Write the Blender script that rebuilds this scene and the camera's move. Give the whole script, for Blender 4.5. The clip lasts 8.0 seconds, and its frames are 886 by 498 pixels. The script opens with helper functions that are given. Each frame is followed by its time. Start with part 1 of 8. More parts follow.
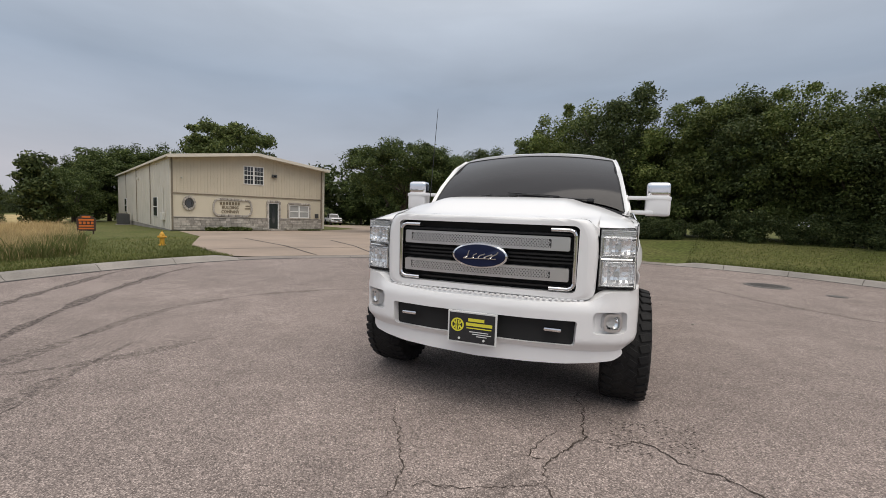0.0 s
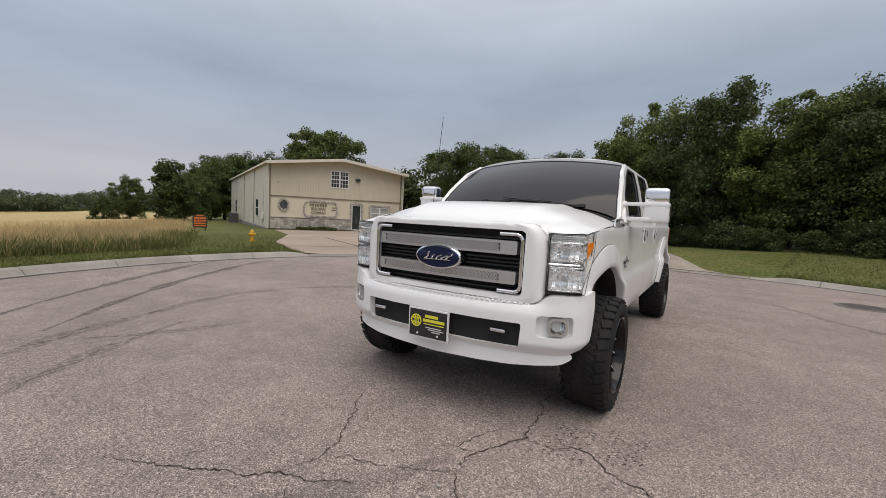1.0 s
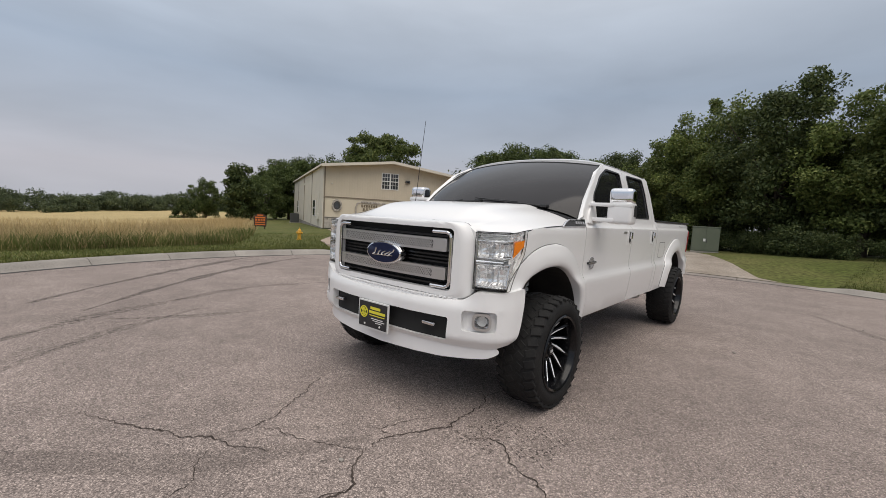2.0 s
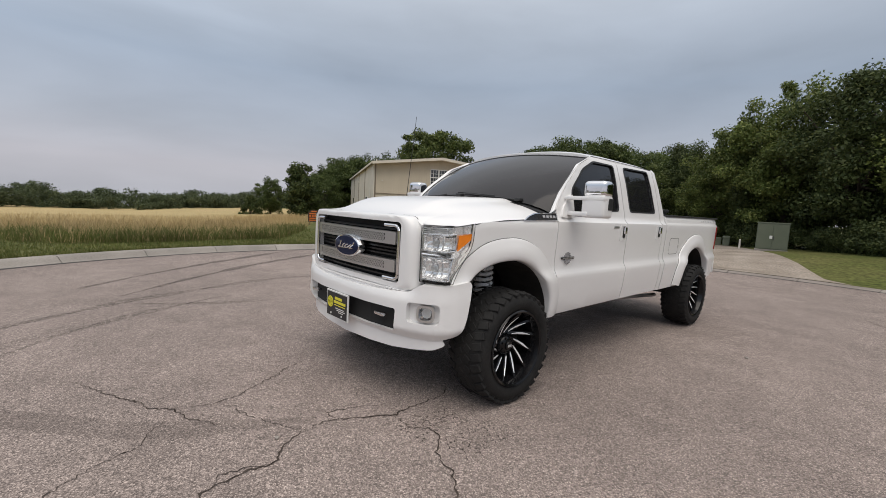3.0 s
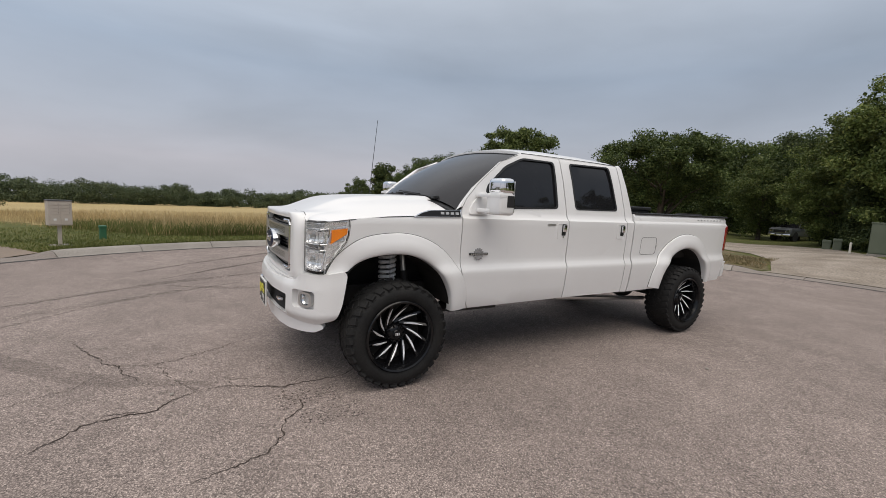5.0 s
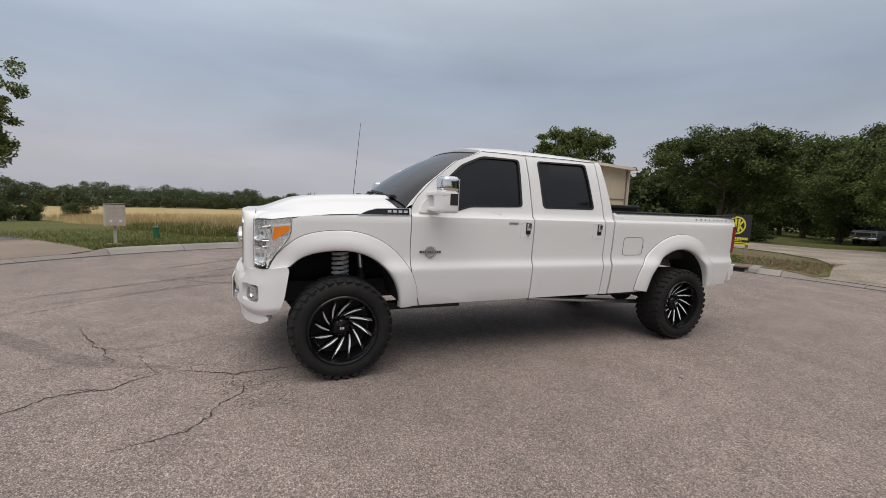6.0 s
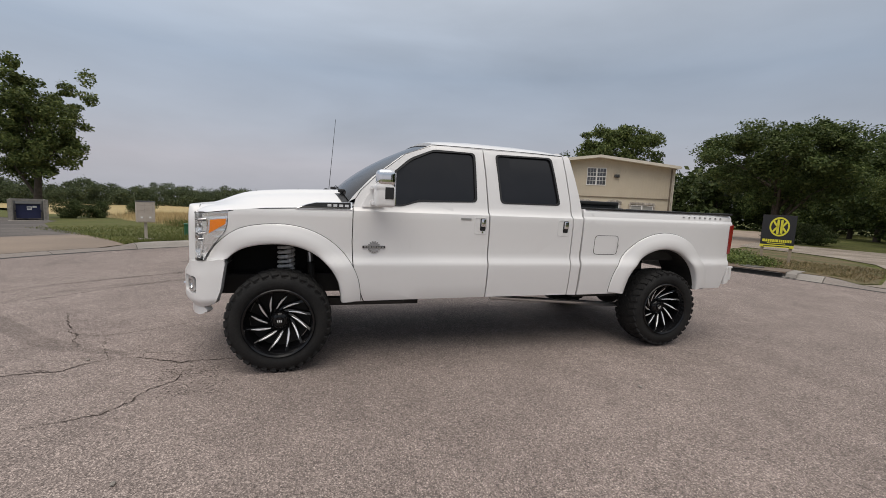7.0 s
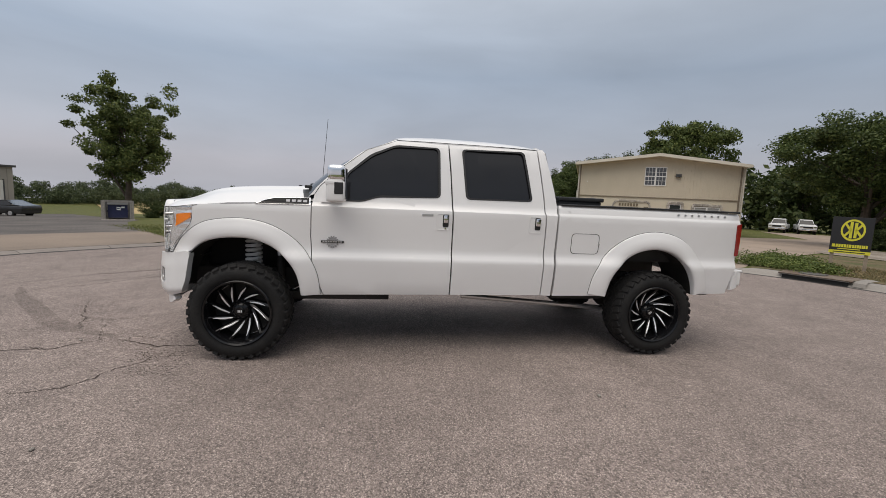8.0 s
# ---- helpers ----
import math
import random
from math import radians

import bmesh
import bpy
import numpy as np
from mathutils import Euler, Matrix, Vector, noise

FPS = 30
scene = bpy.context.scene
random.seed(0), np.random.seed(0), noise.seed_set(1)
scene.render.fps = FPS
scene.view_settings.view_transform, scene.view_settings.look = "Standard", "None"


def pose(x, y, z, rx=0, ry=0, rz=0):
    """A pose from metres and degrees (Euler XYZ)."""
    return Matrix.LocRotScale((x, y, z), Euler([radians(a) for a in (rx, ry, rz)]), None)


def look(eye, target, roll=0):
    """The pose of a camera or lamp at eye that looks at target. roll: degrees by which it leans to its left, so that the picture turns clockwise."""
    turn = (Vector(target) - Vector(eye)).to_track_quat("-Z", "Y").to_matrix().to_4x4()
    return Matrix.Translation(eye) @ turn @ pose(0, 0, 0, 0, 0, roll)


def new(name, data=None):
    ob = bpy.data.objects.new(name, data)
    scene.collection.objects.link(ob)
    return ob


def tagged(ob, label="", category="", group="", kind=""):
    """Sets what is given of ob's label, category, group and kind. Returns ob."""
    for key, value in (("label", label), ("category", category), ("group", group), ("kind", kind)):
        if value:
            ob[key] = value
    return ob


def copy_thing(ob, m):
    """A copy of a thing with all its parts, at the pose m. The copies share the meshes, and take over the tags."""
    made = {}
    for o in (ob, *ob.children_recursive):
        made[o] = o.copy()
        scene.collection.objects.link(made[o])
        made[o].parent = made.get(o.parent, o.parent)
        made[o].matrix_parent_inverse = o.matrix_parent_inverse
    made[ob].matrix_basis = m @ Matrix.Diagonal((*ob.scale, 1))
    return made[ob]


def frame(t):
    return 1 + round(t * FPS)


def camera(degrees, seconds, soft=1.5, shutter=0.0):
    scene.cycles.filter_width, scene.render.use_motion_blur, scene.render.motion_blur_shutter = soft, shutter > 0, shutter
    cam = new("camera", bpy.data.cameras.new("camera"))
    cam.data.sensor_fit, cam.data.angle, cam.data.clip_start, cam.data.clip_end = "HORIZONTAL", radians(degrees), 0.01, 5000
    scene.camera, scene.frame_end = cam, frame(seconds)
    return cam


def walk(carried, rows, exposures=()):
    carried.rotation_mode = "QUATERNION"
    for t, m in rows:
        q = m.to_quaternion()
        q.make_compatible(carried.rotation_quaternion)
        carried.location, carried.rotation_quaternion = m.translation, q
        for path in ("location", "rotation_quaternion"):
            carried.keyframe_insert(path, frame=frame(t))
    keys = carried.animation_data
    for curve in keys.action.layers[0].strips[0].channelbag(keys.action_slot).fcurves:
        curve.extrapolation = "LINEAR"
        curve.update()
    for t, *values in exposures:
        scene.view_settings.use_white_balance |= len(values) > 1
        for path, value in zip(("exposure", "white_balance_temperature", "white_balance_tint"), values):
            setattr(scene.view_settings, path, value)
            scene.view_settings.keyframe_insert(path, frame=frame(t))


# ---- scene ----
cam = camera(92, 8.0, soft=0.5)
PATH = [
    (0, (0.792, -3.559, 1.364), (0.077, -1.698, 1.204), 1.9),
    (0.5, (1.242, -3.526, 1.391), (0.325, -1.756, 1.235), 2.51),
    (1, (1.65, -3.355, 1.396), (0.583, -1.671, 1.237), 2.84),
    (1.5, (2.062, -3.183, 1.415), (0.89, -1.572, 1.249), 2.92),
    (1.7, (2.213, -3.115, 1.411), (0.998, -1.535, 1.249), 3.14),
    (2.8, (2.897, -2.612, 1.448), (1.452, -1.243, 1.252), 3.06),
    (3, (2.998, -2.513, 1.443), (1.525, -1.174, 1.245), 3.08),
    (3.5, (3.271, -2.223, 1.475), (1.73, -0.965, 1.268), 3.03),
    (4, (3.548, -1.983, 1.492), (1.949, -0.8, 1.279), 3.06),
    (4.5, (3.793, -1.713, 1.509), (2.136, -0.614, 1.292), 3.09),
    (4.7, (3.915, -1.597, 1.517), (2.236, -0.534, 1.291), 3.24),
    (5.8, (4.477, -0.748, 1.51), (2.658, 0.057, 1.295), 2.1),
    (6, (4.544, -0.584, 1.519), (2.71, 0.181, 1.293), 2.55),
    (6.5, (4.666, -0.148, 1.508), (2.798, 0.53, 1.279), 2.59),
    (7, (4.754, 0.291, 1.505), (2.85, 0.858, 1.272), 2.65),
    (7.5, (4.807, 0.723, 1.492), (2.866, 1.142, 1.254), 2.65),
    (8, (4.9, 1.19, 1.485), (2.936, 1.485, 1.25), 2.61),
]
walk(cam, [(t, look(eye, target, roll)) for t, eye, target, roll in PATH], exposures=((0.0, 0.06), (3.0, 0.03), (8.0, -0.07)))

# ---- light: a bright overcast evening ----
SUN_EL, SUN_ROT = radians(67), radians(121)
world = bpy.data.worlds.new("overcast_sky")
scene.world = world
world.use_nodes = True
wn, wl = world.node_tree.nodes, world.node_tree.links
wn.clear()


def wnode(kind):
    return wn.new(kind)


def wmix(blend):
    n = wn.new("ShaderNodeMix")
    n.data_type, n.blend_type = "RGBA", blend
    return n


def sky():
    out = wnode("ShaderNodeOutputWorld")
    bg = wnode("ShaderNodeBackground")
    tc = wnode("ShaderNodeTexCoord")
    sep = wnode("ShaderNodeSeparateXYZ")
    wl.new(tc.outputs["Generated"], sep.inputs[0])
    nish = wnode("ShaderNodeTexSky")
    nish.sky_type, nish.sun_disc = "NISHITA", False
    nish.sun_elevation, nish.sun_rotation, nish.dust_density = SUN_EL, SUN_ROT, 3.0
    # cloud deck by height above the horizon
    ramp = wnode("ShaderNodeValToRGB")
    el = ramp.color_ramp.elements
    el[0].position, el[0].color = 0.0, (0.33, 0.335, 0.37, 1)
    el[1].position, el[1].color = 1.0, (0.78, 0.78, 0.80, 1)
    for p, c in ((0.06, (0.345, 0.34, 0.375, 1)), (0.14, (0.300, 0.322, 0.370, 1)), (0.26, (0.272, 0.318, 0.388, 1)), (0.40, (0.39, 0.43, 0.49, 1)), (0.6, (0.57, 0.585, 0.61, 1))):
        e = el.new(p)
        e.color = c
    wl.new(sep.outputs["Z"], ramp.inputs["Fac"])
    # stretched cloud bands: squash the direction so that the bands lie flat
    mp = wnode("ShaderNodeMapping")
    mp.inputs["Scale"].default_value = (1.3, 1.3, 5.0)
    wl.new(tc.outputs["Generated"], mp.inputs["Vector"])
    n1 = wnode("ShaderNodeTexNoise")
    n1.inputs["Scale"].default_value, n1.inputs["Detail"].default_value, n1.inputs["Roughness"].default_value = 1.4, 5.0, 0.5
    n1.inputs["Distortion"].default_value = 0.25
    wl.new(mp.outputs[0], n1.inputs["Vector"])
    r2 = wnode("ShaderNodeMapRange")
    r2.inputs["From Min"].default_value, r2.inputs["From Max"].default_value = 0.3, 0.72
    r2.inputs["To Min"].default_value, r2.inputs["To Max"].default_value = 0.88, 1.14
    wl.new(n1.outputs["Fac"], r2.inputs["Value"])
    mul = wmix("MULTIPLY")
    mul.inputs["Factor"].default_value = 1.0
    wl.new(ramp.outputs["Color"], mul.inputs["A"])
    wl.new(r2.outputs["Result"], mul.inputs["B"])
    # the cloud is thinner towards the sun's side of the sky
    sx, sy = wnode("ShaderNodeMath"), wnode("ShaderNodeMath")
    sx.operation, sy.operation = "MULTIPLY", "MULTIPLY_ADD"
    wl.new(sep.outputs["X"], sx.inputs[0])
    sx.inputs[1].default_value = -0.42
    wl.new(sep.outputs["Y"], sy.inputs[0])
    sy.inputs[1].default_value = -0.91
    wl.new(sx.outputs[0], sy.inputs[2])
    side = wnode("ShaderNodeMapRange")
    side.inputs["From Min"].default_value, side.inputs["From Max"].default_value = -1.0, 1.0
    side.inputs["To Min"].default_value, side.inputs["To Max"].default_value = 0.88, 1.15
    wl.new(sy.outputs[0], side.inputs["Value"])
    mul2 = wmix("MULTIPLY")
    mul2.inputs["Factor"].default_value = 1.0
    wl.new(mul.outputs["Result"], mul2.inputs["A"])
    wl.new(side.outputs["Result"], mul2.inputs["B"])
    # a little of the clear sky's own colour comes through the cloud
    nm = wmix("MULTIPLY")
    nm.inputs["Factor"].default_value = 1.0
    nm.inputs["B"].default_value = (0.08, 0.08, 0.08, 1)
    wl.new(nish.outputs["Color"], nm.inputs["A"])
    mix = wmix("MIX")
    mix.inputs["Factor"].default_value = 0.9
    wl.new(nm.outputs["Result"], mix.inputs["A"])
    wl.new(mul2.outputs["Result"], mix.inputs["B"])
    wl.new(mix.outputs["Result"], bg.inputs["Color"])
    bg.inputs["Strength"].default_value = 1.38
    wl.new(bg.outputs[0], out.inputs[0])


sky()
sun = new("sun", bpy.data.lights.new("sun", "SUN"))
sun.data.energy, sun.data.angle, sun.data.color = 1.72, radians(60), (1.0, 0.91, 0.80)
sun.matrix_world = look((0, 0, 55), (-20, 12, 0))
scene.view_settings.exposure = 0.0

# ---- materials ----


def mat(name, base, rough=0.6, metal=0.0, coat=0.0, spec=0.5, var=None, scale=3.0, fine=0.0, fine_scale=80.0, bump=0.0, bump_scale=120.0, emit=None, piece=0.0):
    """A surface: base colour, with a second colour in blotches (var), fine grain and relief, all in object metres."""
    m = bpy.data.materials.new(name)
    m.use_nodes = True
    t = m.node_tree
    b = t.nodes["Principled BSDF"]
    b.inputs["Base Color"].default_value = (*base, 1)
    b.inputs["Roughness"].default_value = rough
    b.inputs["Metallic"].default_value = metal
    b.inputs["Coat Weight"].default_value = coat
    b.inputs["Coat Roughness"].default_value = 0.08
    b.inputs["Specular IOR Level"].default_value = spec
    tc = t.nodes.new("ShaderNodeTexCoord")
    col = None
    if var is not None:
        n = t.nodes.new("ShaderNodeTexNoise")
        n.inputs["Scale"].default_value, n.inputs["Detail"].default_value = scale, 6.0
        t.links.new(tc.outputs["Object"], n.inputs["Vector"])
        r = t.nodes.new("ShaderNodeMapRange")
        r.inputs["From Min"].default_value, r.inputs["From Max"].default_value = 0.34, 0.68
        t.links.new(n.outputs["Fac"], r.inputs["Value"])
        x = t.nodes.new("ShaderNodeMix")
        x.data_type = "RGBA"
        x.inputs["A"].default_value, x.inputs["B"].default_value = (*base, 1), (*var, 1)
        t.links.new(r.outputs["Result"], x.inputs["Factor"])
        col = x.outputs["Result"]
    if fine > 0:
        n = t.nodes.new("ShaderNodeTexNoise")
        n.inputs["Scale"].default_value, n.inputs["Detail"].default_value = fine_scale, 3.0
        t.links.new(tc.outputs["Object"], n.inputs["Vector"])
        r = t.nodes.new("ShaderNodeMapRange")
        r.inputs["From Min"].default_value, r.inputs["From Max"].default_value = 0.3, 0.7
        r.inputs["To Min"].default_value, r.inputs["To Max"].default_value = 1 - fine, 1 + fine
        t.links.new(n.outputs["Fac"], r.inputs["Value"])
        x = t.nodes.new("ShaderNodeMix")
        x.data_type, x.blend_type = "RGBA", "MULTIPLY"
        x.inputs["Factor"].default_value = 1.0
        x.inputs["A"].default_value = (*base, 1)
        if col:
            t.links.new(col, x.inputs["A"])
        t.links.new(r.outputs["Result"], x.inputs["B"])
        col = x.outputs["Result"]
    if piece > 0:
        o = t.nodes.new("ShaderNodeObjectInfo")
        r = t.nodes.new("ShaderNodeMapRange")
        r.inputs["To Min"].default_value, r.inputs["To Max"].default_value = 1 - piece, 1 + piece
        t.links.new(o.outputs["Random"], r.inputs["Value"])
        x = t.nodes.new("ShaderNodeMix")
        x.data_type, x.blend_type = "RGBA", "MULTIPLY"
        x.inputs["Factor"].default_value = 1.0
        x.inputs["A"].default_value = (*base, 1)
        if col:
            t.links.new(col, x.inputs["A"])
        t.links.new(r.outputs["Result"], x.inputs["B"])
        col = x.outputs["Result"]
    if col:
        t.links.new(col, b.inputs["Base Color"])
    if bump > 0:
        n = t.nodes.new("ShaderNodeTexNoise")
        n.inputs["Scale"].default_value, n.inputs["Detail"].default_value = bump_scale, 4.0
        t.links.new(tc.outputs["Object"], n.inputs["Vector"])
        d = t.nodes.new("ShaderNodeBump")
        d.inputs["Strength"].default_value, d.inputs["Distance"].default_value = bump, 0.01
        t.links.new(n.outputs["Fac"], d.inputs["Height"])
        t.links.new(d.outputs["Normal"], b.inputs["Normal"])
    if emit:
        b.inputs["Emission Color"].default_value = (*emit[:3], 1)
        b.inputs["Emission Strength"].default_value = emit[3]
    return m


PAINT = mat("white_pearl_paint", (0.80, 0.795, 0.79), 0.30, coat=0.45, var=(0.78, 0.775, 0.77), scale=1.3)
TRIM = mat("black_plastic", (0.018, 0.018, 0.019), 0.5, fine=0.2, bump=0.1)
# near-black for black parts, and for shade in gaps, openings and the cab
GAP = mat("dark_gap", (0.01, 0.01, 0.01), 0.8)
CHASSIS = mat("chassis_black", (0.014, 0.013, 0.012), 0.65, var=(0.03, 0.027, 0.024), scale=6)
WSGLASS = mat("tinted_windscreen", (0.030, 0.029, 0.031), 0.10, spec=0.24)
GLASS = mat("tinted_glass", (0.014, 0.014, 0.016), 0.03, spec=0.42)
CHROME = mat("chrome", (0.82, 0.82, 0.83), 0.06, metal=1.0)
SATIN = mat("satin_silver", (0.62, 0.62, 0.62), 0.28, metal=0.85)
MILLED = mat("milled_aluminium", (0.93, 0.93, 0.94), 0.42, metal=0.45)
BADGE = mat("dull_badge_metal", (0.42, 0.42, 0.43), 0.25, metal=0.35)
RIMBLK = mat("gloss_black_rim", (0.006, 0.006, 0.007), 0.16, spec=0.35)
RUBBER = mat("tyre_rubber", (0.0085, 0.0085, 0.009), 0.75, spec=0.3, var=(0.016, 0.0155, 0.015), scale=7, fine=0.25, fine_scale=60, bump=0.2)
AMBER = mat("amber_lens", (0.85, 0.24, 0.02), 0.15, coat=0.4)
RED = mat("red_lens", (0.28, 0.012, 0.012), 0.12, coat=0.5)
SPRING = mat("white_spring", (0.72, 0.72, 0.72), 0.4)
YELLOW = mat("yellow_print", (0.72, 0.66, 0.05), 0.5)
BOARD = mat("black_board", (0.02, 0.02, 0.022), 0.45, fine=0.2)
PRINT = mat("white_print", (0.7, 0.7, 0.68), 0.5)


def clear_glass(name, tint=(0.95, 0.97, 0.97)):
    m = bpy.data.materials.new(name)
    m.use_nodes = True
    b = m.node_tree.nodes["Principled BSDF"]
    b.inputs["Base Color"].default_value = (*tint, 1)
    b.inputs["Roughness"].default_value = 0.02
    b.inputs["IOR"].default_value = 1.3
    b.inputs["Transmission Weight"].default_value = 1.0
    return m


LENS = clear_glass("clear_lens")

# ---- builders ----


def finish(name, bm, material, smooth=None):
    bmesh.ops.recalc_face_normals(bm, faces=bm.faces[:])
    me = bpy.data.meshes.new(name)
    bm.to_mesh(me)
    bm.free()
    me.materials.append(material)
    if smooth is not None:
        me.polygons.foreach_set("use_smooth", [True] * len(me.polygons))
        me.set_sharp_from_angle(angle=radians(smooth))
    return me


def part(name, bm, material, parent, label="", smooth=None, kind=""):
    ob = new(name, finish(name, bm, material, smooth))
    ob.parent = parent
    return tagged(ob, label=label, kind=kind)


def solid(name, bm, material, label, category="", group="", kind="", smooth=None):
    return tagged(new(name, finish(name, bm, material, smooth)), label, category, group, kind)


def thing(name, label, category, group="", m=None):
    ob = new(name)
    ob.empty_display_size = 0.2
    if m is not None:
        ob.matrix_world = m
    return tagged(ob, label, category, group)


def add_box(bm, x0, x1, y0, y1, z0, z1, bevel=0.0, m=None, seg=2):
    r = bmesh.ops.create_cube(bm, size=1.0, matrix=Matrix.LocRotScale(((x0 + x1) / 2, (y0 + y1) / 2, (z0 + z1) / 2), None, (x1 - x0, y1 - y0, z1 - z0)))
    vs = r["verts"]
    if m is not None:
        bmesh.ops.transform(bm, matrix=m, verts=vs)
    if bevel > 0:
        es = list({e for v in vs for e in v.link_edges})
        bmesh.ops.bevel(bm, geom=es, offset=bevel, segments=seg, affect="EDGES", profile=0.6)
    return bm


def box(*a, **k):
    return add_box(bmesh.new(), *a, **k)


def add_tube(bm, p, q, r0, r1=None, n=12, caps=True):
    p, q = Vector(p), Vector(q)
    d = q - p
    mtx = Matrix.Translation((p + q) / 2) @ d.to_track_quat("Z", "Y").to_matrix().to_4x4()
    bmesh.ops.create_cone(bm, cap_ends=caps, segments=n, radius1=r0, radius2=r0 if r1 is None else r1, depth=d.length, matrix=mtx)
    return bm


def tube(*a, **k):
    return add_tube(bmesh.new(), *a, **k)


def add_lathe(bm, prof, n=48, m=None):
    """Turn (radius, height) pairs round z."""
    rings = []
    for i in range(n):
        a = 2 * math.pi * i / n
        rings.append([bm.verts.new((r * math.cos(a), r * math.sin(a), h)) for r, h in prof])
    for i in range(n):
        a, b = rings[i], rings[(i + 1) % n]
        for j in range(len(prof) - 1):
            bm.faces.new((a[j], b[j], b[j + 1], a[j + 1]))
    if m is not None:
        bmesh.ops.transform(bm, matrix=m, verts=[v for r in rings for v in r])
    return bm


def add_grid(bm, rows, close=False):
    """A sheet through rows of points."""
    vs = [[bm.verts.new(p) for p in r] for r in rows]
    for i in range(len(vs) - 1):
        for j in range(len(vs[i]) - 1):
            bm.faces.new((vs[i][j], vs[i][j + 1], vs[i + 1][j + 1], vs[i + 1][j]))
    if close:
        for j in range(len(vs[0]) - 1):
            bm.faces.new((vs[-1][j], vs[-1][j + 1], vs[0][j + 1], vs[0][j]))
    return vs


def rim_in(bm, off):
    """Turn the open edges of a sheet inward by off, so that it has an edge of real depth."""
    es = [e for e in bm.edges if e.is_boundary]
    r = bmesh.ops.extrude_edge_only(bm, edges=es)
    vs = [g for g in r["geom"] if isinstance(g, bmesh.types.BMVert)]
    off = Vector(off)
    for v in vs:
        v.co += off


def extrude_poly(bm, pts, depth, m=None):
    """A flat outline in x, y, with depth in z."""
    a = [bm.verts.new((x, y, 0)) for x, y in pts]
    b = [bm.verts.new((x, y, depth)) for x, y in pts]
    bm.faces.new(a[::-1])
    bm.faces.new(b)
    for i in range(len(pts)):
        j = (i + 1) % len(pts)
        bm.faces.new((a[i], a[j], b[j], b[i]))
    if m is not None:
        bmesh.ops.transform(bm, matrix=m, verts=a + b)
    return bm


def text_bm(body, size, depth, m):
    """Raised lettering in the built-in font."""
    cu = bpy.data.curves.new("lettering", "FONT")
    cu.body, cu.size, cu.extrude, cu.align_x, cu.resolution_u = body, size, depth, "CENTER", 2
    ob = bpy.data.objects.new("lettering", cu)
    me = bpy.data.meshes.new_from_object(ob)
    bm = bmesh.new()
    bm.from_mesh(me)
    bpy.data.objects.remove(ob)
    bpy.data.curves.remove(cu)
    bpy.data.meshes.remove(me)
    bmesh.ops.transform(bm, matrix=m, verts=bm.verts[:])
    return bm


def smoothstep(a, b, x):
    t = min(1.0, max(0.0, (x - a) / (b - a)))
    return t * t * (3 - 2 * t)


def lerp_table(tab, x):
    if x <= tab[0][0]:
        return tab[0][1]
    for (a, u), (b, v) in zip(tab, tab[1:]):
        if x <= b:
            return u + (v - u) * (x - a) / (b - a)
    return tab[-1][1]

# ---- ground: a turning circle with a rolled kerb, rising gently behind it ----
CX, CY = 1.03, 2.0


def ring(az):
    """Radius of the asphalt's edge at an azimuth in degrees."""
    d = (az - 142 + 180) % 360 - 180
    e = (az - 45 + 180) % 360 - 180
    return 9.75 - 0.75 * math.exp(-(d / 13) ** 2) - 0.5 * math.exp(-(e / 18) ** 2)


def polar(x, y):
    return math.hypot(x - CX, y - CY), math.degrees(math.atan2(y - CY, x - CX)) % 360


def street(x, y):
    """How far a place lies inside the street that leads away from the circle: 1 on it, 0 off it."""
    u, v = (x - CX) * 0.82 - (y - CY) * 0.57, (x - CX) * 0.57 + (y - CY) * 0.82
    return smoothstep(7, 9.5, u) * (1 - smoothstep(4.6, 9.0, abs(v)))


# rise of the land in metres per metre beyond the kerb by azimuth, and how far it goes on
SLOPE = ((0, 0.0), (30, 0.06), (50, 0.12), (78, 0.11), (95, 0.045), (104, 0.0), (111, -0.014), (125, -0.014), (158, -0.018), (175, -0.043), (225, -0.046), (245, -0.032), (300, -0.01), (360, 0.0))


def gz(x, y):
    r, az = polar(x, y)
    R = ring(az) + 0.36
    if r < R:
        return -0.06
    low = dip(az) * (1 - smoothstep(0.4, 3.0, r - R))
    k = lerp_table(SLOPE, az)
    out = max(0.0, r - R - 0.4)
    rise = 0.115 - 0.092 * low + (k * min(out, 5.0) if k > 0 else k * min(out, 150.0) - 0.03 * max(0.0, out - 235.0)) * smoothstep(0, 2.0, r - R)
    return rise * (1 - street(x, y)) - 0.06 * street(x, y)


def at_pol(az, r):
    a = math.radians(az)
    return CX + r * math.cos(a), CY + r * math.sin(a)


GRASS = mat("mown_grass", (0.078, 0.092, 0.024), 0.9, spec=0.15, var=(0.115, 0.112, 0.040), scale=0.5, fine=0.45, fine_scale=9, bump=0.8, bump_scale=25)
CONC = mat("kerb_concrete", (0.295, 0.270, 0.242), 0.85, var=(0.215, 0.197, 0.177), scale=1.2, fine=0.12, fine_scale=40, bump=0.15, piece=0.06)
DRIVE = mat("driveway_concrete", (0.335, 0.262, 0.205), 0.88, var=(0.25, 0.198, 0.157), scale=0.45, fine=0.1, fine_scale=30, bump=0.1)
GRAVEL = mat("pale_gravel", (0.33, 0.285, 0.24), 0.95, var=(0.20, 0.165, 0.13), scale=0.75, fine=0.35, fine_scale=22, bump=0.7, bump_scale=30)
LOT = mat("old_asphalt_lot", (0.060, 0.052, 0.047), 0.9, var=(0.125, 0.108, 0.095), scale=0.45, fine=0.3, fine_scale=14)
JOINT = mat("tar_joint", (0.035, 0.032, 0.03), 0.8)


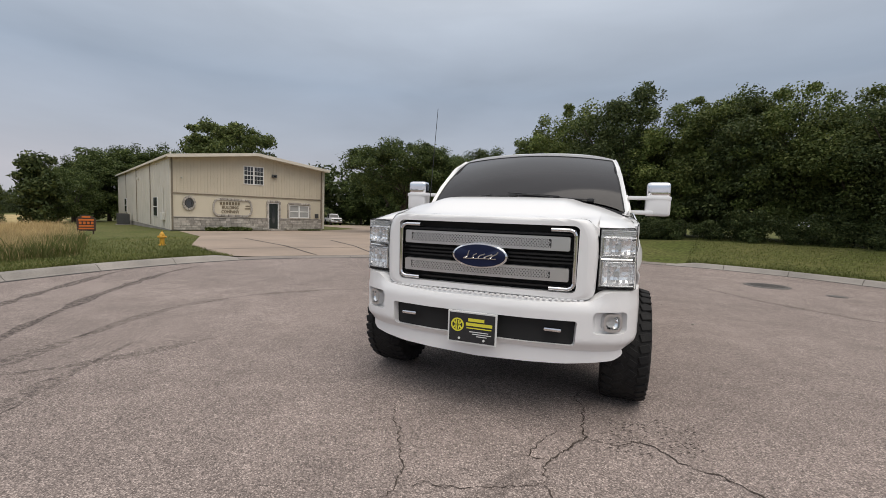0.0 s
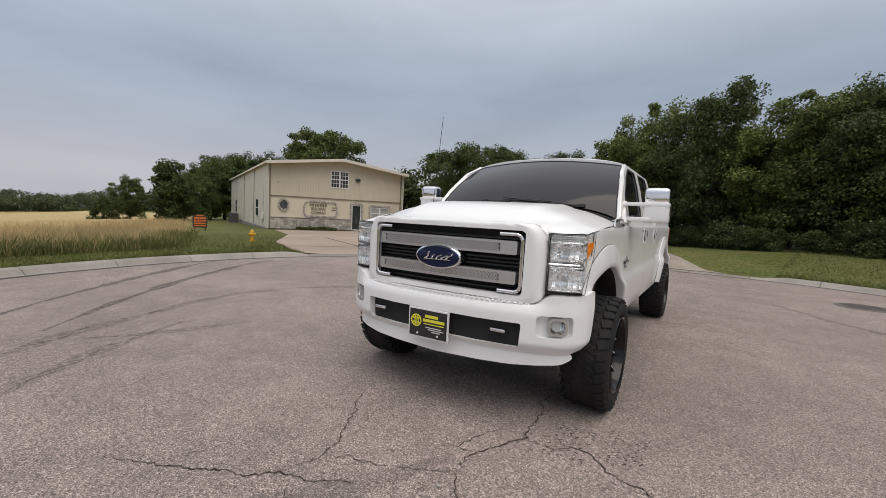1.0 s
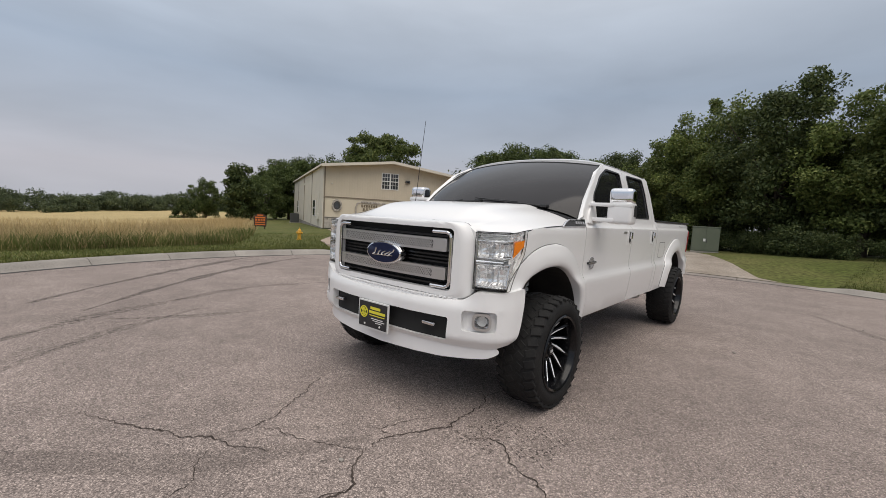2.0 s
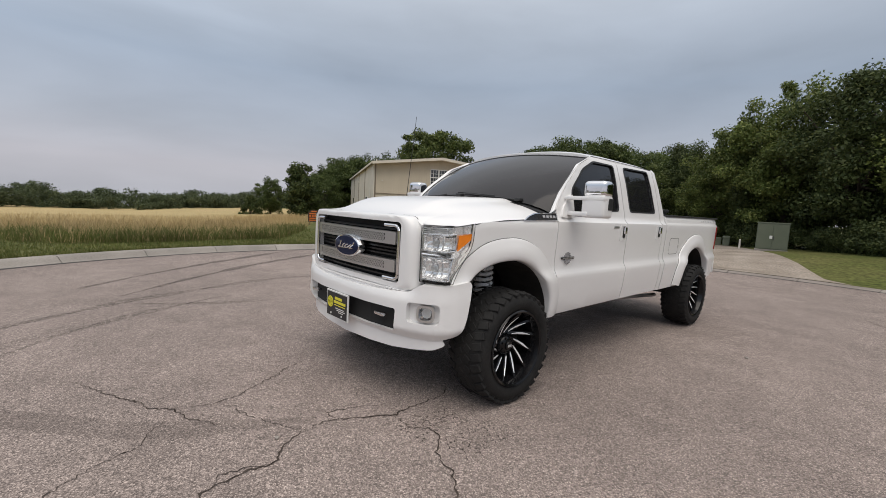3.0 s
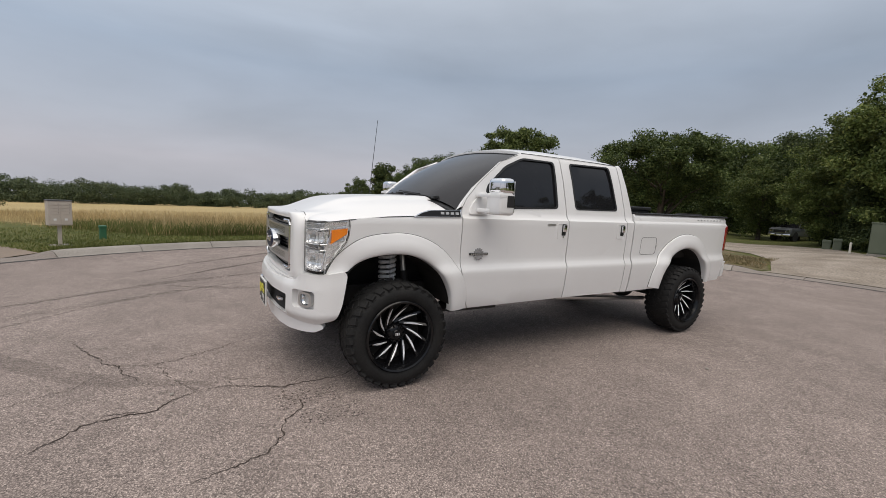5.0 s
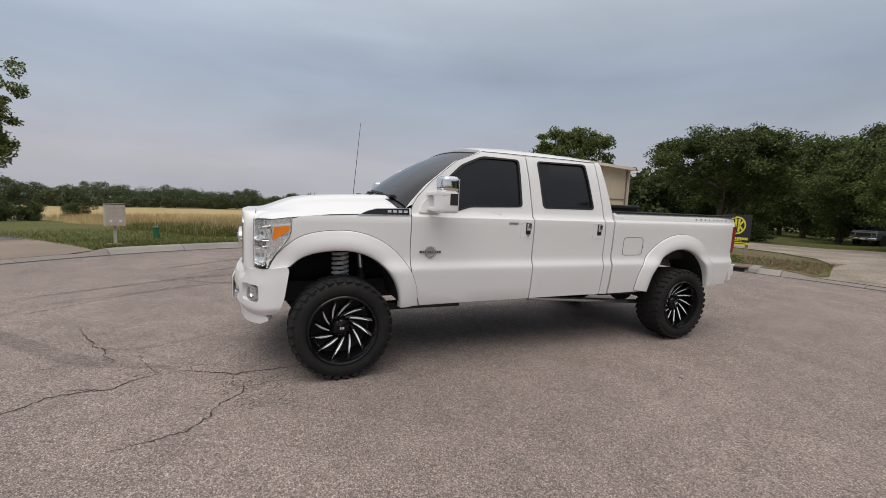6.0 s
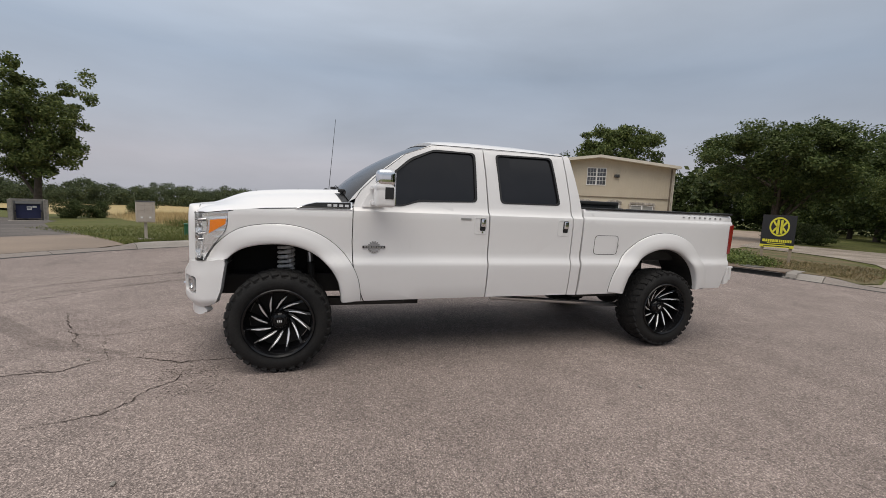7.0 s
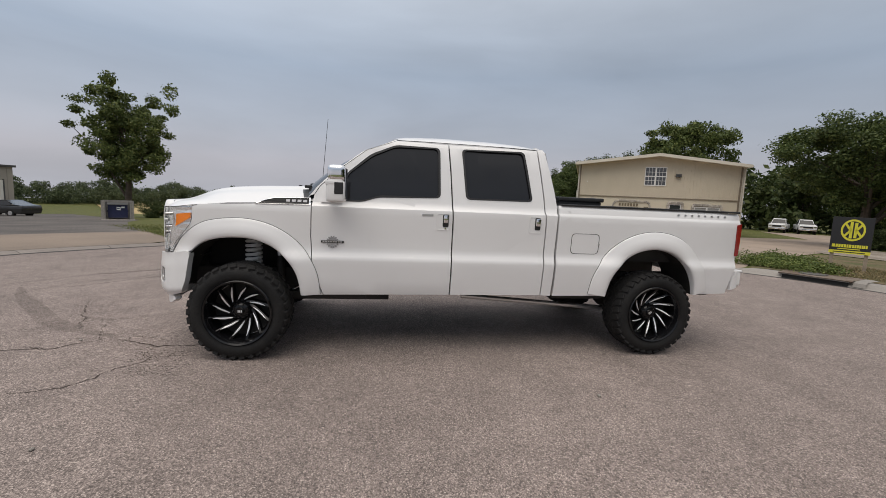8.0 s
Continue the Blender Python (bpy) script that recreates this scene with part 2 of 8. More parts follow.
def asphalt():
    """Worn, pale asphalt with exposed stones; stones by cells, patches and soft tyre wear by noise."""
    m = mat("worn_asphalt", (0.27, 0.25, 0.235), 0.88, spec=0.3)
    t = m.node_tree
    b = t.nodes["Principled BSDF"]
    tc = t.nodes.new("ShaderNodeTexCoord")

    def noise_of(scale, detail, lo, hi, a, c, vec=None):
        n = t.nodes.new("ShaderNodeTexNoise")
        n.inputs["Scale"].default_value, n.inputs["Detail"].default_value = scale, detail
        t.links.new(vec or tc.outputs["Object"], n.inputs["Vector"])
        r = t.nodes.new("ShaderNodeMapRange")
        for k, v in (("From Min", lo), ("From Max", hi), ("To Min", a), ("To Max", c)):
            r.inputs[k].default_value = v
        t.links.new(n.outputs["Fac"], r.inputs["Value"])
        return r.outputs["Result"]

    def times(a, fac):
        x = t.nodes.new("ShaderNodeMix")
        x.data_type, x.blend_type = "RGBA", "MULTIPLY"
        x.inputs["Factor"].default_value = 1.0
        t.links.new(a, x.inputs["A"])
        t.links.new(fac, x.inputs["B"])
        return x.outputs["Result"]

    v = t.nodes.new("ShaderNodeTexVoronoi")
    v.inputs["Scale"].default_value = 140.0
    t.links.new(tc.outputs["Object"], v.inputs["Vector"])
    ramp = t.nodes.new("ShaderNodeValToRGB")
    el = ramp.color_ramp.elements
    el[0].position, el[0].color = 0.0, (0.118, 0.098, 0.089, 1)
    el[1].position, el[1].color = 1.0, (0.50, 0.416, 0.372, 1)
    for p, c in ((0.22, (0.190, 0.155, 0.140, 1)), (0.55, (0.264, 0.217, 0.196, 1)), (0.85, (0.345, 0.285, 0.257, 1))):
        el.new(p).color = c
    sp = t.nodes.new("ShaderNodeSeparateColor")
    t.links.new(v.outputs["Color"], sp.inputs[0])
    t.links.new(sp.outputs[0], ramp.inputs["Fac"])
    c = ramp.outputs["Color"]
    # scattered larger stones, darker or paler than the rest
    w = t.nodes.new("ShaderNodeTexVoronoi")
    w.inputs["Scale"].default_value = 62.0
    t.links.new(tc.outputs["Object"], w.inputs["Vector"])
    sw = t.nodes.new("ShaderNodeSeparateColor")
    t.links.new(w.outputs["Color"], sw.inputs[0])
    rw = t.nodes.new("ShaderNodeMapRange")
    rw.inputs["To Min"].default_value, rw.inputs["To Max"].default_value = 0.90, 1.12
    t.links.new(sw.outputs[1], rw.inputs["Value"])
    c = times(c, rw.outputs["Result"])
    pit = t.nodes.new("ShaderNodeMapRange")
    pit.inputs["From Min"].default_value, pit.inputs["From Max"].default_value = 0.40, 0.72
    pit.inputs["To Min"].default_value, pit.inputs["To Max"].default_value = 1.13, 0.70
    t.links.new(v.outputs["Distance"], pit.inputs["Value"])
    c = times(c, pit.outputs["Result"])
    c = times(c, noise_of(0.35, 4, 0.3, 0.7, 0.88, 1.12))
    c = times(c, noise_of(2.4, 6, 0.3, 0.7, 0.88, 1.10))
    c = times(c, noise_of(9.0, 4, 0.35, 0.7, 0.93, 1.06))
    c = times(c, noise_of(45, 3, 0.3, 0.7, 0.90, 1.08))
    # paler rounds worn by turning wheels
    mp = t.nodes.new("ShaderNodeMapping")
    mp.inputs["Scale"].default_value = (0.12, 0.9, 1)
    mp.inputs["Rotation"].default_value = (0, 0, 0.5)
    t.links.new(tc.outputs["Object"], mp.inputs["Vector"])
    c = times(c, noise_of(1.0, 3, 0.35, 0.7, 0.94, 1.06, mp.outputs[0]))
    t.links.new(c, b.inputs["Base Color"])
    bp = t.nodes.new("ShaderNodeBump")
    bp.inputs["Strength"].default_value, bp.inputs["Distance"].default_value = 0.5, 0.006
    t.links.new(v.outputs["Distance"], bp.inputs["Height"])
    t.links.new(bp.outputs["Normal"], b.inputs["Normal"])
    return m


ASPHALT = asphalt()


def build_ground():
    bm = bmesh.new()
    radii = [0.0, 4, 7, 10, 10.8, 11.4, 11.6, 11.62, 11.75, 11.95, 12.2, 12.6, 13.2, 14, 15, 17, 19, 22, 25, 28, 32, 36, 40, 46, 52, 60, 75, 100, 150, 250, 500, 1200, 3500]
    rows = []
    n = 288
    for i in range(n + 1):
        az = 360 * i / n
        row = []
        for r in radii:
            rr = r
            if 9 < r < 13:
                rr = r + (ring(az) - 11.25)
            x, y = at_pol(az, rr)
            row.append((x, y, gz(x, y) + (0.03 * noise.noise((x * 0.3, y * 0.3, 0)) if r > 70 else 0)))
        rows.append(row)
    add_grid(bm, rows)
    bmesh.ops.remove_doubles(bm, verts=bm.verts[:], dist=0.001)
    solid("ground", bm, GRASS, "mown green grass around a turning circle", "ground", kind="structure", smooth=60)


def build_road():
    bm = bmesh.new()
    n = 180
    rows = []
    for i in range(n + 1):
        az = 360 * i / n
        rows.append([(*at_pol(az, ring(az) * f), 0.0) for f in (0, 0.25, 0.5, 0.75, 0.9, 1.0)])
    add_grid(bm, rows)
    bmesh.ops.remove_doubles(bm, verts=bm.verts[:], dist=0.001)
    solid("road", bm, ASPHALT, "pale worn asphalt of a turning circle, cracked and tyre-marked", "road", kind="structure")
    bm = bmesh.new()
    rows = []
    for u in (9.5, 14, 20, 40, 90):
        rows.append([(CX + u * 0.82 + v * 0.57, CY - u * 0.57 + v * 0.82, -0.012) for v in (-4.5, 0, 4.5)])
    add_grid(bm, rows)
    solid("street", bm, ASPHALT, "asphalt street leading away from the turning circle", "road", kind="structure")


# azimuths at which driveways cross the kerb
DIPS = ((124, 163), (78, 106), (217, 262))


def dip(az):
    d = 0.0
    for a, b in DIPS:
        d = max(d, smoothstep(a - 2, a + 2, az) * (1 - smoothstep(b - 2, b + 2, az)))
    return d


def build_kerb():
    WORN = mat("worn_gutter", (0.235, 0.205, 0.182), 0.88, var=(0.19, 0.165, 0.147), scale=1.2, fine=0.2, fine_scale=40, bump=0.2, piece=0.05)
    kerb = thing("kerb", "pale rolled concrete kerb round the asphalt", "kerb")
    tagged(kerb, kind="structure")
    az = 0.0
    gap = (300, 352)
    while az < 359.5:
        step = 9.0
        if not gap[0] < az + step / 2 < gap[1]:
            bm = bmesh.new()
            rows = []
            for k in range(7):
                a = az + 0.04 + (step - 0.08) * k / 6
                h = 0.115 - 0.085 * dip(a)
                R = ring(a)
                prof = ((0.02, -0.05), (0.02, 0.002), (0.06, 0.004), (0.11, h * 0.3), (0.17, h * 0.8), (0.23, h), (0.37, h + 0.006), (0.37, -0.05))
                rows.append([(*at_pol(a, R + d), z) for d, z in prof])
            vs = add_grid(bm, rows)
            bm.faces.new([v for v in vs[0]])
            bm.faces.new([v for v in vs[-1]])
            part("kerb_stone", bm, WORN if dip(az + step / 2) > 0.5 else CONC, kerb, smooth=40)
        az += step
    bm = bmesh.new()
    rows = []
    for i in range(121):
        a = -8 + 308 * i / 120
        w = 0.085 + 0.03 * noise.noise((a * 0.5, 0, 3))
        rows.append([(*at_pol(a, ring(a) - w), 0.004), (*at_pol(a, ring(a) + 0.022), 0.004)])
    add_grid(bm, rows)
    solid("tar_joint", bm, JOINT, "dark tar joint between asphalt and kerb", "joint", kind="structure")


def patch(name, pts, material, label, lift=0.02, kind="structure", step=1.0, category="paving"):
    """A sheet that lies on the ground inside an outline."""
    bm = bmesh.new()
    vs = [bm.verts.new((x, y, 0)) for x, y in pts]
    es = [bm.edges.new((vs[i], vs[(i + 1) % len(vs)])) for i in range(len(vs))]
    bmesh.ops.triangle_fill(bm, edges=es, use_beauty=True)
    xs, ys = [p[0] for p in pts], [p[1] for p in pts]
    for axis, lo, hi in ((0, min(xs), max(xs)), (1, min(ys), max(ys))):
        v = lo + step
        while v < hi:
            bmesh.ops.bisect_plane(bm, geom=bm.verts[:] + bm.edges[:] + bm.faces[:], plane_co=(v, v, 0), plane_no=(1 - axis, axis, 0))
            v += step
    for v in bm.verts:
        r, az = polar(v.co.x, v.co.y)
        z = gz(v.co.x, v.co.y)
        v.co.z = (max(z, 0.026) if r - ring(az) < 0.95 else z) + lift
    return solid(name, bm, material, label, category, kind=kind, smooth=60)


def arc(a0, a1, off, n=10):
    return [at_pol(a0 + (a1 - a0) * i / n, ring(a0 + (a1 - a0) * i / n) + off) for i in range(n + 1)]


build_ground()
build_road()
build_kerb()
# the concrete drive to the workshop, the gravel track, the drive and yard to the south-west
patch("driveway", arc(124, 163, 0.36) + [(-12.4, 6.9), (-17.5, 11.4), (-23.9, 15.2), (-20.0, 24.6), (-21.0, 31), (-36, 42), (-30, 49), (-16.5, 33), (-11.5, 22), (-7.9, 15.4), (-6.0, 12.0)], DRIVE, "tan concrete driveway up to the workshop", lift=0.014)
patch("gravel_track", arc(84, 104.5, 0.36) + [(-1.45, 12.3), (-2.6, 14.9), (-4.1, 17.0), (-5.8, 18.3), (-7.4, 18.7), (-9.4, 18.4), (-10.4, 19.2), (-13.6, 24.8), (-11.1, 24.6), (-8.6, 25.4), (-6.4, 25.5), (-4.0, 24.3), (-1.9, 20.9), (-0.2, 16.8), (0.9, 14.0), (1.5, 12.7)], GRAVEL, "pale dusty gravel track curving round to the driveway", lift=0.022)
for a0, a1, r0, r1 in ((125, 162, 2.60, 2.64), (138, 138.25, 0.55, 7.0), (149, 149.25, 0.55, 9.0)):
    patch("drive_joint", arc(a0, a1, r0) + arc(a1, a0, r1), JOINT, "dark joint in the concrete driveway", lift=0.020, category="joint")
APRONM = mat("old_tan_concrete", (0.25, 0.195, 0.15), 0.9, var=(0.19, 0.15, 0.117), scale=0.5, fine=0.12, fine_scale=30, bump=0.1)
patch("apron", arc(217, 262, 0.36) + [(-0.8, -11.6), (-4.5, -12.0), (-8.3, -9.0), (-10.7, -6.6)], APRONM, "tan concrete drive apron", lift=0.014)
patch("asphalt_yard", [(-0.6, -11.4), (-4.5, -11.8), (-8.2, -8.9), (-10.6, -6.4), (-15, -9.4), (-21, -12.6), (-25.6, -14.3), (-29, -16.9), (-36, -23), (-50, -34), (-42, -56), (-8, -52), (2, -24)], LOT, "old dark asphalt yard", lift=0.010, step=2.0)
SOIL = mat("bare_soil", (0.17, 0.13, 0.085), 0.95, spec=0.1, var=(0.10, 0.105, 0.05), scale=1.1, fine=0.35, fine_scale=16, bump=0.8, bump_scale=22)
patch("island_soil", arc(104.9, 123.4, 0.40) + [(-6.6, 12.9), (-7.6, 15.0), (-9.0, 18.0), (-7.4, 18.4), (-5.8, 18.0), (-4.3, 16.7), (-2.75, 14.9), (-1.6, 12.5)], SOIL, "bare brown soil with thin grass on the island", lift=0.012, step=0.7)

# ---- cracks, tyre marks and stains in the asphalt ----
CRACK = mat("crack_dirt", (0.034, 0.027, 0.023), 0.95, spec=0.1, var=(0.085, 0.069, 0.060), scale=14)


def wear_mat(name, colour, strength, scale, lo, hi):
    """A thin film on the asphalt, broken up by grain, through which the stones show."""
    m = mat(name, colour, 0.85, spec=0.2)
    t = m.node_tree
    tc = t.nodes.new("ShaderNodeTexCoord")
    n = t.nodes.new("ShaderNodeTexNoise")
    n.inputs["Scale"].default_value, n.inputs["Detail"].default_value = scale, 5.0
    t.links.new(tc.outputs["Object"], n.inputs["Vector"])
    r = t.nodes.new("ShaderNodeMapRange")
    r.inputs["From Min"].default_value, r.inputs["From Max"].default_value = lo, hi
    r.inputs["To Max"].default_value = strength
    t.links.new(n.outputs["Fac"], r.inputs["Value"])
    t.links.new(r.outputs["Result"], t.nodes["Principled BSDF"].inputs["Alpha"])
    return m


SKID = wear_mat("tyre_film", (0.075, 0.066, 0.06), 0.62, 26, 0.34, 0.62)
FAINT = wear_mat("faint_tyre_film", (0.11, 0.097, 0.088), 0.42, 18, 0.36, 0.66)
PRINTM = wear_mat("tread_print", (0.060, 0.051, 0.046), 0.62, 60, 0.40, 0.62)
SMOOTH = wear_mat("rubber_film", (0.12, 0.102, 0.092), 0.21, 60, 0.15, 0.60)
rgm = random.Random(12)


def swept(pts, n=8):
    """The same line, rounded through its points."""
    P = [Vector(p) for p in pts]
    P = [P[0] * 2 - P[1]] + P + [P[-1] * 2 - P[-2]]
    out = []
    for a, b, c, d in zip(P, P[1:], P[2:], P[3:]):
        for k in range(n):
            t = k / n
            out.append(tuple(0.5 * (2 * b + (c - a) * t + (2 * a - 5 * b + 4 * c - d) * t * t + (3 * b - a - 3 * c + d) * t ** 3)))
    return out + [tuple(P[-2])]


def scrub(pts, widths, label):
    """Fine dark lines side by side where a tyre was turned."""
    line = [Vector(p) for p in swept(pts)]
    bm = bmesh.new()
    n = len(line)
    for off, w in widths:
        rows = []
        for i, p in enumerate(line):
            d = (line[min(i + 1, n - 1)] - line[max(i - 1, 0)]).normalized()
            s = Vector((-d.y, d.x))
            e = min(1.0, 0.2 + 3.0 * i / n, 0.2 + 3.0 * (n - 1 - i) / n)
            rows.append([(*(p + s * (off - w * e / 2)), 0.003), (*(p + s * (off + w * e / 2)), 0.003)])
        add_grid(bm, rows)
    solid("tyre_mark", bm, SMOOTH, label, "tyre mark", "tyre marks on the asphalt", kind="structure")


def ribbon(pts, width, z, jitter, step, taper=True):
    """A wandering strip along a line."""
    bm = bmesh.new()
    line = []
    for a, b in zip(pts, pts[1:]):
        a, b = Vector(a), Vector(b)
        k = max(1, int((b - a).length / step))
        line += [a.lerp(b, j / k) for j in range(k)]
    line.append(Vector(pts[-1]))
    n = len(line)
    rows = []
    for i, p in enumerate(line):
        d = (line[min(i + 1, n - 1)] - line[max(i - 1, 0)]).normalized()
        s = Vector((-d.y, d.x))
        off = s * jitter * rgm.uniform(-1, 1)
        w = width * rgm.uniform(0.35, 1.45)
        if taper:
            w *= min(1.0, 0.35 + 2.2 * i / n, 0.35 + 2.2 * (n - 1 - i) / n)
        q = p + off
        rows.append([(q.x - s.x * w / 2, q.y - s.y * w / 2, z), (q.x + s.x * w / 2, q.y + s.y * w / 2, z)])
    add_grid(bm, rows)
    return bm


def crack(pts, width=0.016):
    solid("crack", ribbon(pts, width * 0.56, 0.004, 0.013, 0.022), CRACK, "dark wandering crack in the asphalt", "crack", "cracks in the asphalt", kind="structure")


def tyre_mark(pts, width, material, label):
    solid("tyre_mark", ribbon(pts, width * 0.72, 0.0025, 0.004, 0.25), material, label, "tyre mark", "tyre marks on the asphalt", kind="structure")


crack([(1.08, -2.25), (0.92, -2.10), (0.81, -2.01), (0.80, -1.94), (0.78, -1.81), (0.79, -1.66), (0.65, -1.57), (0.57, -1.41)], 0.022)
crack([(0.57, -1.41), (0.54, -1.23), (0.56, -1.17), (0.70, -0.89), (0.74, -0.83), (0.71, -0.69), (0.70, -0.36), (0.62, -0.24), (0.68, -0.02)], 0.018)
crack([(0.79, -1.97), (0.73, -1.92), (0.75, -1.79), (0.80, -1.67)], 0.012)
crack([(0.75, -0.83), (0.90, -0.84), (1.03, -0.74), (1.13, -0.76), (1.24, -0.89), (1.32, -0.91), (1.43, -0.94), (1.53, -1.00), (1.60, -1.07), (1.65, -1.22), (1.72, -1.45)], 0.017)
crack([(-1.04, -2.44), (-0.58, -2.23), (-0.39, -2.11), (-0.30, -2.09), (-0.18, -1.97), (-0.00, -1.92), (0.20, -1.79)], 0.017)
crack([(-0.20, -1.99), (-0.14, -1.83), (-0.12, -1.74), (-0.17, -1.55), (-0.28, -1.38), (-0.37, -1.20), (-0.48, -1.08), (-0.57, -0.86)], 0.013)
crack([(-0.12, -1.74), (-0.00, -1.64), (0.11, -1.63), (0.32, -1.54), (0.56, -1.40)], 0.010)
crack([(0.93, -2.96), (0.60, -2.72), (0.42, -2.59), (0.26, -2.39), (0.19, -2.18), (0.07, -2.14), (-0.07, -2.02)], 0.011)
crack([(0.35, -1.20), (0.44, -1.17), (0.46, -1.05), (0.56, -0.79)], 0.009)
crack([(0.43, -1.17), (0.55, -1.17)], 0.009)
crack([(0.78, -0.76), (0.88, -0.69), (0.95, -0.74), (1.00, -0.82)], 0.009)
crack([(-0.31, 1.74), (-0.69, 1.92), (-0.78, 2.33), (-0.78, 2.97), (-1.30, 3.60)], 0.013)
crack([(-0.60, 1.20), (-0.55, 1.60), (-0.69, 1.92)], 0.010)
tyre_mark([(-4.9, -2.3), (-5.7, -1.5), (-6.8, -0.2), (-7.6, 0.9), (-8.3, 1.9), (-8.9, 3.2)], 0.22, SKID, "dark curved skid mark")
tyre_mark([(-4.1, -1.9), (-5.1, -0.9), (-6.2, 0.4), (-7.0, 1.6), (-7.6, 2.6), (-8.0, 3.6)], 0.24, SKID, "dark curved skid mark")
tyre_mark([(-3.61, -2.11), (-3.85, -1.47), (-4.44, -0.26), (-4.61, 0.61), (-4.39, 1.62), (-3.67, 2.59), (-2.62, 3.43)], 0.20, FAINT, "faint curved tyre mark")
tyre_mark([(-3.56, -1.78), (-3.36, -1.47), (-3.17, -1.01), (-2.97, -0.23)], 0.22, FAINT, "faint curved tyre mark")
scrub([(-1.71, -3.72), (-1.17, -3.30), (-0.57, -2.73), (-0.07, -2.25), (0.14, -1.95), (0.31, -1.63), (0.47, -1.26)], ((0.0, 0.20),), "dark curved scrub mark of a turned tyre")
scrub([(-0.77, -3.63), (-1.26, -3.46), (-1.91, -3.26), (-2.34, -2.90), (-2.66, -2.33), (-2.88, -1.58)], ((-0.03, 0.03), (0.03, 0.04)), "faint curved scrub mark of a turned tyre")
scrub([(-1.08, -4.28), (-1.80, -4.00), (-2.61, -3.44), (-3.15, -2.79), (-3.60, -1.86)], ((-0.05, 0.03), (0.02, 0.05)), "faint curved scrub mark of a turned tyre")
tyre_mark([(-2.71, -3.43), (-2.83, -3.15), (-3.33, -2.51), (-3.90, -1.68), (-4.24, -0.72)], 0.20, FAINT, "faint curved tyre mark")
tyre_mark([(-1.72, -3.17), (-1.93, -2.94), (-2.41, -2.57), (-2.94, -1.94), (-3.53, -0.79)], 0.20, FAINT, "faint curved tyre mark")
tyre_mark([(2.6, 7.0), (3.4, 5.6), (4.4, 4.6), (6.2, 3.9)], 0.2, FAINT, "faint curved tyre mark")


def tread_print():
    """Two strips of chevrons left by the front tyre."""
    bm = bmesh.new()
    rg = random.Random(4)
    for j in range(2):
        for i in range(18):
            for k in range(6):
                x = 0.88 + 0.30 * j + 0.043 * k + rg.uniform(-0.008, 0.008)
                y = -0.90 + 0.025 * i + 0.10 * j + rg.uniform(-0.006, 0.006)
                if rg.random() < 0.3:
                    continue
                a = 0.6 if (k + i) % 2 else -0.6
                add_box(bm, -0.012, 0.012, -0.0032, 0.0032, 0.0, 0.0012, m=Matrix.Translation((x, y, 0.0025)) @ Euler((0, 0, a)).to_matrix().to_4x4())
    tagged(new("tread_print", finish("tread_print", bm, PRINTM)), "dark tread print of a tyre on the asphalt", "tyre mark", kind="structure")


tread_print()


def pebbles():
    rg = random.Random(9)
    bm = bmesh.new()
    for k in range(60):
        a, r = rg.uniform(0, 6.28), rg.uniform(1.5, 10)
        x, y = CX + r * math.cos(a) + 1, CY + r * math.sin(a) - 1
        s = rg.uniform(0.006, 0.018)
        bmesh.ops.create_icosphere(bm, subdivisions=1, radius=s, matrix=Matrix.Translation((x, y, s * 0.5)) @ Matrix.Diagonal((1.2, 0.9, 0.6, 1)))
    solid("loose_stones", bm, CONC, "small loose stones lying on the asphalt", "stones", kind="stuff")


pebbles()

# ---- the pickup: nose towards -y, front axle at y = 0, rear axle at y = 3.967 ----
truck = thing("pickup_truck", "white lifted crew-cab pickup with black wheels on cracked asphalt", "pickup truck")
SIDE = ((0.585, 0.955), (0.62, 0.975), (0.72, 0.998), (0.84, 1.011), (0.885, 1.016), (0.905, 1.015), (0.925, 1.007), (0.95, 0.994), (0.975, 0.986), (1.01, 0.984), (1.15, 0.993), (1.30, 0.998), (1.355, 0.999), (1.368, 0.997), (1.395, 0.968), (1.44, 0.957), (1.50, 0.948), (1.80, 0.890), (1.98, 0.842), (2.03, 0.815), (2.06, 0.785))
ARCH_F, ARCH_R = (-0.01, 0.58, 0.515, 0.490), (3.92, 0.58, 0.500, 0.490)


def side_x(y, z):
    x = lerp_table(SIDE, z)
    if y < -0.25:
        x -= 0.26 * (-0.25 - y) ** 1.6
    if y > 4.6:
        x -= 0.25 * (y - 4.6) ** 2
    return x


def lamp_edge(z):
    """How far forward the fender reaches at a height."""
    return lerp_table(((0.955, -0.632), (1.0, -0.612), (1.06, -0.572), (1.12, -0.515), (1.18, -0.455), (1.225, -0.437), (1.338, -0.42)), z)


def fender_x(y, z):
    x = side_x(y, min(z, 1.36))
    if z > 1.30:
        x -= 2.6 * (z - 1.30) ** 2
    return x


def bed_x(y, z):
    x = side_x(y, min(z, 1.36))
    if z > 1.365:
        x -= 0.020 * smoothstep(1.365, 1.395, z) + 0.6 * max(0, z - 1.43)
    return x


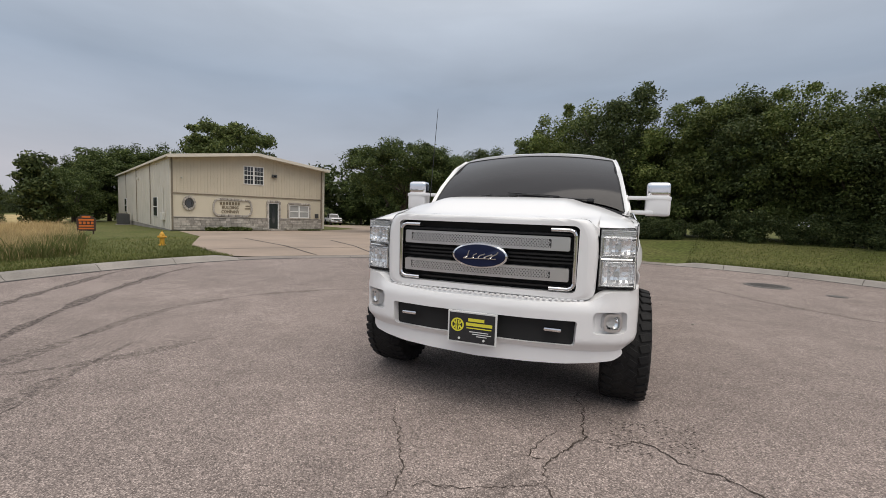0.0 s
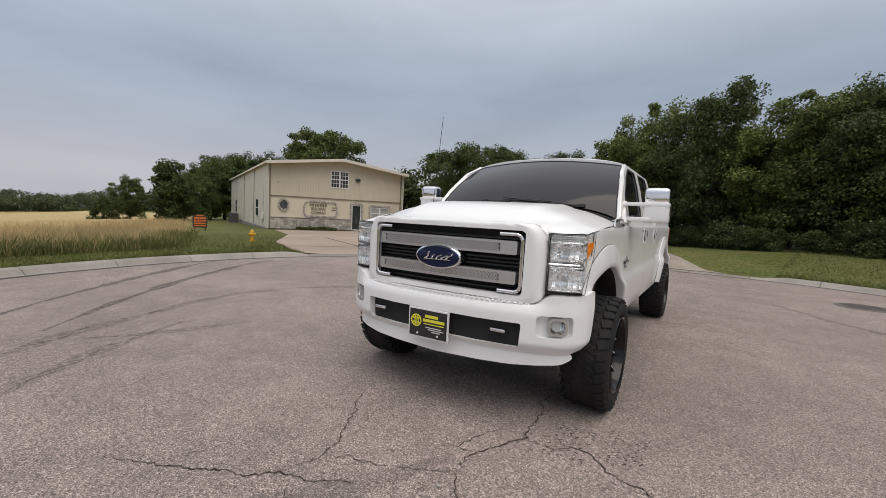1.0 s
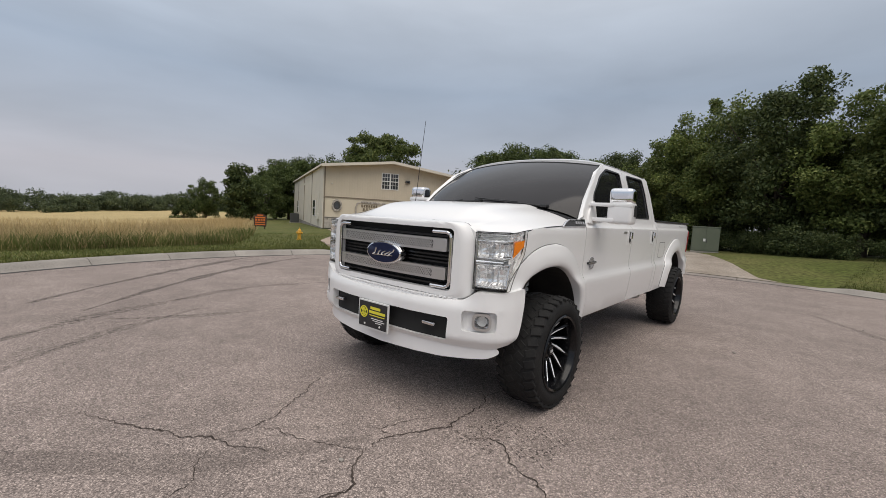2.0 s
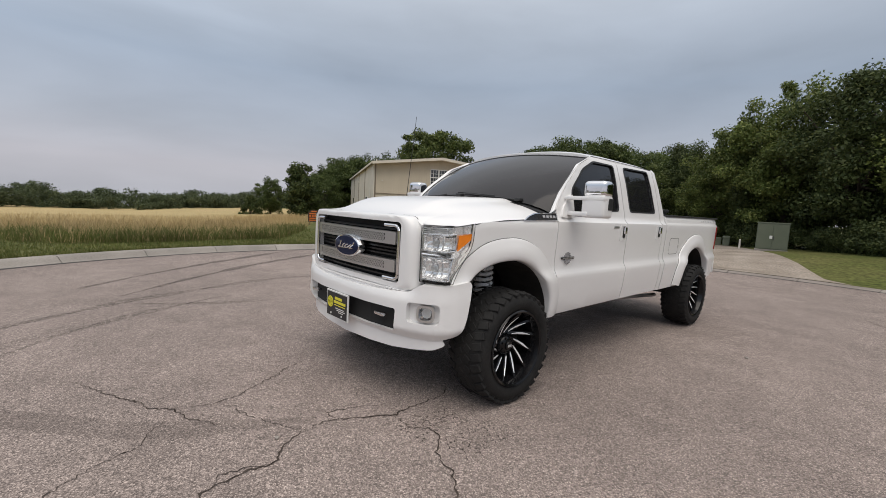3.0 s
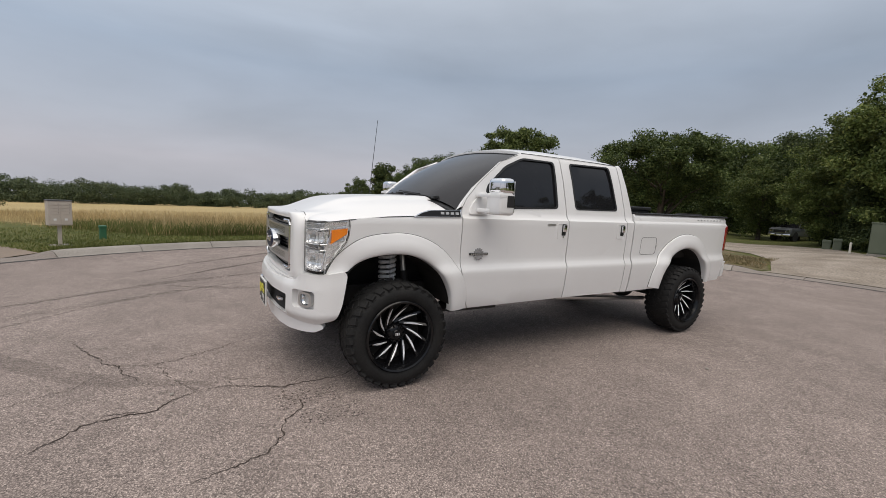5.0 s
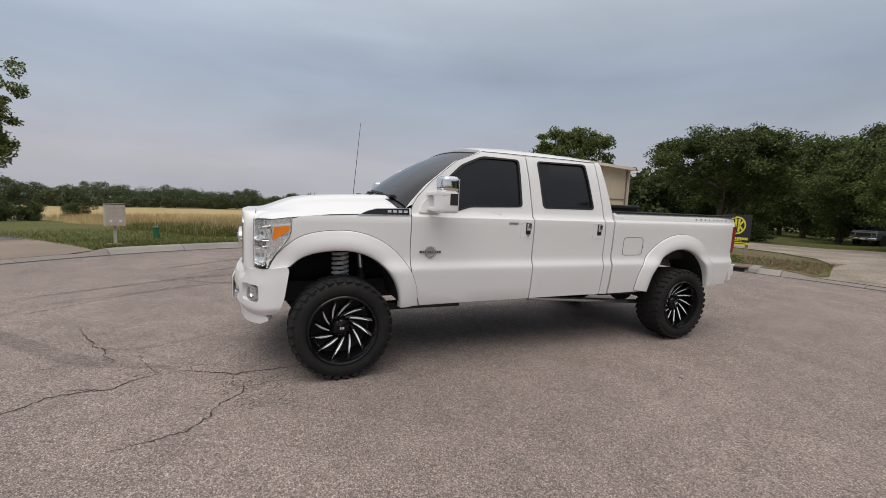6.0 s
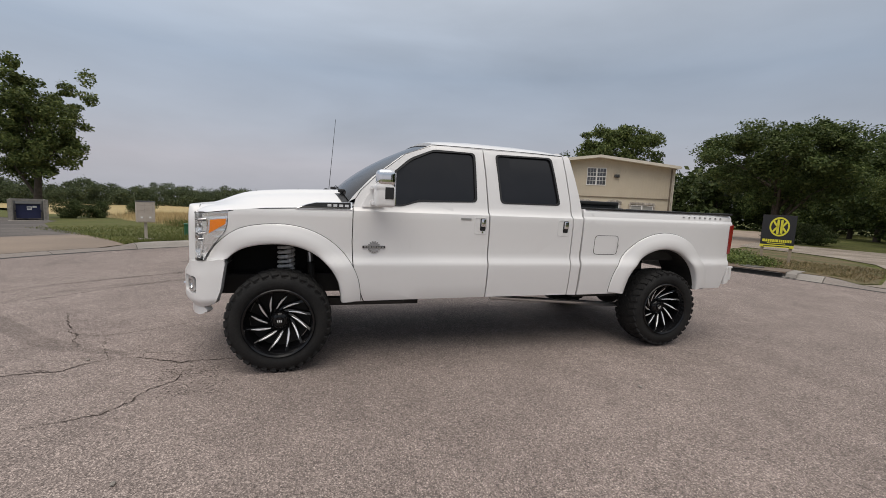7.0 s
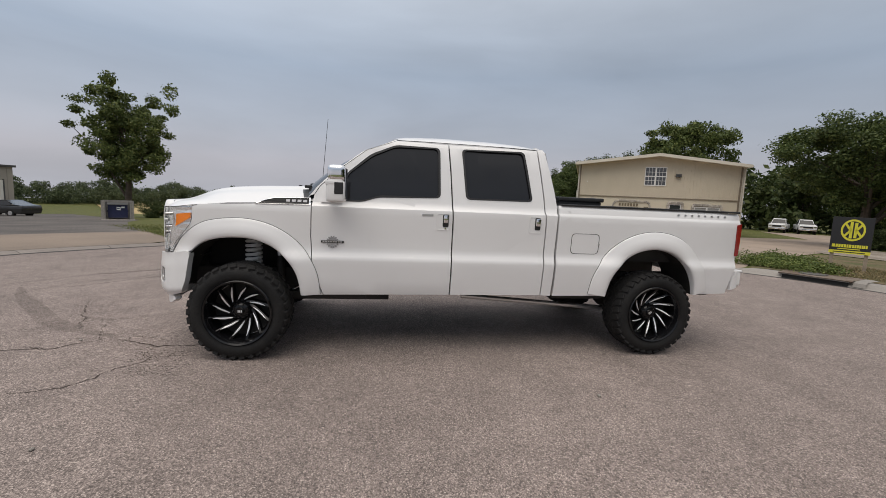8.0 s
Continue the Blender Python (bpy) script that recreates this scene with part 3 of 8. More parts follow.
def skin(bm, outer, holes, fx, s, zs, ys, depth=0.035, back=0.0):
    """A body panel of the side: an outline in y, z with holes, laid on the side's curve fx; s is +1 or -1 for the side."""
    edges = []
    for loop in (outer, *holes):
        vs = [bm.verts.new((0, y, z)) for y, z in loop]
        edges += [bm.edges.new((vs[i], vs[(i + 1) % len(vs)])) for i in range(len(vs))]
    bmesh.ops.triangle_fill(bm, edges=edges, use_beauty=True, use_dissolve=False)
    for z in zs:
        bmesh.ops.bisect_plane(bm, geom=bm.verts[:] + bm.edges[:] + bm.faces[:], plane_co=(0, 0, z), plane_no=(0, 0, 1))
    for y in ys:
        bmesh.ops.bisect_plane(bm, geom=bm.verts[:] + bm.edges[:] + bm.faces[:], plane_co=(0, y, 0), plane_no=(0, 1, 0))
    for v in bm.verts:
        v.co.x = s * (fx(v.co.y, v.co.z) - back)
    if depth:
        rim_in(bm, (-s * depth, 0, 0))
    return bm


def rounded(pts, r, n=4):
    """Round the corners of an outline."""
    out = []
    k = len(pts)
    for i in range(k):
        p, a, b = Vector(pts[i]), Vector(pts[i - 1]), Vector(pts[(i + 1) % k])
        u, v = (a - p), (b - p)
        d = min(r, u.length * 0.45, v.length * 0.45)
        p0, p1 = p + u.normalized() * d, p + v.normalized() * d
        for j in range(n + 1):
            t = j / n
            q = p0 * (1 - t) ** 2 + p * 2 * t * (1 - t) + p1 * t ** 2
            out.append((q.x, q.y))
    return out


def frange(a, b, st):
    return [a + st * i for i in range(int((b - a) / st) + 1)]


def arch_pts(arch, z0f, z0r, n=22, grow=0.0):
    """The arch's edge from its rear foot over the top to its front foot."""
    cy, cz, a, b = arch
    a, b = a + grow, b + grow
    out = []
    a0 = math.asin(max(-1, min(1, (z0r - cz) / b)))
    wide = arch is ARCH_F
    f = max(0.0, min(1, (z0f - cz) / b))
    a1 = math.pi - math.asin(f ** 1.15 if wide else f)
    for i in range(n + 1):
        t = a0 + (a1 - a0) * i / n
        if wide and math.cos(t) < 0:
            # the front arch is squarer ahead of the axle
            out.append((cy - (a + 0.085) * (-math.cos(t)) ** 0.87, cz + b * math.sin(t) ** 0.87))
        else:
            out.append((cy + a * math.cos(t), cz + b * math.sin(t)))
    return out


def flare_strip(arch, fx, s, z0f, z0r, front):
    """The swollen lip round a wheel arch, as a strip from the arch's edge to the body."""
    cy, cz, a, b = arch
    inner = arch_pts(arch, 0.80 if front else z0f, z0r, 46)
    rows = []
    for y, z in inner:
        u = Vector((y - cy, (z - cz) * a / b))
        u.normalize()
        row = []
        low = 0.25 + 0.75 * smoothstep(0.95, 1.12, z) if front and u.x < 0 else 1.0
        reach = 0.168 if front else 0.175
        yo, zo = y + u.x * reach, z + u.y * reach
        if not front and z < 0.75:
            zo = max(zo, z)
        for t, h in ((-0.02, -0.03), (0.0, 0.030), (0.02, 0.040), (0.10, 0.049), (0.25, 0.052), (0.45, 0.047), (0.65, 0.036), (0.82, 0.024), (0.95, 0.017), (0.985, 0.013), (1.0, -0.004)):
            yy, zz = y + (yo - y) * t, z + (zo - z) * t
            if front and u.x < 0:
                zz = max(zz, z0f - 0.006)
                yy = max(yy, lamp_edge(zz) + 0.006)
            row.append((s * (fx(yy, zz) + h * low), yy, zz))
        rows.append(row)
    bm = bmesh.new()
    add_grid(bm, rows)
    seam = bmesh.new()
    for a, b in zip(rows, rows[1:]):
        if (Vector(a[-2]) - Vector(b[-2])).length > 0.004:
            add_tube(seam, Vector(a[-1]) + Vector((s * 0.006, 0, 0)), Vector(b[-1]) + Vector((s * 0.006, 0, 0)), 0.0032, n=5, caps=False)
    return bm, seam


ZS = [z for z, _ in SIDE[1:-1]]
FWIN = rounded([(0.83, 1.425), (1.03, 1.425), (1.17, 1.475), (1.735, 1.49), (1.725, 1.972), (1.32, 1.975), (1.10, 1.875), (0.88, 1.675)], 0.045)
RWIN = rounded([(1.985, 1.49), (2.625, 1.495), (2.545, 1.985), (1.94, 1.975)], 0.045)


def grow(loop, d):
    cy = sum(p[0] for p in loop) / len(loop)
    cz = sum(p[1] for p in loop) / len(loop)
    out = []
    for y, z in loop:
        u = Vector((y - cy, z - cz))
        u = u * (1 + d / max(u.length, 0.05))
        out.append((cy + u.x, cz + u.y))
    return out


def build_sides():
    SEAM = mat("grey_seam", (0.10, 0.10, 0.10), 0.7)
    # SEAM's grey draws the shadow line in the joint round each flare
    for s in (1, -1):
        # front fender with its flared arch
        outer = [(-0.425, 1.338), (-0.10, 1.362), (0.30, 1.384), (0.586, 1.398), (0.582, 1.10), (0.592, 0.90), (0.625, 0.74), (0.694, 0.603), (0.56, 0.60)]
        outer += arch_pts(ARCH_F, 0.955, 0.605) + [(-0.54, 0.955), (-0.627, 0.955), (-0.607, 1.0), (-0.567, 1.06), (-0.51, 1.12), (-0.45, 1.18), (-0.432, 1.225)]
        bm = skin(bmesh.new(), outer, [], fender_x, s, [z for z, _ in SIDE if 0.61 < z < 1.36] + [1.31, 1.33, 1.345, 1.36, 1.375, 1.39], frange(-0.55, -0.2, 0.05) + [0.0, 0.2, 0.4, 0.55])
        ff = part("front_fender", bm, PAINT, truck, smooth=35)
        strip, seam = flare_strip(ARCH_F, fender_x, s, 0.955, 0.605, True)
        part("fender_flare", strip, PAINT, ff, smooth=50)
        part("flare_seam", seam, SEAM, ff)
        # dark liner behind the arch
        bm = bmesh.new()
        ap = arch_pts(ARCH_F, 0.62, 0.62, grow=-0.008)
        add_grid(bm, [[(s * x, y, z) for x in (0.99, 0.80, 0.55)] for y, z in ap])
        part("wheel_liner", bm, CHASSIS, truck)
        # front door
        door = [(0.594, 1.398), (0.590, 1.10), (0.600, 0.905), (0.632, 0.745), (0.702, 0.605), (1.20, 0.612), (1.853, 0.620), (1.853, 1.30), (1.83, 1.70), (1.805, 2.010), (1.33, 2.022), (1.06, 1.915), (0.80, 1.70), (0.655, 1.545), (0.612, 1.47)]
        bm = skin(bmesh.new(), door, [FWIN], side_x, s, ZS, frange(0.7, 1.8, 0.2))
        fd = part("front_door", bm, PAINT, truck, smooth=35)
        part("window_glass", skin(bmesh.new(), grow(FWIN, 0.004), [], side_x, s, ZS, frange(0.9, 1.7, 0.2), 0, 0.016), GLASS, fd, "dark tinted side glass", smooth=35)
        part("window_seal", skin(bmesh.new(), grow(FWIN, 0.006), [grow(FWIN, -0.016)], side_x, s, ZS, [], 0.012, -0.003), TRIM, fd, smooth=35)
        # rear door
        door = [(1.866, 0.620), (2.752, 0.625), (2.757, 1.28), (2.735, 1.55), (2.675, 2.008), (1.818, 2.012), (1.843, 1.70), (1.866, 1.30)]
        bm = skin(bmesh.new(), door, [RWIN], side_x, s, ZS, frange(2.0, 2.6, 0.2))
        rd = part("rear_door", bm, PAINT, truck, smooth=35)
        part("window_glass", skin(bmesh.new(), grow(RWIN, 0.004), [], side_x, s, ZS, frange(2.1, 2.5, 0.2), 0, 0.016), GLASS, rd, "dark tinted side glass", smooth=35)
        part("window_seal", skin(bmesh.new(), grow(RWIN, 0.006), [grow(RWIN, -0.016)], side_x, s, ZS, [], 0.012, -0.003), TRIM, rd, smooth=35)
        # cab corner behind the rear door
        cor = [(2.763, 0.625), (2.862, 0.620), (2.875, 1.45), (2.845, 1.62), (2.755, 2.0), (2.735, 2.025), (2.687, 2.010), (2.747, 1.55), (2.769, 1.28)]
        part("cab_corner", skin(bmesh.new(), cor, [], side_x, s, ZS, []), PAINT, truck, smooth=35)
        # rocker strip
        part("rocker", box(s * 0.80 - 0.045, s * 0.80 + 0.045, 0.75, 2.80, 0.590, 0.625, 0.012), CHASSIS, truck)
        # bed side with its flared arch
        bed = [(2.893, 1.468), (2.885, 0.622), (3.41, 0.628)] + arch_pts(ARCH_R, 0.63, 0.655)[::-1] + [(4.86, 0.66), (4.885, 0.75), (4.94, 0.92), (4.95, 1.40), (4.935, 1.462), (4.0, 1.474)]
        bm = skin(bmesh.new(), bed, [], bed_x, s, [z for z, _ in SIDE if 0.64 < z < 1.36] + [1.375, 1.385, 1.395, 1.43, 1.45], frange(3.0, 4.93, 0.15), 0.05)
        bs = part("bed_side", bm, PAINT, truck, smooth=35)
        strip, seam = flare_strip(ARCH_R, bed_x, s, 0.63, 0.655, False)
        part("fender_flare", strip, PAINT, bs, smooth=50)
        part("flare_seam", seam, SEAM, bs)
        bm = bmesh.new()
        add_grid(bm, [[(s * x, y, z) for x in (0.985, 0.80, 0.55)] for y, z in arch_pts(ARCH_R, 0.62, 0.62, grow=-0.008)])
        part("wheel_liner", bm, CHASSIS, truck)
        part("bed_rail_cap", box(s * 0.925 - 0.05, s * 0.925 + 0.05, 2.915, 4.93, 1.466, 1.487, 0.008), TRIM, bs, "black plastic rail cap")
        # tail lamp
        lamp = [(4.905, 1.345), (4.962, 1.36), (4.965, 1.03), (4.925, 1.02)]
        part("tail_lamp", skin(bmesh.new(), rounded(lamp, 0.012), [], bed_x, s, frange(1.05, 1.35, 0.05), [], 0.03, -0.012), RED, truck, "red tail lamp", smooth=35)
        # inner bed wall
        part("bed_wall", box(s * 0.80 - 0.02, s * 0.80 + 0.02, 2.92, 4.92, 0.95, 1.466), CHASSIS, truck)
        # door handles
        for (y, z, keyhole), dr in (((1.768, 1.272, True), fd), ((2.655, 1.272, False), rd)):
            x = side_x(y, z)
            ou = rounded([(y - 0.062, z - 0.082), (y + 0.062, z - 0.082), (y + 0.062, z + 0.075), (y - 0.062, z + 0.075)], 0.02)
            inn = grow(ou, -0.008)
            h = part("handle_bezel", skin(bmesh.new(), ou, [inn], side_x, s, [], [], 0.01, -0.004), PAINT, dr)
            part("handle_cup", skin(bmesh.new(), rounded([(y - 0.005, z - 0.05), (y + 0.05, z - 0.05), (y + 0.05, z + 0.065), (y - 0.005, z + 0.065)], 0.012), [], side_x, s, [], [], 0, -0.003), TRIM, dr)
            bm = box(s * x - 0.012 + s * 0.014, s * x + 0.012 + s * 0.014, y + 0.002, y + 0.044, z - 0.012, z + 0.06, 0.008)
            part("handle", bm, CHROME, dr, "chrome pull handle", smooth=40)
            if keyhole:
                part("lock", tube((s * (x + 0.002), y + 0.02, z - 0.062), (s * (x + 0.008), y + 0.02, z - 0.062), 0.008, n=10), CHROME, dr)
                part("keypad", box(s * x - 0.005, s * x + 0.006, y - 0.20, y - 0.095, z + 0.045, z + 0.068, 0.004), SATIN, dr)
        # fuel door on the near side
        if s == 1:
            fo = rounded([(3.03, 1.005), (3.32, 1.005), (3.32, 1.205), (3.03, 1.205)], 0.045, 6)
            part("fuel_door_gap", skin(bmesh.new(), fo, [grow(fo, -0.006)], bed_x, s, frange(1.0, 1.2, 0.05), frange(3.05, 3.3, 0.05), 0, -0.0015), GAP, bs)
            part("fuel_door_catch", tube((bed_x(3.325, 1.105) - 0.003, 3.318, 1.105), (bed_x(3.325, 1.105) + 0.008, 3.318, 1.105), 0.009, n=10), SATIN, bs)
        # fender badge: a black wedge with a bright edge, raised bars for its lettering
        bd = [(0.13, 1.372), (0.20, 1.405), (0.28, 1.428), (0.575, 1.438), (0.575, 1.378)]

        def bx(y, z):
            return fender_x(y, min(z, 1.39)) - 0.35 * max(0, z - 1.39)
        b = part("fender_badge", skin(bmesh.new(), bd, [], bx, s, [1.39, 1.40, 1.42], frange(0.2, 0.55, 0.07), 0.012, -0.010), RIMBLK, truck, "black wedge badge with chrome edge")
        part("badge_edge", skin(bmesh.new(), grow(bd, 0.007), [grow(bd, -0.006)], bx, s, [1.39, 1.40, 1.42], frange(0.2, 0.55, 0.07), 0.01, -0.013), CHROME, b)
        for k in range(4):
            y = 0.375 + 0.048 * k
            part("badge_bar", skin(bmesh.new(), [(y, 1.396), (y + 0.032, 1.396), (y + 0.034, 1.417), (y + 0.002, 1.417)], [], bx, s, [], [], 0.004, -0.014), BADGE, b)
        # round cog badge with wings on the door
        y, z = 0.775, 1.055
        x = side_x(y, z)
        bm = bmesh.new()
        m = Matrix.Translation((s * (x + 0.006), y, z)) @ Euler((0, radians(90 * s), 0)).to_matrix().to_4x4()
        add_lathe(bm, [(0.0, 0.001), (0.033, 0.001), (0.034, 0.004), (0.044, 0.004), (0.044, -0.006)], 28, m)
        for k in range(14):
            a = 2 * math.pi * k / 14
            add_box(bm, s * (x + 0.006) - 0.005, s * (x + 0.006) + 0.004, y + 0.048 * math.cos(a) - 0.006, y + 0.048 * math.cos(a) + 0.006, z + 0.048 * math.sin(a) - 0.006, z + 0.048 * math.sin(a) + 0.006)
        cb = part("door_badge", bm, BADGE, fd, "chrome cog badge with black wings")
        part("badge_wing", box(s * (x + 0.006) - 0.004, s * (x + 0.006) + 0.006, y - 0.10, y + 0.10, z - 0.009, z + 0.011, 0.004), TRIM, cb)
        for k in range(8):
            yy = y - 0.085 + 0.022 * k
            part("badge_bar", box(s * (x + 0.012) - 0.002, s * (x + 0.012) + 0.002, yy, yy + 0.016, z - 0.004, z + 0.006), SATIN, cb)
        # model lettering on the bed rail, as bars
        for k in range(8):
            yy = 4.14 + 0.085 * k
            bm = skin(bmesh.new(), [(yy + 0.004, 1.417), (yy + 0.028, 1.417), (yy + 0.030, 1.433), (yy + 0.006, 1.433)], [], bed_x, s, [], [], 0.006, -0.004)
            part("rail_letter_bar", bm, SATIN, bs)


def hood_z(x, y):
    yc = lerp_table(((-0.98, 1.432), (-0.85, 1.450), (-0.70, 1.478), (-0.5, 1.505), (-0.2, 1.535), (0.1, 1.556), (0.45, 1.570), (0.8, 1.572)), y)
    edge = lerp_table(((-0.98, 1.36), (-0.7, 1.352), (-0.42, 1.35), (0.3, 1.395), (0.8, 1.42)), y)
    a = abs(x)
    dome = 1 - smoothstep(0.46, 0.60, a)
    body = 1 - max(0.0, min(1.0, (a - 0.55) / 0.42)) ** 1.6
    return edge + (yc - edge) * (0.80 * body + 0.20 * dome) - 0.02 * (a / 0.95) ** 2


def rim_z(x):
    """Height of the nose's upper rim."""
    return lerp_table(((0, 1.452), (0.40, 1.452), (0.50, 1.444), (0.60, 1.430), (0.65, 1.408), (0.695, 1.384), (0.72, 1.352), (0.745, 1.348)), abs(x))


def nose_y(x):
    """How far forward the nose stands at a distance from the middle."""
    a = abs(x)
    return -0.850 + 0.048 * (a / 0.75) ** 2 + 0.10 * max(0, a - 0.72) / 0.25


def build_front():
    # bonnet: a raised middle between the nose's shoulders, and sides that roll down to the headlamps
    bm = bmesh.new()
    xs = [-0.742, -0.735, -0.70, -0.66, -0.60, -0.57, -0.54, -0.51, -0.48, -0.44, -0.30, -0.15, 0]
    xs = xs + [-x for x in xs[-2::-1]]
    rows = []
    for k in range(31):
        row = []
        for x in xs:
            y0 = nose_y(x) + 0.075
            y1 = 0.585 - 0.13 * (1 - (x / 0.95) ** 2)
            y = y0 + (y1 - y0) * (k / 30) ** 1.5
            near = max(0.0, 1 - (y - y0) / 0.42) ** 2
            row.append((x, y, hood_z(x, y) + (rim_z(x) - 0.003 - hood_z(x, y0)) * near))
        rows.append(row)
    add_grid(bm, rows)
    rim_in(bm, (0, 0, -0.05))
    for s in (1, -1):
        rows = []
        for k in range(36):
            row = []
            for x in (0.738, 0.76, 0.79, 0.82, 0.86, 0.90, 0.93, 0.945, 0.955):
                y0 = -0.715 + 0.9 * max(0.0, x - 0.80) ** 1.3
                y1 = 0.585 - 0.13 * (1 - (x / 0.95) ** 2)
                y = y0 + (y1 - y0) * (k / 35) ** 1.9
                f = min(1.0, (y - y0) / 0.30)
                row.append((s * x, y, 1.352 + (hood_z(x, y) - 1.352) * math.sqrt(1 - (1 - f) ** 2)))
            rows.append(row)
        add_grid(bm, rows)
    part("bonnet", bm, PAINT, truck, smooth=40)
    for s in (1, -1):
        tops = ((-0.425, 1.338), (-0.10, 1.362), (0.30, 1.384), (0.586, 1.398))
        bm = bmesh.new()
        line = [Vector((s * (fender_x(y, z) + 0.001), y, z + 0.002)) for y, z in tops]
        for a, b in zip(line, line[1:]):
            add_tube(bm, a, b, 0.0042, n=6)
        part("shut_line", bm, GAP, truck)
    # two washer jets
    for x in (-0.32, 0.30):
        part("washer_jet", box(x - 0.012, x + 0.012, 0.36, 0.39, hood_z(x, 0.375) - 0.004, hood_z(x, 0.375) + 0.012, 0.004), TRIM, truck)
    # cowl
    bm = bmesh.new()
    add_grid(bm, [[(x, (0.53 if j == 0 else 0.80) - 0.13 * (1 - (x / 0.95) ** 2), 1.545 - 0.12 * (abs(x) / 0.92) ** 3 + 0.014 * j) for x in [(-0.90 + 0.1 * i) for i in range(19)]] for j in range(2)])
    rim_in(bm, (0, 0, -0.06))
    part("cowl", bm, TRIM, truck, "black cowl below the windscreen")
    # grille surround: a painted frame with rounded corners
    def front_skin(outer, holes, back, depth, zs=(), xs=()):
        b = bmesh.new()
        edges = []
        for loop in (outer, *holes):
            vs = [b.verts.new((x, 0, z)) for x, z in loop]
            edges += [b.edges.new((vs[i], vs[(i + 1) % len(vs)])) for i in range(len(vs))]
        bmesh.ops.triangle_fill(b, edges=edges, use_beauty=True)
        for z in zs:
            bmesh.ops.bisect_plane(b, geom=b.verts[:] + b.edges[:] + b.faces[:], plane_co=(0, 0, z), plane_no=(0, 0, 1))
        for x in xs:
            bmesh.ops.bisect_plane(b, geom=b.verts[:] + b.edges[:] + b.faces[:], plane_co=(x, 0, 0), plane_no=(1, 0, 0))
        for v in b.verts:
            v.co.y = nose_y(v.co.x) + back + 0.35 * max(0, v.co.z - 1.40) ** 1.0 + 0.06 * max(0, 1.40 - v.co.z) * 0
        if depth:
            rim_in(b, (0, depth, 0))
        return b

    XS = frange(-0.72, 0.73, 0.08)
    sur = rounded([(-0.735, 0.90), (-0.62, 0.865), (0.62, 0.865), (0.735, 0.90), (0.745, 1.18), (0.736, 1.30), (0.695, 1.388), (0.60, 1.434), (0.42, 1.455), (-0.42, 1.455), (-0.60, 1.434), (-0.695, 1.388), (-0.736, 1.30), (-0.745, 1.18)], 0.06)
    opening = rounded([(-0.622, 0.932), (0.622, 0.932), (0.628, 1.340), (0.605, 1.357), (-0.605, 1.357), (-0.628, 1.340)], 0.035)
    r0 = 0.060
    g = part("grille_surround", front_skin(grow(sur, -r0), [opening], 0.0, 0.06, [0.95, 1.1, 1.2, 1.3, 1.38, 1.41, 1.43], XS), PAINT, truck, smooth=40)
    # its shoulder rolls back to bonnet, headlamps and bumper
    bm = bmesh.new()
    ins = grow(sur, -r0)
    rows = []
    for d, b in [(1 - math.cos(k * math.pi / 12), math.sin(k * math.pi / 12)) for k in range(7)] + [(1.8, 1.0), (3.2, 0.995), (5.2, 0.97)]:
        row = []
        for (xi, zi), (xo, zo) in zip(ins + ins[:1], sur + sur[:1]):
            x, z = xi + (xo - xi) * b, zi + (zo - zi) * b
            row.append((x, nose_y(x) + 0.35 * max(0, z - 1.40) + d * r0, z))
        rows.append(row)
    add_grid(bm, rows)
    part("nose_shoulder", bm, PAINT, g, smooth=60)
    # the shut line behind the shoulder, from one headlamp over to the other
    up = [p for p in sur if p[1] > 1.335]
    up = [Vector((x, nose_y(x) + 0.35 * max(0, z - 1.40) + 1.5 * r0, z - 0.001)) for x, z in up]
    bm = bmesh.new()
    for a, b in zip(up, up[1:]):
        add_tube(bm, a, b, 0.0035, n=6)
    part("shut_line", bm, GAP, g)
    grille = part("grille", front_skin(opening, [], 0.09, 0.05, [1.0, 1.1, 1.2, 1.3], XS), GAP, truck, "black grille with two silver mesh bars and chrome frame")
    for s in (1, -1):
        bm = bmesh.new()
        br = [(0.455, 1.330), (0.570, 1.330), (0.596, 1.320), (0.608, 1.295), (0.608, 1.15), (0.608, 0.990), (0.596, 0.965), (0.570, 0.954), (0.455, 0.954)]
        br = [Vector((s * x, nose_y(x) + 0.002, z)) for x, z in br]
        for a, b in zip(br, br[1:]):
            add_tube(bm, a, b, 0.0125, n=10)
        part("chrome_bracket", bm, CHROME, grille, "bright chrome bracket", smooth=60)
    MESHB = mat("dark_mesh_recess", (0.07, 0.07, 0.072), 0.6)
    NAVYB = mat("dark_blue_enamel", (0.010, 0.015, 0.045), 0.35, spec=0.2)
    SH = mat("black_slats", (0.012, 0.012, 0.013), 0.3)
    for z in (1.30, 1.165, 1.14, 1.115, 0.985 - 0.025):
        part("slat", front_skin([(-0.61, z - 0.006), (0.61, z - 0.006), (0.61, z + 0.006), (-0.61, z + 0.006)], [], 0.05, 0.03, (), XS), SH, grille)
    for z0, z1 in ((1.188, 1.292), (0.992, 1.092)):
        bar = rounded([(-0.575, z0 + 0.008), (0.575, z0 + 0.008), (0.575, z1 - 0.006), (-0.575, z1 - 0.006)], 0.012)
        ins = rounded([(-0.525, z0 + 0.024), (0.46, z0 + 0.024), (0.46, z1 - 0.022), (-0.525, z1 - 0.022)], 0.01)
        gb = part("grille_bar", front_skin(bar, [ins], 0.0, 0.05, (), XS), SATIN, grille, "satin silver bar with mesh insert", smooth=40)
        part("mesh_back", front_skin(ins, [], 0.012, 0, (), XS), MESHB, gb)
        # diamond mesh
        bm = bmesh.new()
        zc0, zc1 = z0 + 0.024, z1 - 0.022
        nz = 4
        st = (zc1 - zc0) / nz
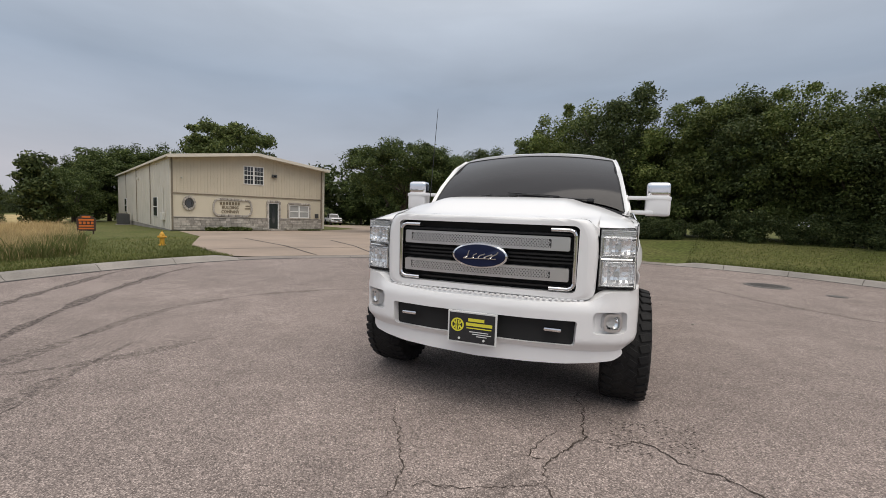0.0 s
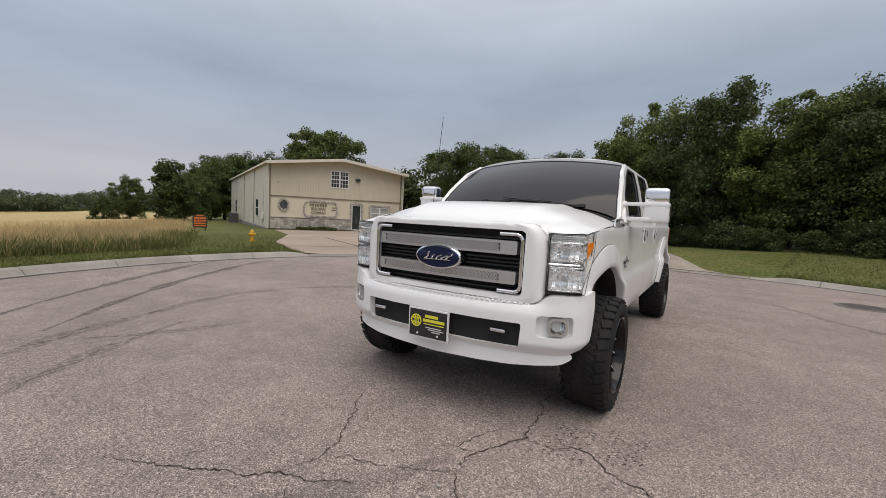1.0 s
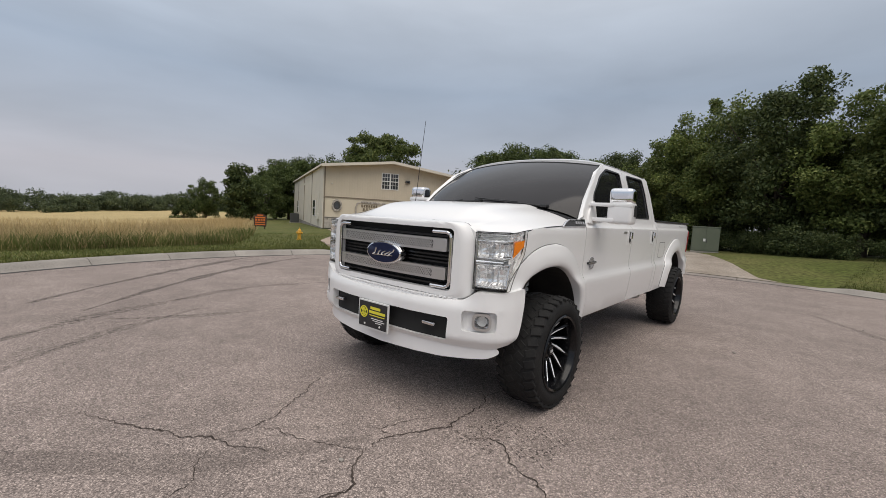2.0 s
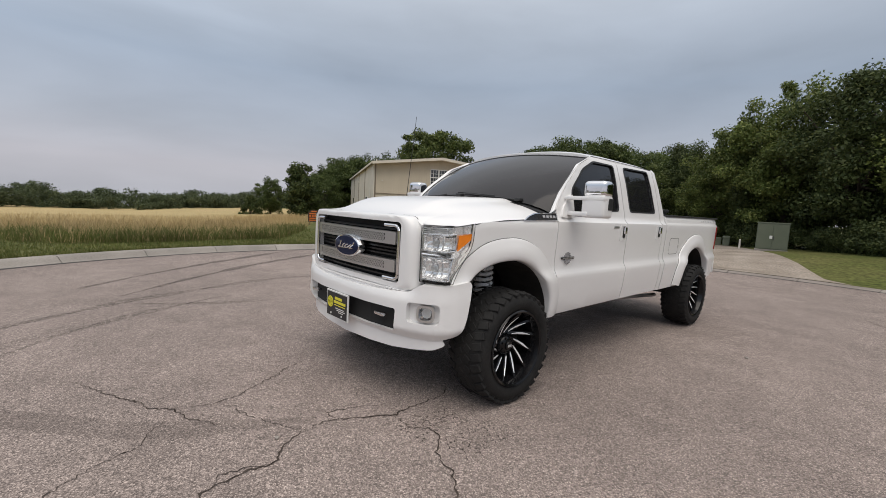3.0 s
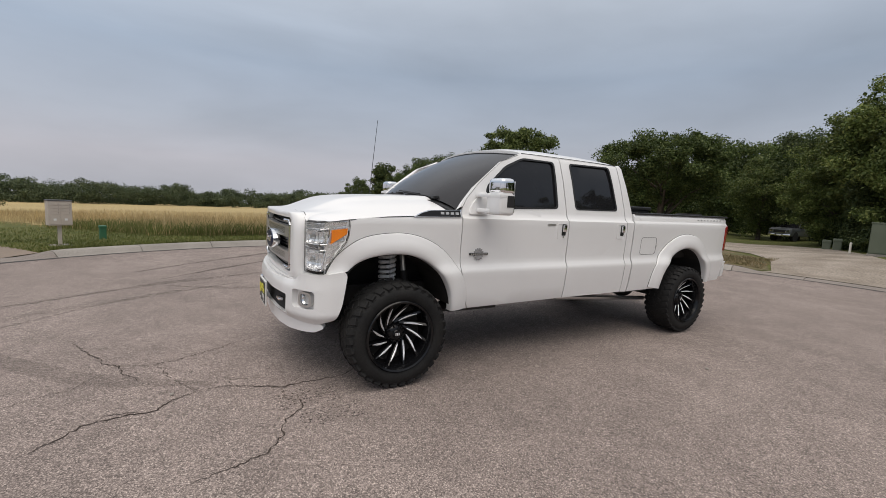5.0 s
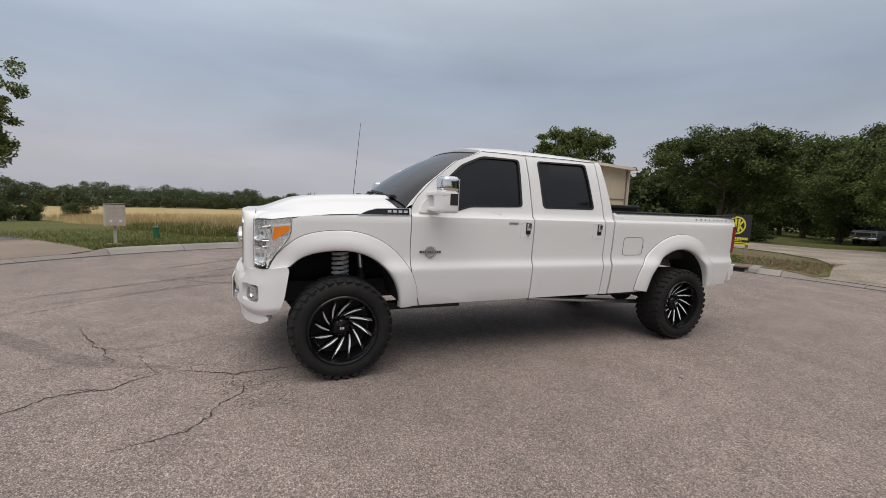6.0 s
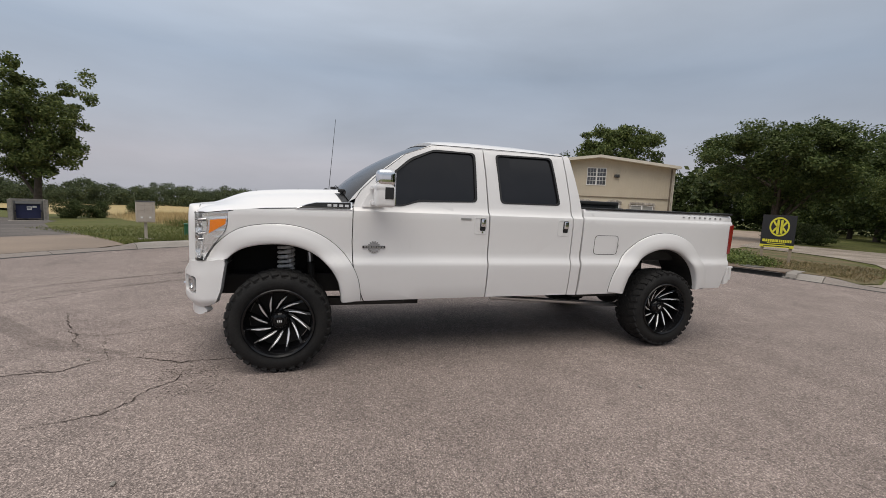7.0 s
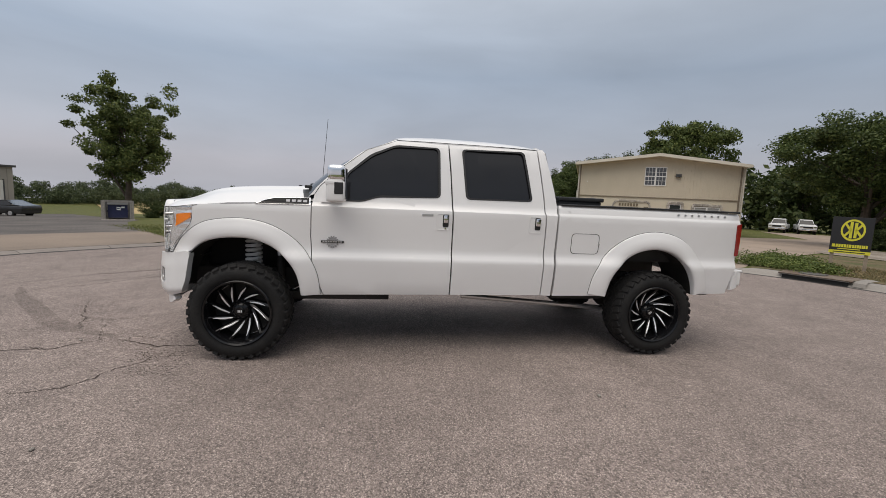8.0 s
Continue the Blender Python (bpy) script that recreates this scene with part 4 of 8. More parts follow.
        for row in range(nz):
            for i in range(int(0.985 / (st * 1.5))):
                xa = -0.525 + st * 1.5 * i + (st * 0.75 if row % 2 else 0)
                xb = xa + st * 1.5
                if xb > 0.462:
                    continue
                za, zm, zb = zc0 + st * row, zc0 + st * (row + 0.5), zc0 + st * (row + 1)
                xm = (xa + xb) / 2
                for (p, q) in (((xa, zm), (xm, zb)), ((xm, zb), (xb, zm)), ((xb, zm), (xm, za)), ((xm, za), (xa, zm))):
                    u = Vector((q[0] - p[0], q[1] - p[1])).normalized() * 0.0025
                    w = Vector((-u.y, u.x))
                    y0, y1 = nose_y(p[0]) + 0.004, nose_y(q[0]) + 0.004
                    vs = [bm.verts.new((p[0] + w.x, y0, p[1] + w.y)), bm.verts.new((p[0] - w.x, y0, p[1] - w.y)), bm.verts.new((q[0] - w.x, y1, q[1] - w.y)), bm.verts.new((q[0] + w.x, y1, q[1] + w.y))]
                    bm.faces.new(vs)
        part("mesh_insert", bm, SATIN, gb, "silver diamond mesh", kind="stuff")
    # oval badge
    def oval(rx, rz, y0, y1, material, name, parent, lab=""):
        b = bmesh.new()
        pts = [(rx * math.cos(2 * math.pi * i / 40), rz * math.sin(2 * math.pi * i / 40)) for i in range(40)]
        rows = []
        for f, y in ((1.0, y1), (1.0, y0 + 0.004), (0.97, y0), (0.0, y0 - 0.003)):
            rows.append([(px * f, y, 1.138 + pz * f) for px, pz in pts + pts[:1]])
        add_grid(b, rows)
        bmesh.ops.remove_doubles(b, verts=b.verts[:], dist=0.0005)
        return part(name, b, material, parent, lab, smooth=50)
    ob = oval(0.19, 0.086, -0.880, -0.825, CHROME, "oval_badge", grille, "oval badge, dark blue with a chrome rim")
    oval(0.178, 0.075, -0.885, -0.845, NAVYB, "badge_field", ob)
    bm = bmesh.new()
    # flowing strokes, no letters
    for k in range(5):
        p = [Vector((-0.105 + 0.045 * k + 0.05 * t + 0.012 * math.sin(5 * t + k), -0.8885, 1.118 + 0.042 * t * (1.25 if k in (0, 4) else 0.8))) for t in (0, 0.33, 0.66, 1.0)]
        for a, b in zip(p, p[1:]):
            add_tube(bm, a, b, 0.006, n=6)
    add_tube(bm, (-0.11, -0.8885, 1.116), (0.115, -0.8885, 1.122), 0.004, n=6)
    part("badge_script", bm, CHROME, ob, "chrome strokes")

    # bumper: painted steel with a step pad, openings, a valance below
    PLAN = [Vector(p) for p in ((0, -0.918), (0.35, -0.905), (0.60, -0.866), (0.76, -0.816), (0.88, -0.752), (0.958, -0.682), (0.998, -0.60), (1.008, -0.53), (1.014, -0.47), (1.016, -0.40))]
    RUN = [0.0]
    for p, q in zip(PLAN, PLAN[1:]):
        RUN.append(RUN[-1] + (q - p).length)

    def plan(u):
        """Place on the bumper's plan line at a run u from the middle, and the way inward."""
        a = min(abs(u), RUN[-1] - 1e-6)
        for k in range(len(RUN) - 1):
            if a <= RUN[k + 1]:
                t = (a - RUN[k]) / (RUN[k + 1] - RUN[k])
                p = PLAN[k].lerp(PLAN[k + 1], t)
                d0 = PLAN[k + 1] - PLAN[k - 1] if k else PLAN[1] - PLAN[0]
                d1 = PLAN[min(k + 2, len(PLAN) - 1)] - PLAN[k]
                d = d0.normalized().lerp(d1.normalized(), t).normalized()
                sg = 1 if u >= 0 else -1
                return Vector((sg * p.x, p.y)), Vector((-sg * d.y, d.x))

    def bump_y(x):
        return plan(x)[0].y

    def bump_sheet(outer, holes, back, depth, zs, xs, slope=True):
        b = bmesh.new()
        edges = []
        for loop in (outer, *holes):
            vs = [b.verts.new((x, 0, z)) for x, z in loop]
            edges += [b.edges.new((vs[i], vs[(i + 1) % len(vs)])) for i in range(len(vs))]
        bmesh.ops.triangle_fill(b, edges=edges, use_beauty=True)
        for z in zs:
            bmesh.ops.bisect_plane(b, geom=b.verts[:] + b.edges[:] + b.faces[:], plane_co=(0, 0, z), plane_no=(0, 0, 1))
        for x in xs:
            bmesh.ops.bisect_plane(b, geom=b.verts[:] + b.edges[:] + b.faces[:], plane_co=(x, 0, 0), plane_no=(1, 0, 0))
        if depth:
            es = [e for e in b.edges if e.is_boundary]
            r = bmesh.ops.extrude_edge_only(b, edges=es)
            for g in r["geom"]:
                if isinstance(g, bmesh.types.BMVert):
                    g.co.y = depth
        for v in b.verts:
            z = v.co.z
            tilt = ((0.045 - 0.038 * smoothstep(0.70, 0.85, abs(v.co.x))) * smoothstep(0.80, 0.93, z) ** 1.5 + 0.05 * smoothstep(0.64, 0.55, z)) if slope else 0
            p, n = plan(v.co.x)
            d = back + tilt + v.co.y
            v.co = (p.x + n.x * d, p.y + n.y * d, z)
        return b

    bxs = frange(-1.40, 1.41, 0.05)
    bzs = [0.575, 0.59, 0.61, 0.62, 0.64, 0.66, 0.70, 0.75, 0.80, 0.82, 0.84, 0.86, 0.88, 0.90, 0.92, 0.94]
    out = rounded([(-1.205, 0.70), (-1.155, 0.595), (-0.98, 0.565), (0.98, 0.565), (1.155, 0.595), (1.205, 0.70), (1.25, 0.925), (1.225, 0.957), (0.84, 0.950), (0.74, 0.885), (0.3, 0.866), (-0.3, 0.866), (-0.74, 0.885), (-0.84, 0.950), (-1.225, 0.957), (-1.25, 0.925)], 0.03)
    hole = rounded([(-0.64, 0.60), (0.64, 0.60), (0.65, 0.762), (-0.65, 0.762)], 0.02)
    fogh = [rounded([(s * 0.745, 0.685), (s * 0.985, 0.685), (s * 0.985, 0.825), (s * 0.745, 0.825)], 0.035) for s in (1, -1)]
    bumper = part("front_bumper", bump_sheet(out, [hole, *fogh], 0, 0.09, bzs, bxs), PAINT, truck, "white painted bumper with black opening", smooth=40)
    for s in (1, -1):
        # near-black filler, coloured as the shade behind the bumper's top edge
        bm = bmesh.new()
        add_box(bm, min(s * 0.60, s * 0.95), max(s * 0.60, s * 0.95), -0.68, -0.50, 0.895, 0.915, 0.01)
        part("bumper_top", bm, GAP, bumper)
    part("bumper_step", bump_sheet([(-0.69, 0.866), (0.69, 0.866), (0.69, 0.884), (-0.69, 0.884)], [], 0.03, 0.10, (), bxs), PAINT, bumper)
    bm = bmesh.new()
    for k in range(36):
        x = -0.66 + 1.32 * k / 35
        add_box(bm, x - 0.012, x + 0.012, bump_y(x) + 0.035, bump_y(x) + 0.10, 0.882, 0.891, 0.003)
    part("step_ribs", bm, PAINT, bumper)
    part("bumper_opening", bump_sheet(grow(hole, 0.01), [], 0.05, 0.02, (), bxs, False), GAP, bumper, "black opening")
    part("valance", bump_sheet(rounded([(-1.02, 0.566), (1.02, 0.566), (1.05, 0.53), (0.95, 0.497), (0.55, 0.468), (0.0, 0.452), (-0.55, 0.468), (-0.95, 0.497), (-1.05, 0.53)], 0.02), [], 0.055, 0.06, [0.45, 0.48, 0.50, 0.52, 0.55], bxs, False), PAINT, bumper, smooth=40)
    for s in (1, -1):
        # fog lamp in its recess
        rec = rounded([(s * 0.745, 0.685), (s * 0.985, 0.685), (s * 0.985, 0.825), (s * 0.745, 0.825)], 0.035)
        part("fog_recess", bump_sheet(grow(rec, 0.004), [], 0.045, 0, (), frange(-0.98, 0.99, 0.04), False), PAINT, bumper)
        xc = s * 0.885
        ou, inn = ([(xc - w, 0.755 - h), (xc + w, 0.755 - h), (xc + w, 0.755 + h), (xc - w, 0.755 + h)] for w, h in ((0.066, 0.058), (0.048, 0.042)))
        f = part("fog_bezel", bump_sheet(rounded(ou, 0.045, 6), [rounded(inn, 0.034, 6)], 0.004, 0.05, (), (xc,), False), SATIN, bumper, "round-cornered chrome fog lamp", smooth=40)
        pc, nc = plan(xc)
        bm = bmesh.new()
        c = Vector((pc.x + nc.x * 0.03, pc.y + nc.y * 0.03, 0.755))
        add_lathe(bm, [(0.0, 0.03), (0.02, 0.028), (0.04, 0.01), (0.056, 0.0)], 20, Matrix.Translation(c) @ Vector((nc.x, nc.y, 0)).to_track_quat("Z", "Y").to_matrix().to_4x4())
        part("fog_reflector", bm, CHROME, f, smooth=60)
        part("fog_lens", bump_sheet(rounded(inn, 0.022), [], 0.010, 0.006, (), (xc,), False), LENS, f, "clear lens")
        # tow hook
        xh = s * 0.50
        bm = box(xh - 0.055, xh + 0.055, bump_y(0.5) - 0.012, bump_y(0.5) + 0.03, 0.688, 0.712, 0.01)
        part("tow_hook", bm, CHROME, bumper, "bright tow hook", smooth=50)
    # front plate: black with a bright frame, an emblem and bars of lettering
    px0, px1, pz0, pz1, py = -0.185, 0.155, 0.548, 0.765, -0.938
    pl = part("front_plate", box(px0, px1, py, py + 0.012, pz0, pz1, 0.004), PRINT, truck, "black plate with yellow emblem and pale frame")
    part("plate_face", box(px0 + 0.012, px1 - 0.012, py - 0.003, py + 0.004, pz0 + 0.012, pz1 - 0.012, 0.002), BOARD, pl)
    bm = bmesh.new()
    add_lathe(bm, [(0.036, 0), (0.036, 0.003), (0.045, 0.003), (0.045, 0)], 28, Matrix.Translation((-0.115, py - 0.003, 0.672)) @ Euler((radians(90), 0, 0)).to_matrix().to_4x4())
    for dx, dz, h, a in ((-0.007, 0, 0.033, 0), (0.009, 0, 0.031, 0), (-0.018, 0.012, 0.018, -38), (-0.018, -0.012, 0.018, 38), (0.020, 0.011, 0.016, 38), (0.020, -0.011, 0.016, -38)):
        add_box(bm, -0.005, 0.005, -0.002, 0.002, -h, h, m=Matrix.Translation((-0.115 + dx, py - 0.005, 0.672 + dz)) @ Euler((0, radians(a), 0)).to_matrix().to_4x4())
    part("emblem", bm, YELLOW, pl)
    for x0, x1, z0, z1, mm in ((-0.040, 0.070, 0.702, 0.722, YELLOW), (-0.055, 0.125, 0.672, 0.692, YELLOW), (-0.05, 0.12, 0.654, 0.660, YELLOW), (-0.03, 0.10, 0.630, 0.635, PRINT), (-0.01, 0.12, 0.616, 0.621, PRINT), (0.02, 0.09, 0.602, 0.607, PRINT)):
        part("lettering_bar", box(x0, x1, py - 0.006, py - 0.002, z0, z1), mm, pl)
    for x in (-0.10, 0.07):
        part("plate_bolt", tube((x, py - 0.008, 0.582), (x, py, 0.582), 0.008, n=8), PRINT, pl)

    LAMPSIL = mat("lamp_silver", (0.92, 0.92, 0.93), 0.22, metal=0.75)
    # headlamps: chrome bucket, two reflectors, amber marker, clear cover
    for s in (1, -1):
        def lamp_pt(u, z, off=0.0):
            """u runs from the inner edge (0) round to the side (1)."""
            a = min(u / 0.62, 1.0)
            w = max(0.0, (u - 0.62) / 0.38)
            rear = lamp_edge(z) - 0.002
            x = 0.752 + 0.206 * a + 0.020 * w - off * w * 0.9
            y = -0.735 + 0.055 * a * a + (rear + 0.68) * w ** 1.15 + off * (1 - w) * 0.9
            return (s * x, y, z)

        us = [0, 0.1, 0.2, 0.3, 0.4, 0.5, 0.56, 0.62, 0.68, 0.75, 0.83, 0.92, 1.0]
        zz = [0.962, 0.98, 1.02, 1.06, 1.09, 1.12, 1.15, 1.18, 1.20, 1.225, 1.28, 1.32, 1.343]
        bm = bmesh.new()
        zb = [0.962 + 0.381 * k / 30 for k in range(31)]
        add_grid(bm, [[lamp_pt(u, z, 0.075 if u < 0.6 else 0.045 + 0.005 * math.sin(z * 130 + 9 * u)) for u in us] for z in zb])
        hl = part("headlamp", bm, LAMPSIL, truck, "chrome headlamp with amber marker and clear cover", smooth=40)
        bm = bmesh.new()
        add_grid(bm, [[lamp_pt(u, z, 0.0) for u in us] for z in zz])
        rim_in(bm, (0, 0.012, 0))
        lens = part("lamp_cover", bm, LENS, hl, "clear lens", smooth=40)
        lens.visible_shadow = False
        bm = bmesh.new()
        loop = [lamp_pt(u, 0.962) for u in us] + [lamp_pt(1.0, z) for z in zz[1:]] + [lamp_pt(u, 1.343) for u in us[::-1][1:]] + [lamp_pt(0, z) for z in zz[::-1][1:-1]]
        for i in range(len(loop)):
            add_tube(bm, loop[i], loop[(i + 1) % len(loop)], 0.0024, n=6)
        part("lamp_seal", bm, TRIM, hl)
        rg = random.Random(7)
        for z0, z1, deep in ((1.172, 1.296, 0.045), (0.985, 1.138, 0.050)):
            bm = bmesh.new()
            rows = []
            for j in range(10):
                b = 2 * j / 9 - 1
                row = []
                for i in range(13):
                    a = 2 * i / 12 - 1
                    bowl = max(0.0, (1 - a ** 4) * (1 - b ** 4))
                    wob = 0.004 * (1 if i % 2 else -1) + rg.uniform(-0.0015, 0.0015)
                    row.append(lamp_pt(0.36 + 0.32 * a, (z0 + z1) / 2 + (z1 - z0) / 2 * b, 0.014 + deep * bowl + wob * min(1, bowl * 3)))
                rows.append(row)
            add_grid(bm, rows)
            rf = part("reflector", bm, LAMPSIL, hl, "fluted bright reflector")
            c = Vector(lamp_pt(0.32, (z0 + z1) / 2, 0.05))
            part("bulb_cap", tube(c, c + Vector((0, -0.035, 0)), 0.019, 0.016, 14), SATIN, rf)
        # a near-black strip stands in for the shade between lamp and bumper
        bm = bmesh.new()
        add_grid(bm, [[lamp_pt(u, max(z, 0.962), 0.045)[:2] + (z,) for u in us[:-2]] for z in (0.905, 0.940, 0.970)])
        part("lamp_gap", bm, GAP, hl)
        part("lamp_divider", tube(lamp_pt(0.02, 1.152, 0.015), lamp_pt(0.58, 1.152, 0.015), 0.010, n=8), CHROME, hl)
        # bright bezels round both cups, reaching round the corner
        for z0, z1 in ((1.178, 1.29), (0.985, 1.135)):
            ring_u = [0.05, 0.2, 0.4, 0.55, 0.62, 0.68, 0.735]
            loop = [lamp_pt(u, z0, 0.010) for u in ring_u] + [lamp_pt(0.75, (z0 + z1) / 2, 0.010)] + [lamp_pt(u, z1, 0.010) for u in ring_u[::-1]]
            bm = bmesh.new()
            for a, b in zip(loop, loop[1:] + loop[:1]):
                add_tube(bm, a, b, 0.0055, n=8)
            part("lamp_bezel", bm, CHROME, hl, smooth=60)
            bm = bmesh.new()
            inner_loop = [lamp_pt(u, z0 + 0.012, 0.016) for u in ring_u[3:]] + [lamp_pt(0.735, (z0 + z1) / 2, 0.016)] + [lamp_pt(u, z1 - 0.012, 0.016) for u in ring_u[:2:-1]]
            for a, b in zip(inner_loop, inner_loop[1:]):
                add_tube(bm, a, b, 0.0025, n=6)
            part("cup_shadow_line", bm, TRIM, hl)
        for z in (1.305, 1.318, 1.331):
            part("lamp_rib", tube(lamp_pt(0.03, z, 0.02), lamp_pt(0.60, z, 0.02), 0.004, n=6), SATIN, hl)
        bm = bmesh.new()
        add_grid(bm, [[lamp_pt(u, z + max(0.0, 1.275 - z) * 0.6 * (u - 0.775) / 0.20, 0.012) for u in (0.775, 0.80, 0.85, 0.92, 0.975)] for z in (1.175, 1.19, 1.22, 1.26, 1.278)])
        part("amber_marker", bm, AMBER, hl, "amber side marker", smooth=40)


def build_cab():
    # windscreen
    def ws(u, v):
        """u across (-1 to 1), v from cowl to roof."""
        x = u * (0.918 - 0.125 * v)
        bow = (1 - u * u)
        low = abs(u) ** 5 * (1 - v) ** 2 if v >= 0 else abs(u) ** 5
        y = 0.565 + 0.48 * v + 0.27 * v * abs(v) - (0.105 - 0.04 * v) * bow
        z = 1.515 + 0.545 * v + 0.05 * bow * (0.75 + 0.4 * v) - 0.052 * v * v - 0.075 * low
        return (x, y, z)

    U = [(-1 + 2 * i / 24) for i in range(25)]
    V = [i / 10 for i in range(11)]
    bm = bmesh.new()
    add_grid(bm, [[ws(u, v) for u in U] for v in V])
    wsc = part("windscreen", bm, WSGLASS, truck, "dark tinted windscreen", smooth=60)
    bm = bmesh.new()
    loop = [ws(-1, v) for v in V] + [ws(u, 1) for u in U[1:]] + [ws(1, v) for v in V[::-1][1:]]
    for a, b in zip(loop, loop[1:]):
        add_tube(bm, a, b, 0.007, n=6)
    part("windscreen_seal", bm, TRIM, wsc)
    # pillars between windscreen and doors
    edge = [(0.612, 1.47), (0.655, 1.545), (0.80, 1.70), (1.06, 1.915), (1.33, 2.022)]
    vs = [-0.06, 0.06, 0.26, 0.62, 0.98]
    for s in (1, -1):
        bm = bmesh.new()
        rows = []
        for (y, z), v in zip(edge, vs):
            p = Vector((s * side_x(y, z), y - 0.005, z + 0.004))
            q = Vector(ws(s, v)) - Vector((s * 0.004, 0, 0))
            rows.append([p, p.lerp(q, 0.35) + Vector((s * 0.012, -0.008, 0.010)), p.lerp(q, 0.75) + Vector((s * 0.008, -0.008, 0.010)), q])
        add_grid(bm, rows)
        part("windscreen_pillar", bm, PAINT, truck, smooth=60)
        # fender top filler beside the bonnet up to the pillar
        bm = bmesh.new()
        add_grid(bm, [[(s * 0.955, 0.50, 1.402), (s * 0.90, 0.50, 1.418)], [(s * 0.957, 0.60, 1.41), (s * 0.88, 0.64, 1.45)], [(s * side_x(0.612, 1.47), 0.608, 1.472), (s * 0.845, 0.70, 1.50)]])
        part("cowl_corner", bm, PAINT, truck, smooth=60)
    # roof
    bm = bmesh.new()
    rows = []
    ys = [1.345, 1.37, 1.42, 1.55, 1.75, 2.0, 2.25, 2.5, 2.62, 2.70, 2.745, 2.76]
    for y in ys:
        row = []
        side_z = lerp_table(((1.3, 2.018), (1.45, 2.026), (2.55, 2.022), (2.70, 2.012), (2.76, 1.99)), y)
        crown = lerp_table(((1.34, 0.075), (1.42, 0.098), (1.75, 0.115), (2.3, 0.108), (2.6, 0.085), (2.76, 0.05)), y)
        for i in range(25):
            u = -1 + i / 12
            a = abs(u)
            x = u * side_x(y, side_z)
            z = side_z + crown * (1 - a ** 2.6) ** 0.75 if a < 1 else side_z
            yy = y - (0.055 * (1 - u * u) if y < 1.40 else 0)
            row.append((x, yy, z))
        rows.append(row)
    add_grid(bm, rows)
    rim_in(bm, (0, 0, -0.05))
    part("roof", bm, PAINT, truck, smooth=40)
    # drip seams along the roof
    for s in (1, -1):
        bm = bmesh.new()
        pts = [(s * (side_x(y, z) - 0.004), y, z) for y, z in ((1.33, 2.026), (1.6, 2.028), (2.0, 2.026), (2.4, 2.022), (2.68, 2.014))]
        for a, b in zip(pts, pts[1:]):
            add_tube(bm, a, b, 0.005, n=6)
        part("roof_seam", bm, TRIM, truck)
    # roof marker lamp
    bm = box(-0.05, 0.05, 1.52, 1.60, 2.128, 2.147, 0.008)
    part("roof_marker", bm, TRIM, truck, "small dark roof lamp")
    # cab back with rear window
    bm = bmesh.new()
    add_grid(bm, [[(x * w, y, z) for x in (-1, -0.5, 0, 0.5, 1)] for y, z, w in ((2.86, 0.75, 0.95), (2.87, 1.40, 0.95), (2.84, 1.62, 0.92), (2.765, 1.99, 0.84), (2.74, 2.07, 0.62))])
    cb = part("cab_back", bm, PAINT, truck, smooth=40)
    bm = bmesh.new()
    add_grid(bm, [[(x * w, y, z) for x in (-1, 0, 1)] for y, z, w in ((2.872, 1.50, 0.68), (2.80, 1.90, 0.60))])
    part("rear_window", bm, GLASS, cb, "dark tinted rear window")
    # near-black box and sheet stand in for the cab's shaded inside and close it
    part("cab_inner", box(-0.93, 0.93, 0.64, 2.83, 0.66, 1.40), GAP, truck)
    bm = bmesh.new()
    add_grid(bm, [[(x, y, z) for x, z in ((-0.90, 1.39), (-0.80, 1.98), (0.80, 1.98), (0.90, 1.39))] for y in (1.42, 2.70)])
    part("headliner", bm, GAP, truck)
    # wipers
    for x0, x1 in ((-0.62, -0.06), (0.02, 0.62)):
        bm = bmesh.new()
        p = Vector(ws(x1 / 0.90, 0.03)) + Vector((0, -0.02, 0.004))
        q = Vector((x0, ws(x0 / 0.88, 0.05)[1] - 0.02, ws(x0 / 0.88, 0.05)[2] + 0.008))
        add_tube(bm, p, q, 0.007, 0.005, 8)
        add_box(bm, p.x - 0.03, p.x + 0.03, p.y - 0.03, p.y + 0.03, p.z - 0.015, p.z + 0.015, 0.008)
        w = part("wiper", bm, TRIM, truck)
        bm = bmesh.new()
        a = Vector((x0 - 0.14, ws((x0 - 0.14) / 0.83, 0.07)[1] - 0.016, ws((x0 - 0.14) / 0.83, 0.07)[2] + 0.012))
        b = Vector((x0 + 0.34, ws((x0 + 0.34) / 0.83, 0.04)[1] - 0.016, ws((x0 + 0.34) / 0.83, 0.04)[2] + 0.008))
        add_tube(bm, a, b, 0.006, n=6)
        part("wiper_blade", bm, TRIM, w)
    # whip aerial on the far fender
    ae = part("aerial", tube((-0.90, 0.42, 1.41), (-0.87, 0.50, 2.42), 0.004, 0.0025, 8), TRIM, truck, "thin black whip aerial")
    part("aerial_base", tube((-0.90, 0.42, 1.39), (-0.899, 0.422, 1.425), 0.016, 0.010, 10), TRIM, ae)
    # towing mirrors
    for s in (1, -1):
        m0 = part("mirror_mount", skin(bmesh.new(), rounded([(0.66, 1.405), (0.86, 1.405), (0.86, 1.62), (0.80, 1.60), (0.70, 1.50)], 0.02), [], side_x, s, [1.44, 1.5], [], 0.02, -0.018), PAINT, truck, smooth=40)
        for z0, z1 in ((1.565, 1.60), (1.425, 1.465)):
            part("mirror_arm", box(min(s * 0.94, s * 1.16), max(s * 0.94, s * 1.16), 0.735, 0.80, z0, z1, 0.014), PAINT, m0, smooth=40)
        x0, x1 = sorted((s * 1.095, s * 1.300))
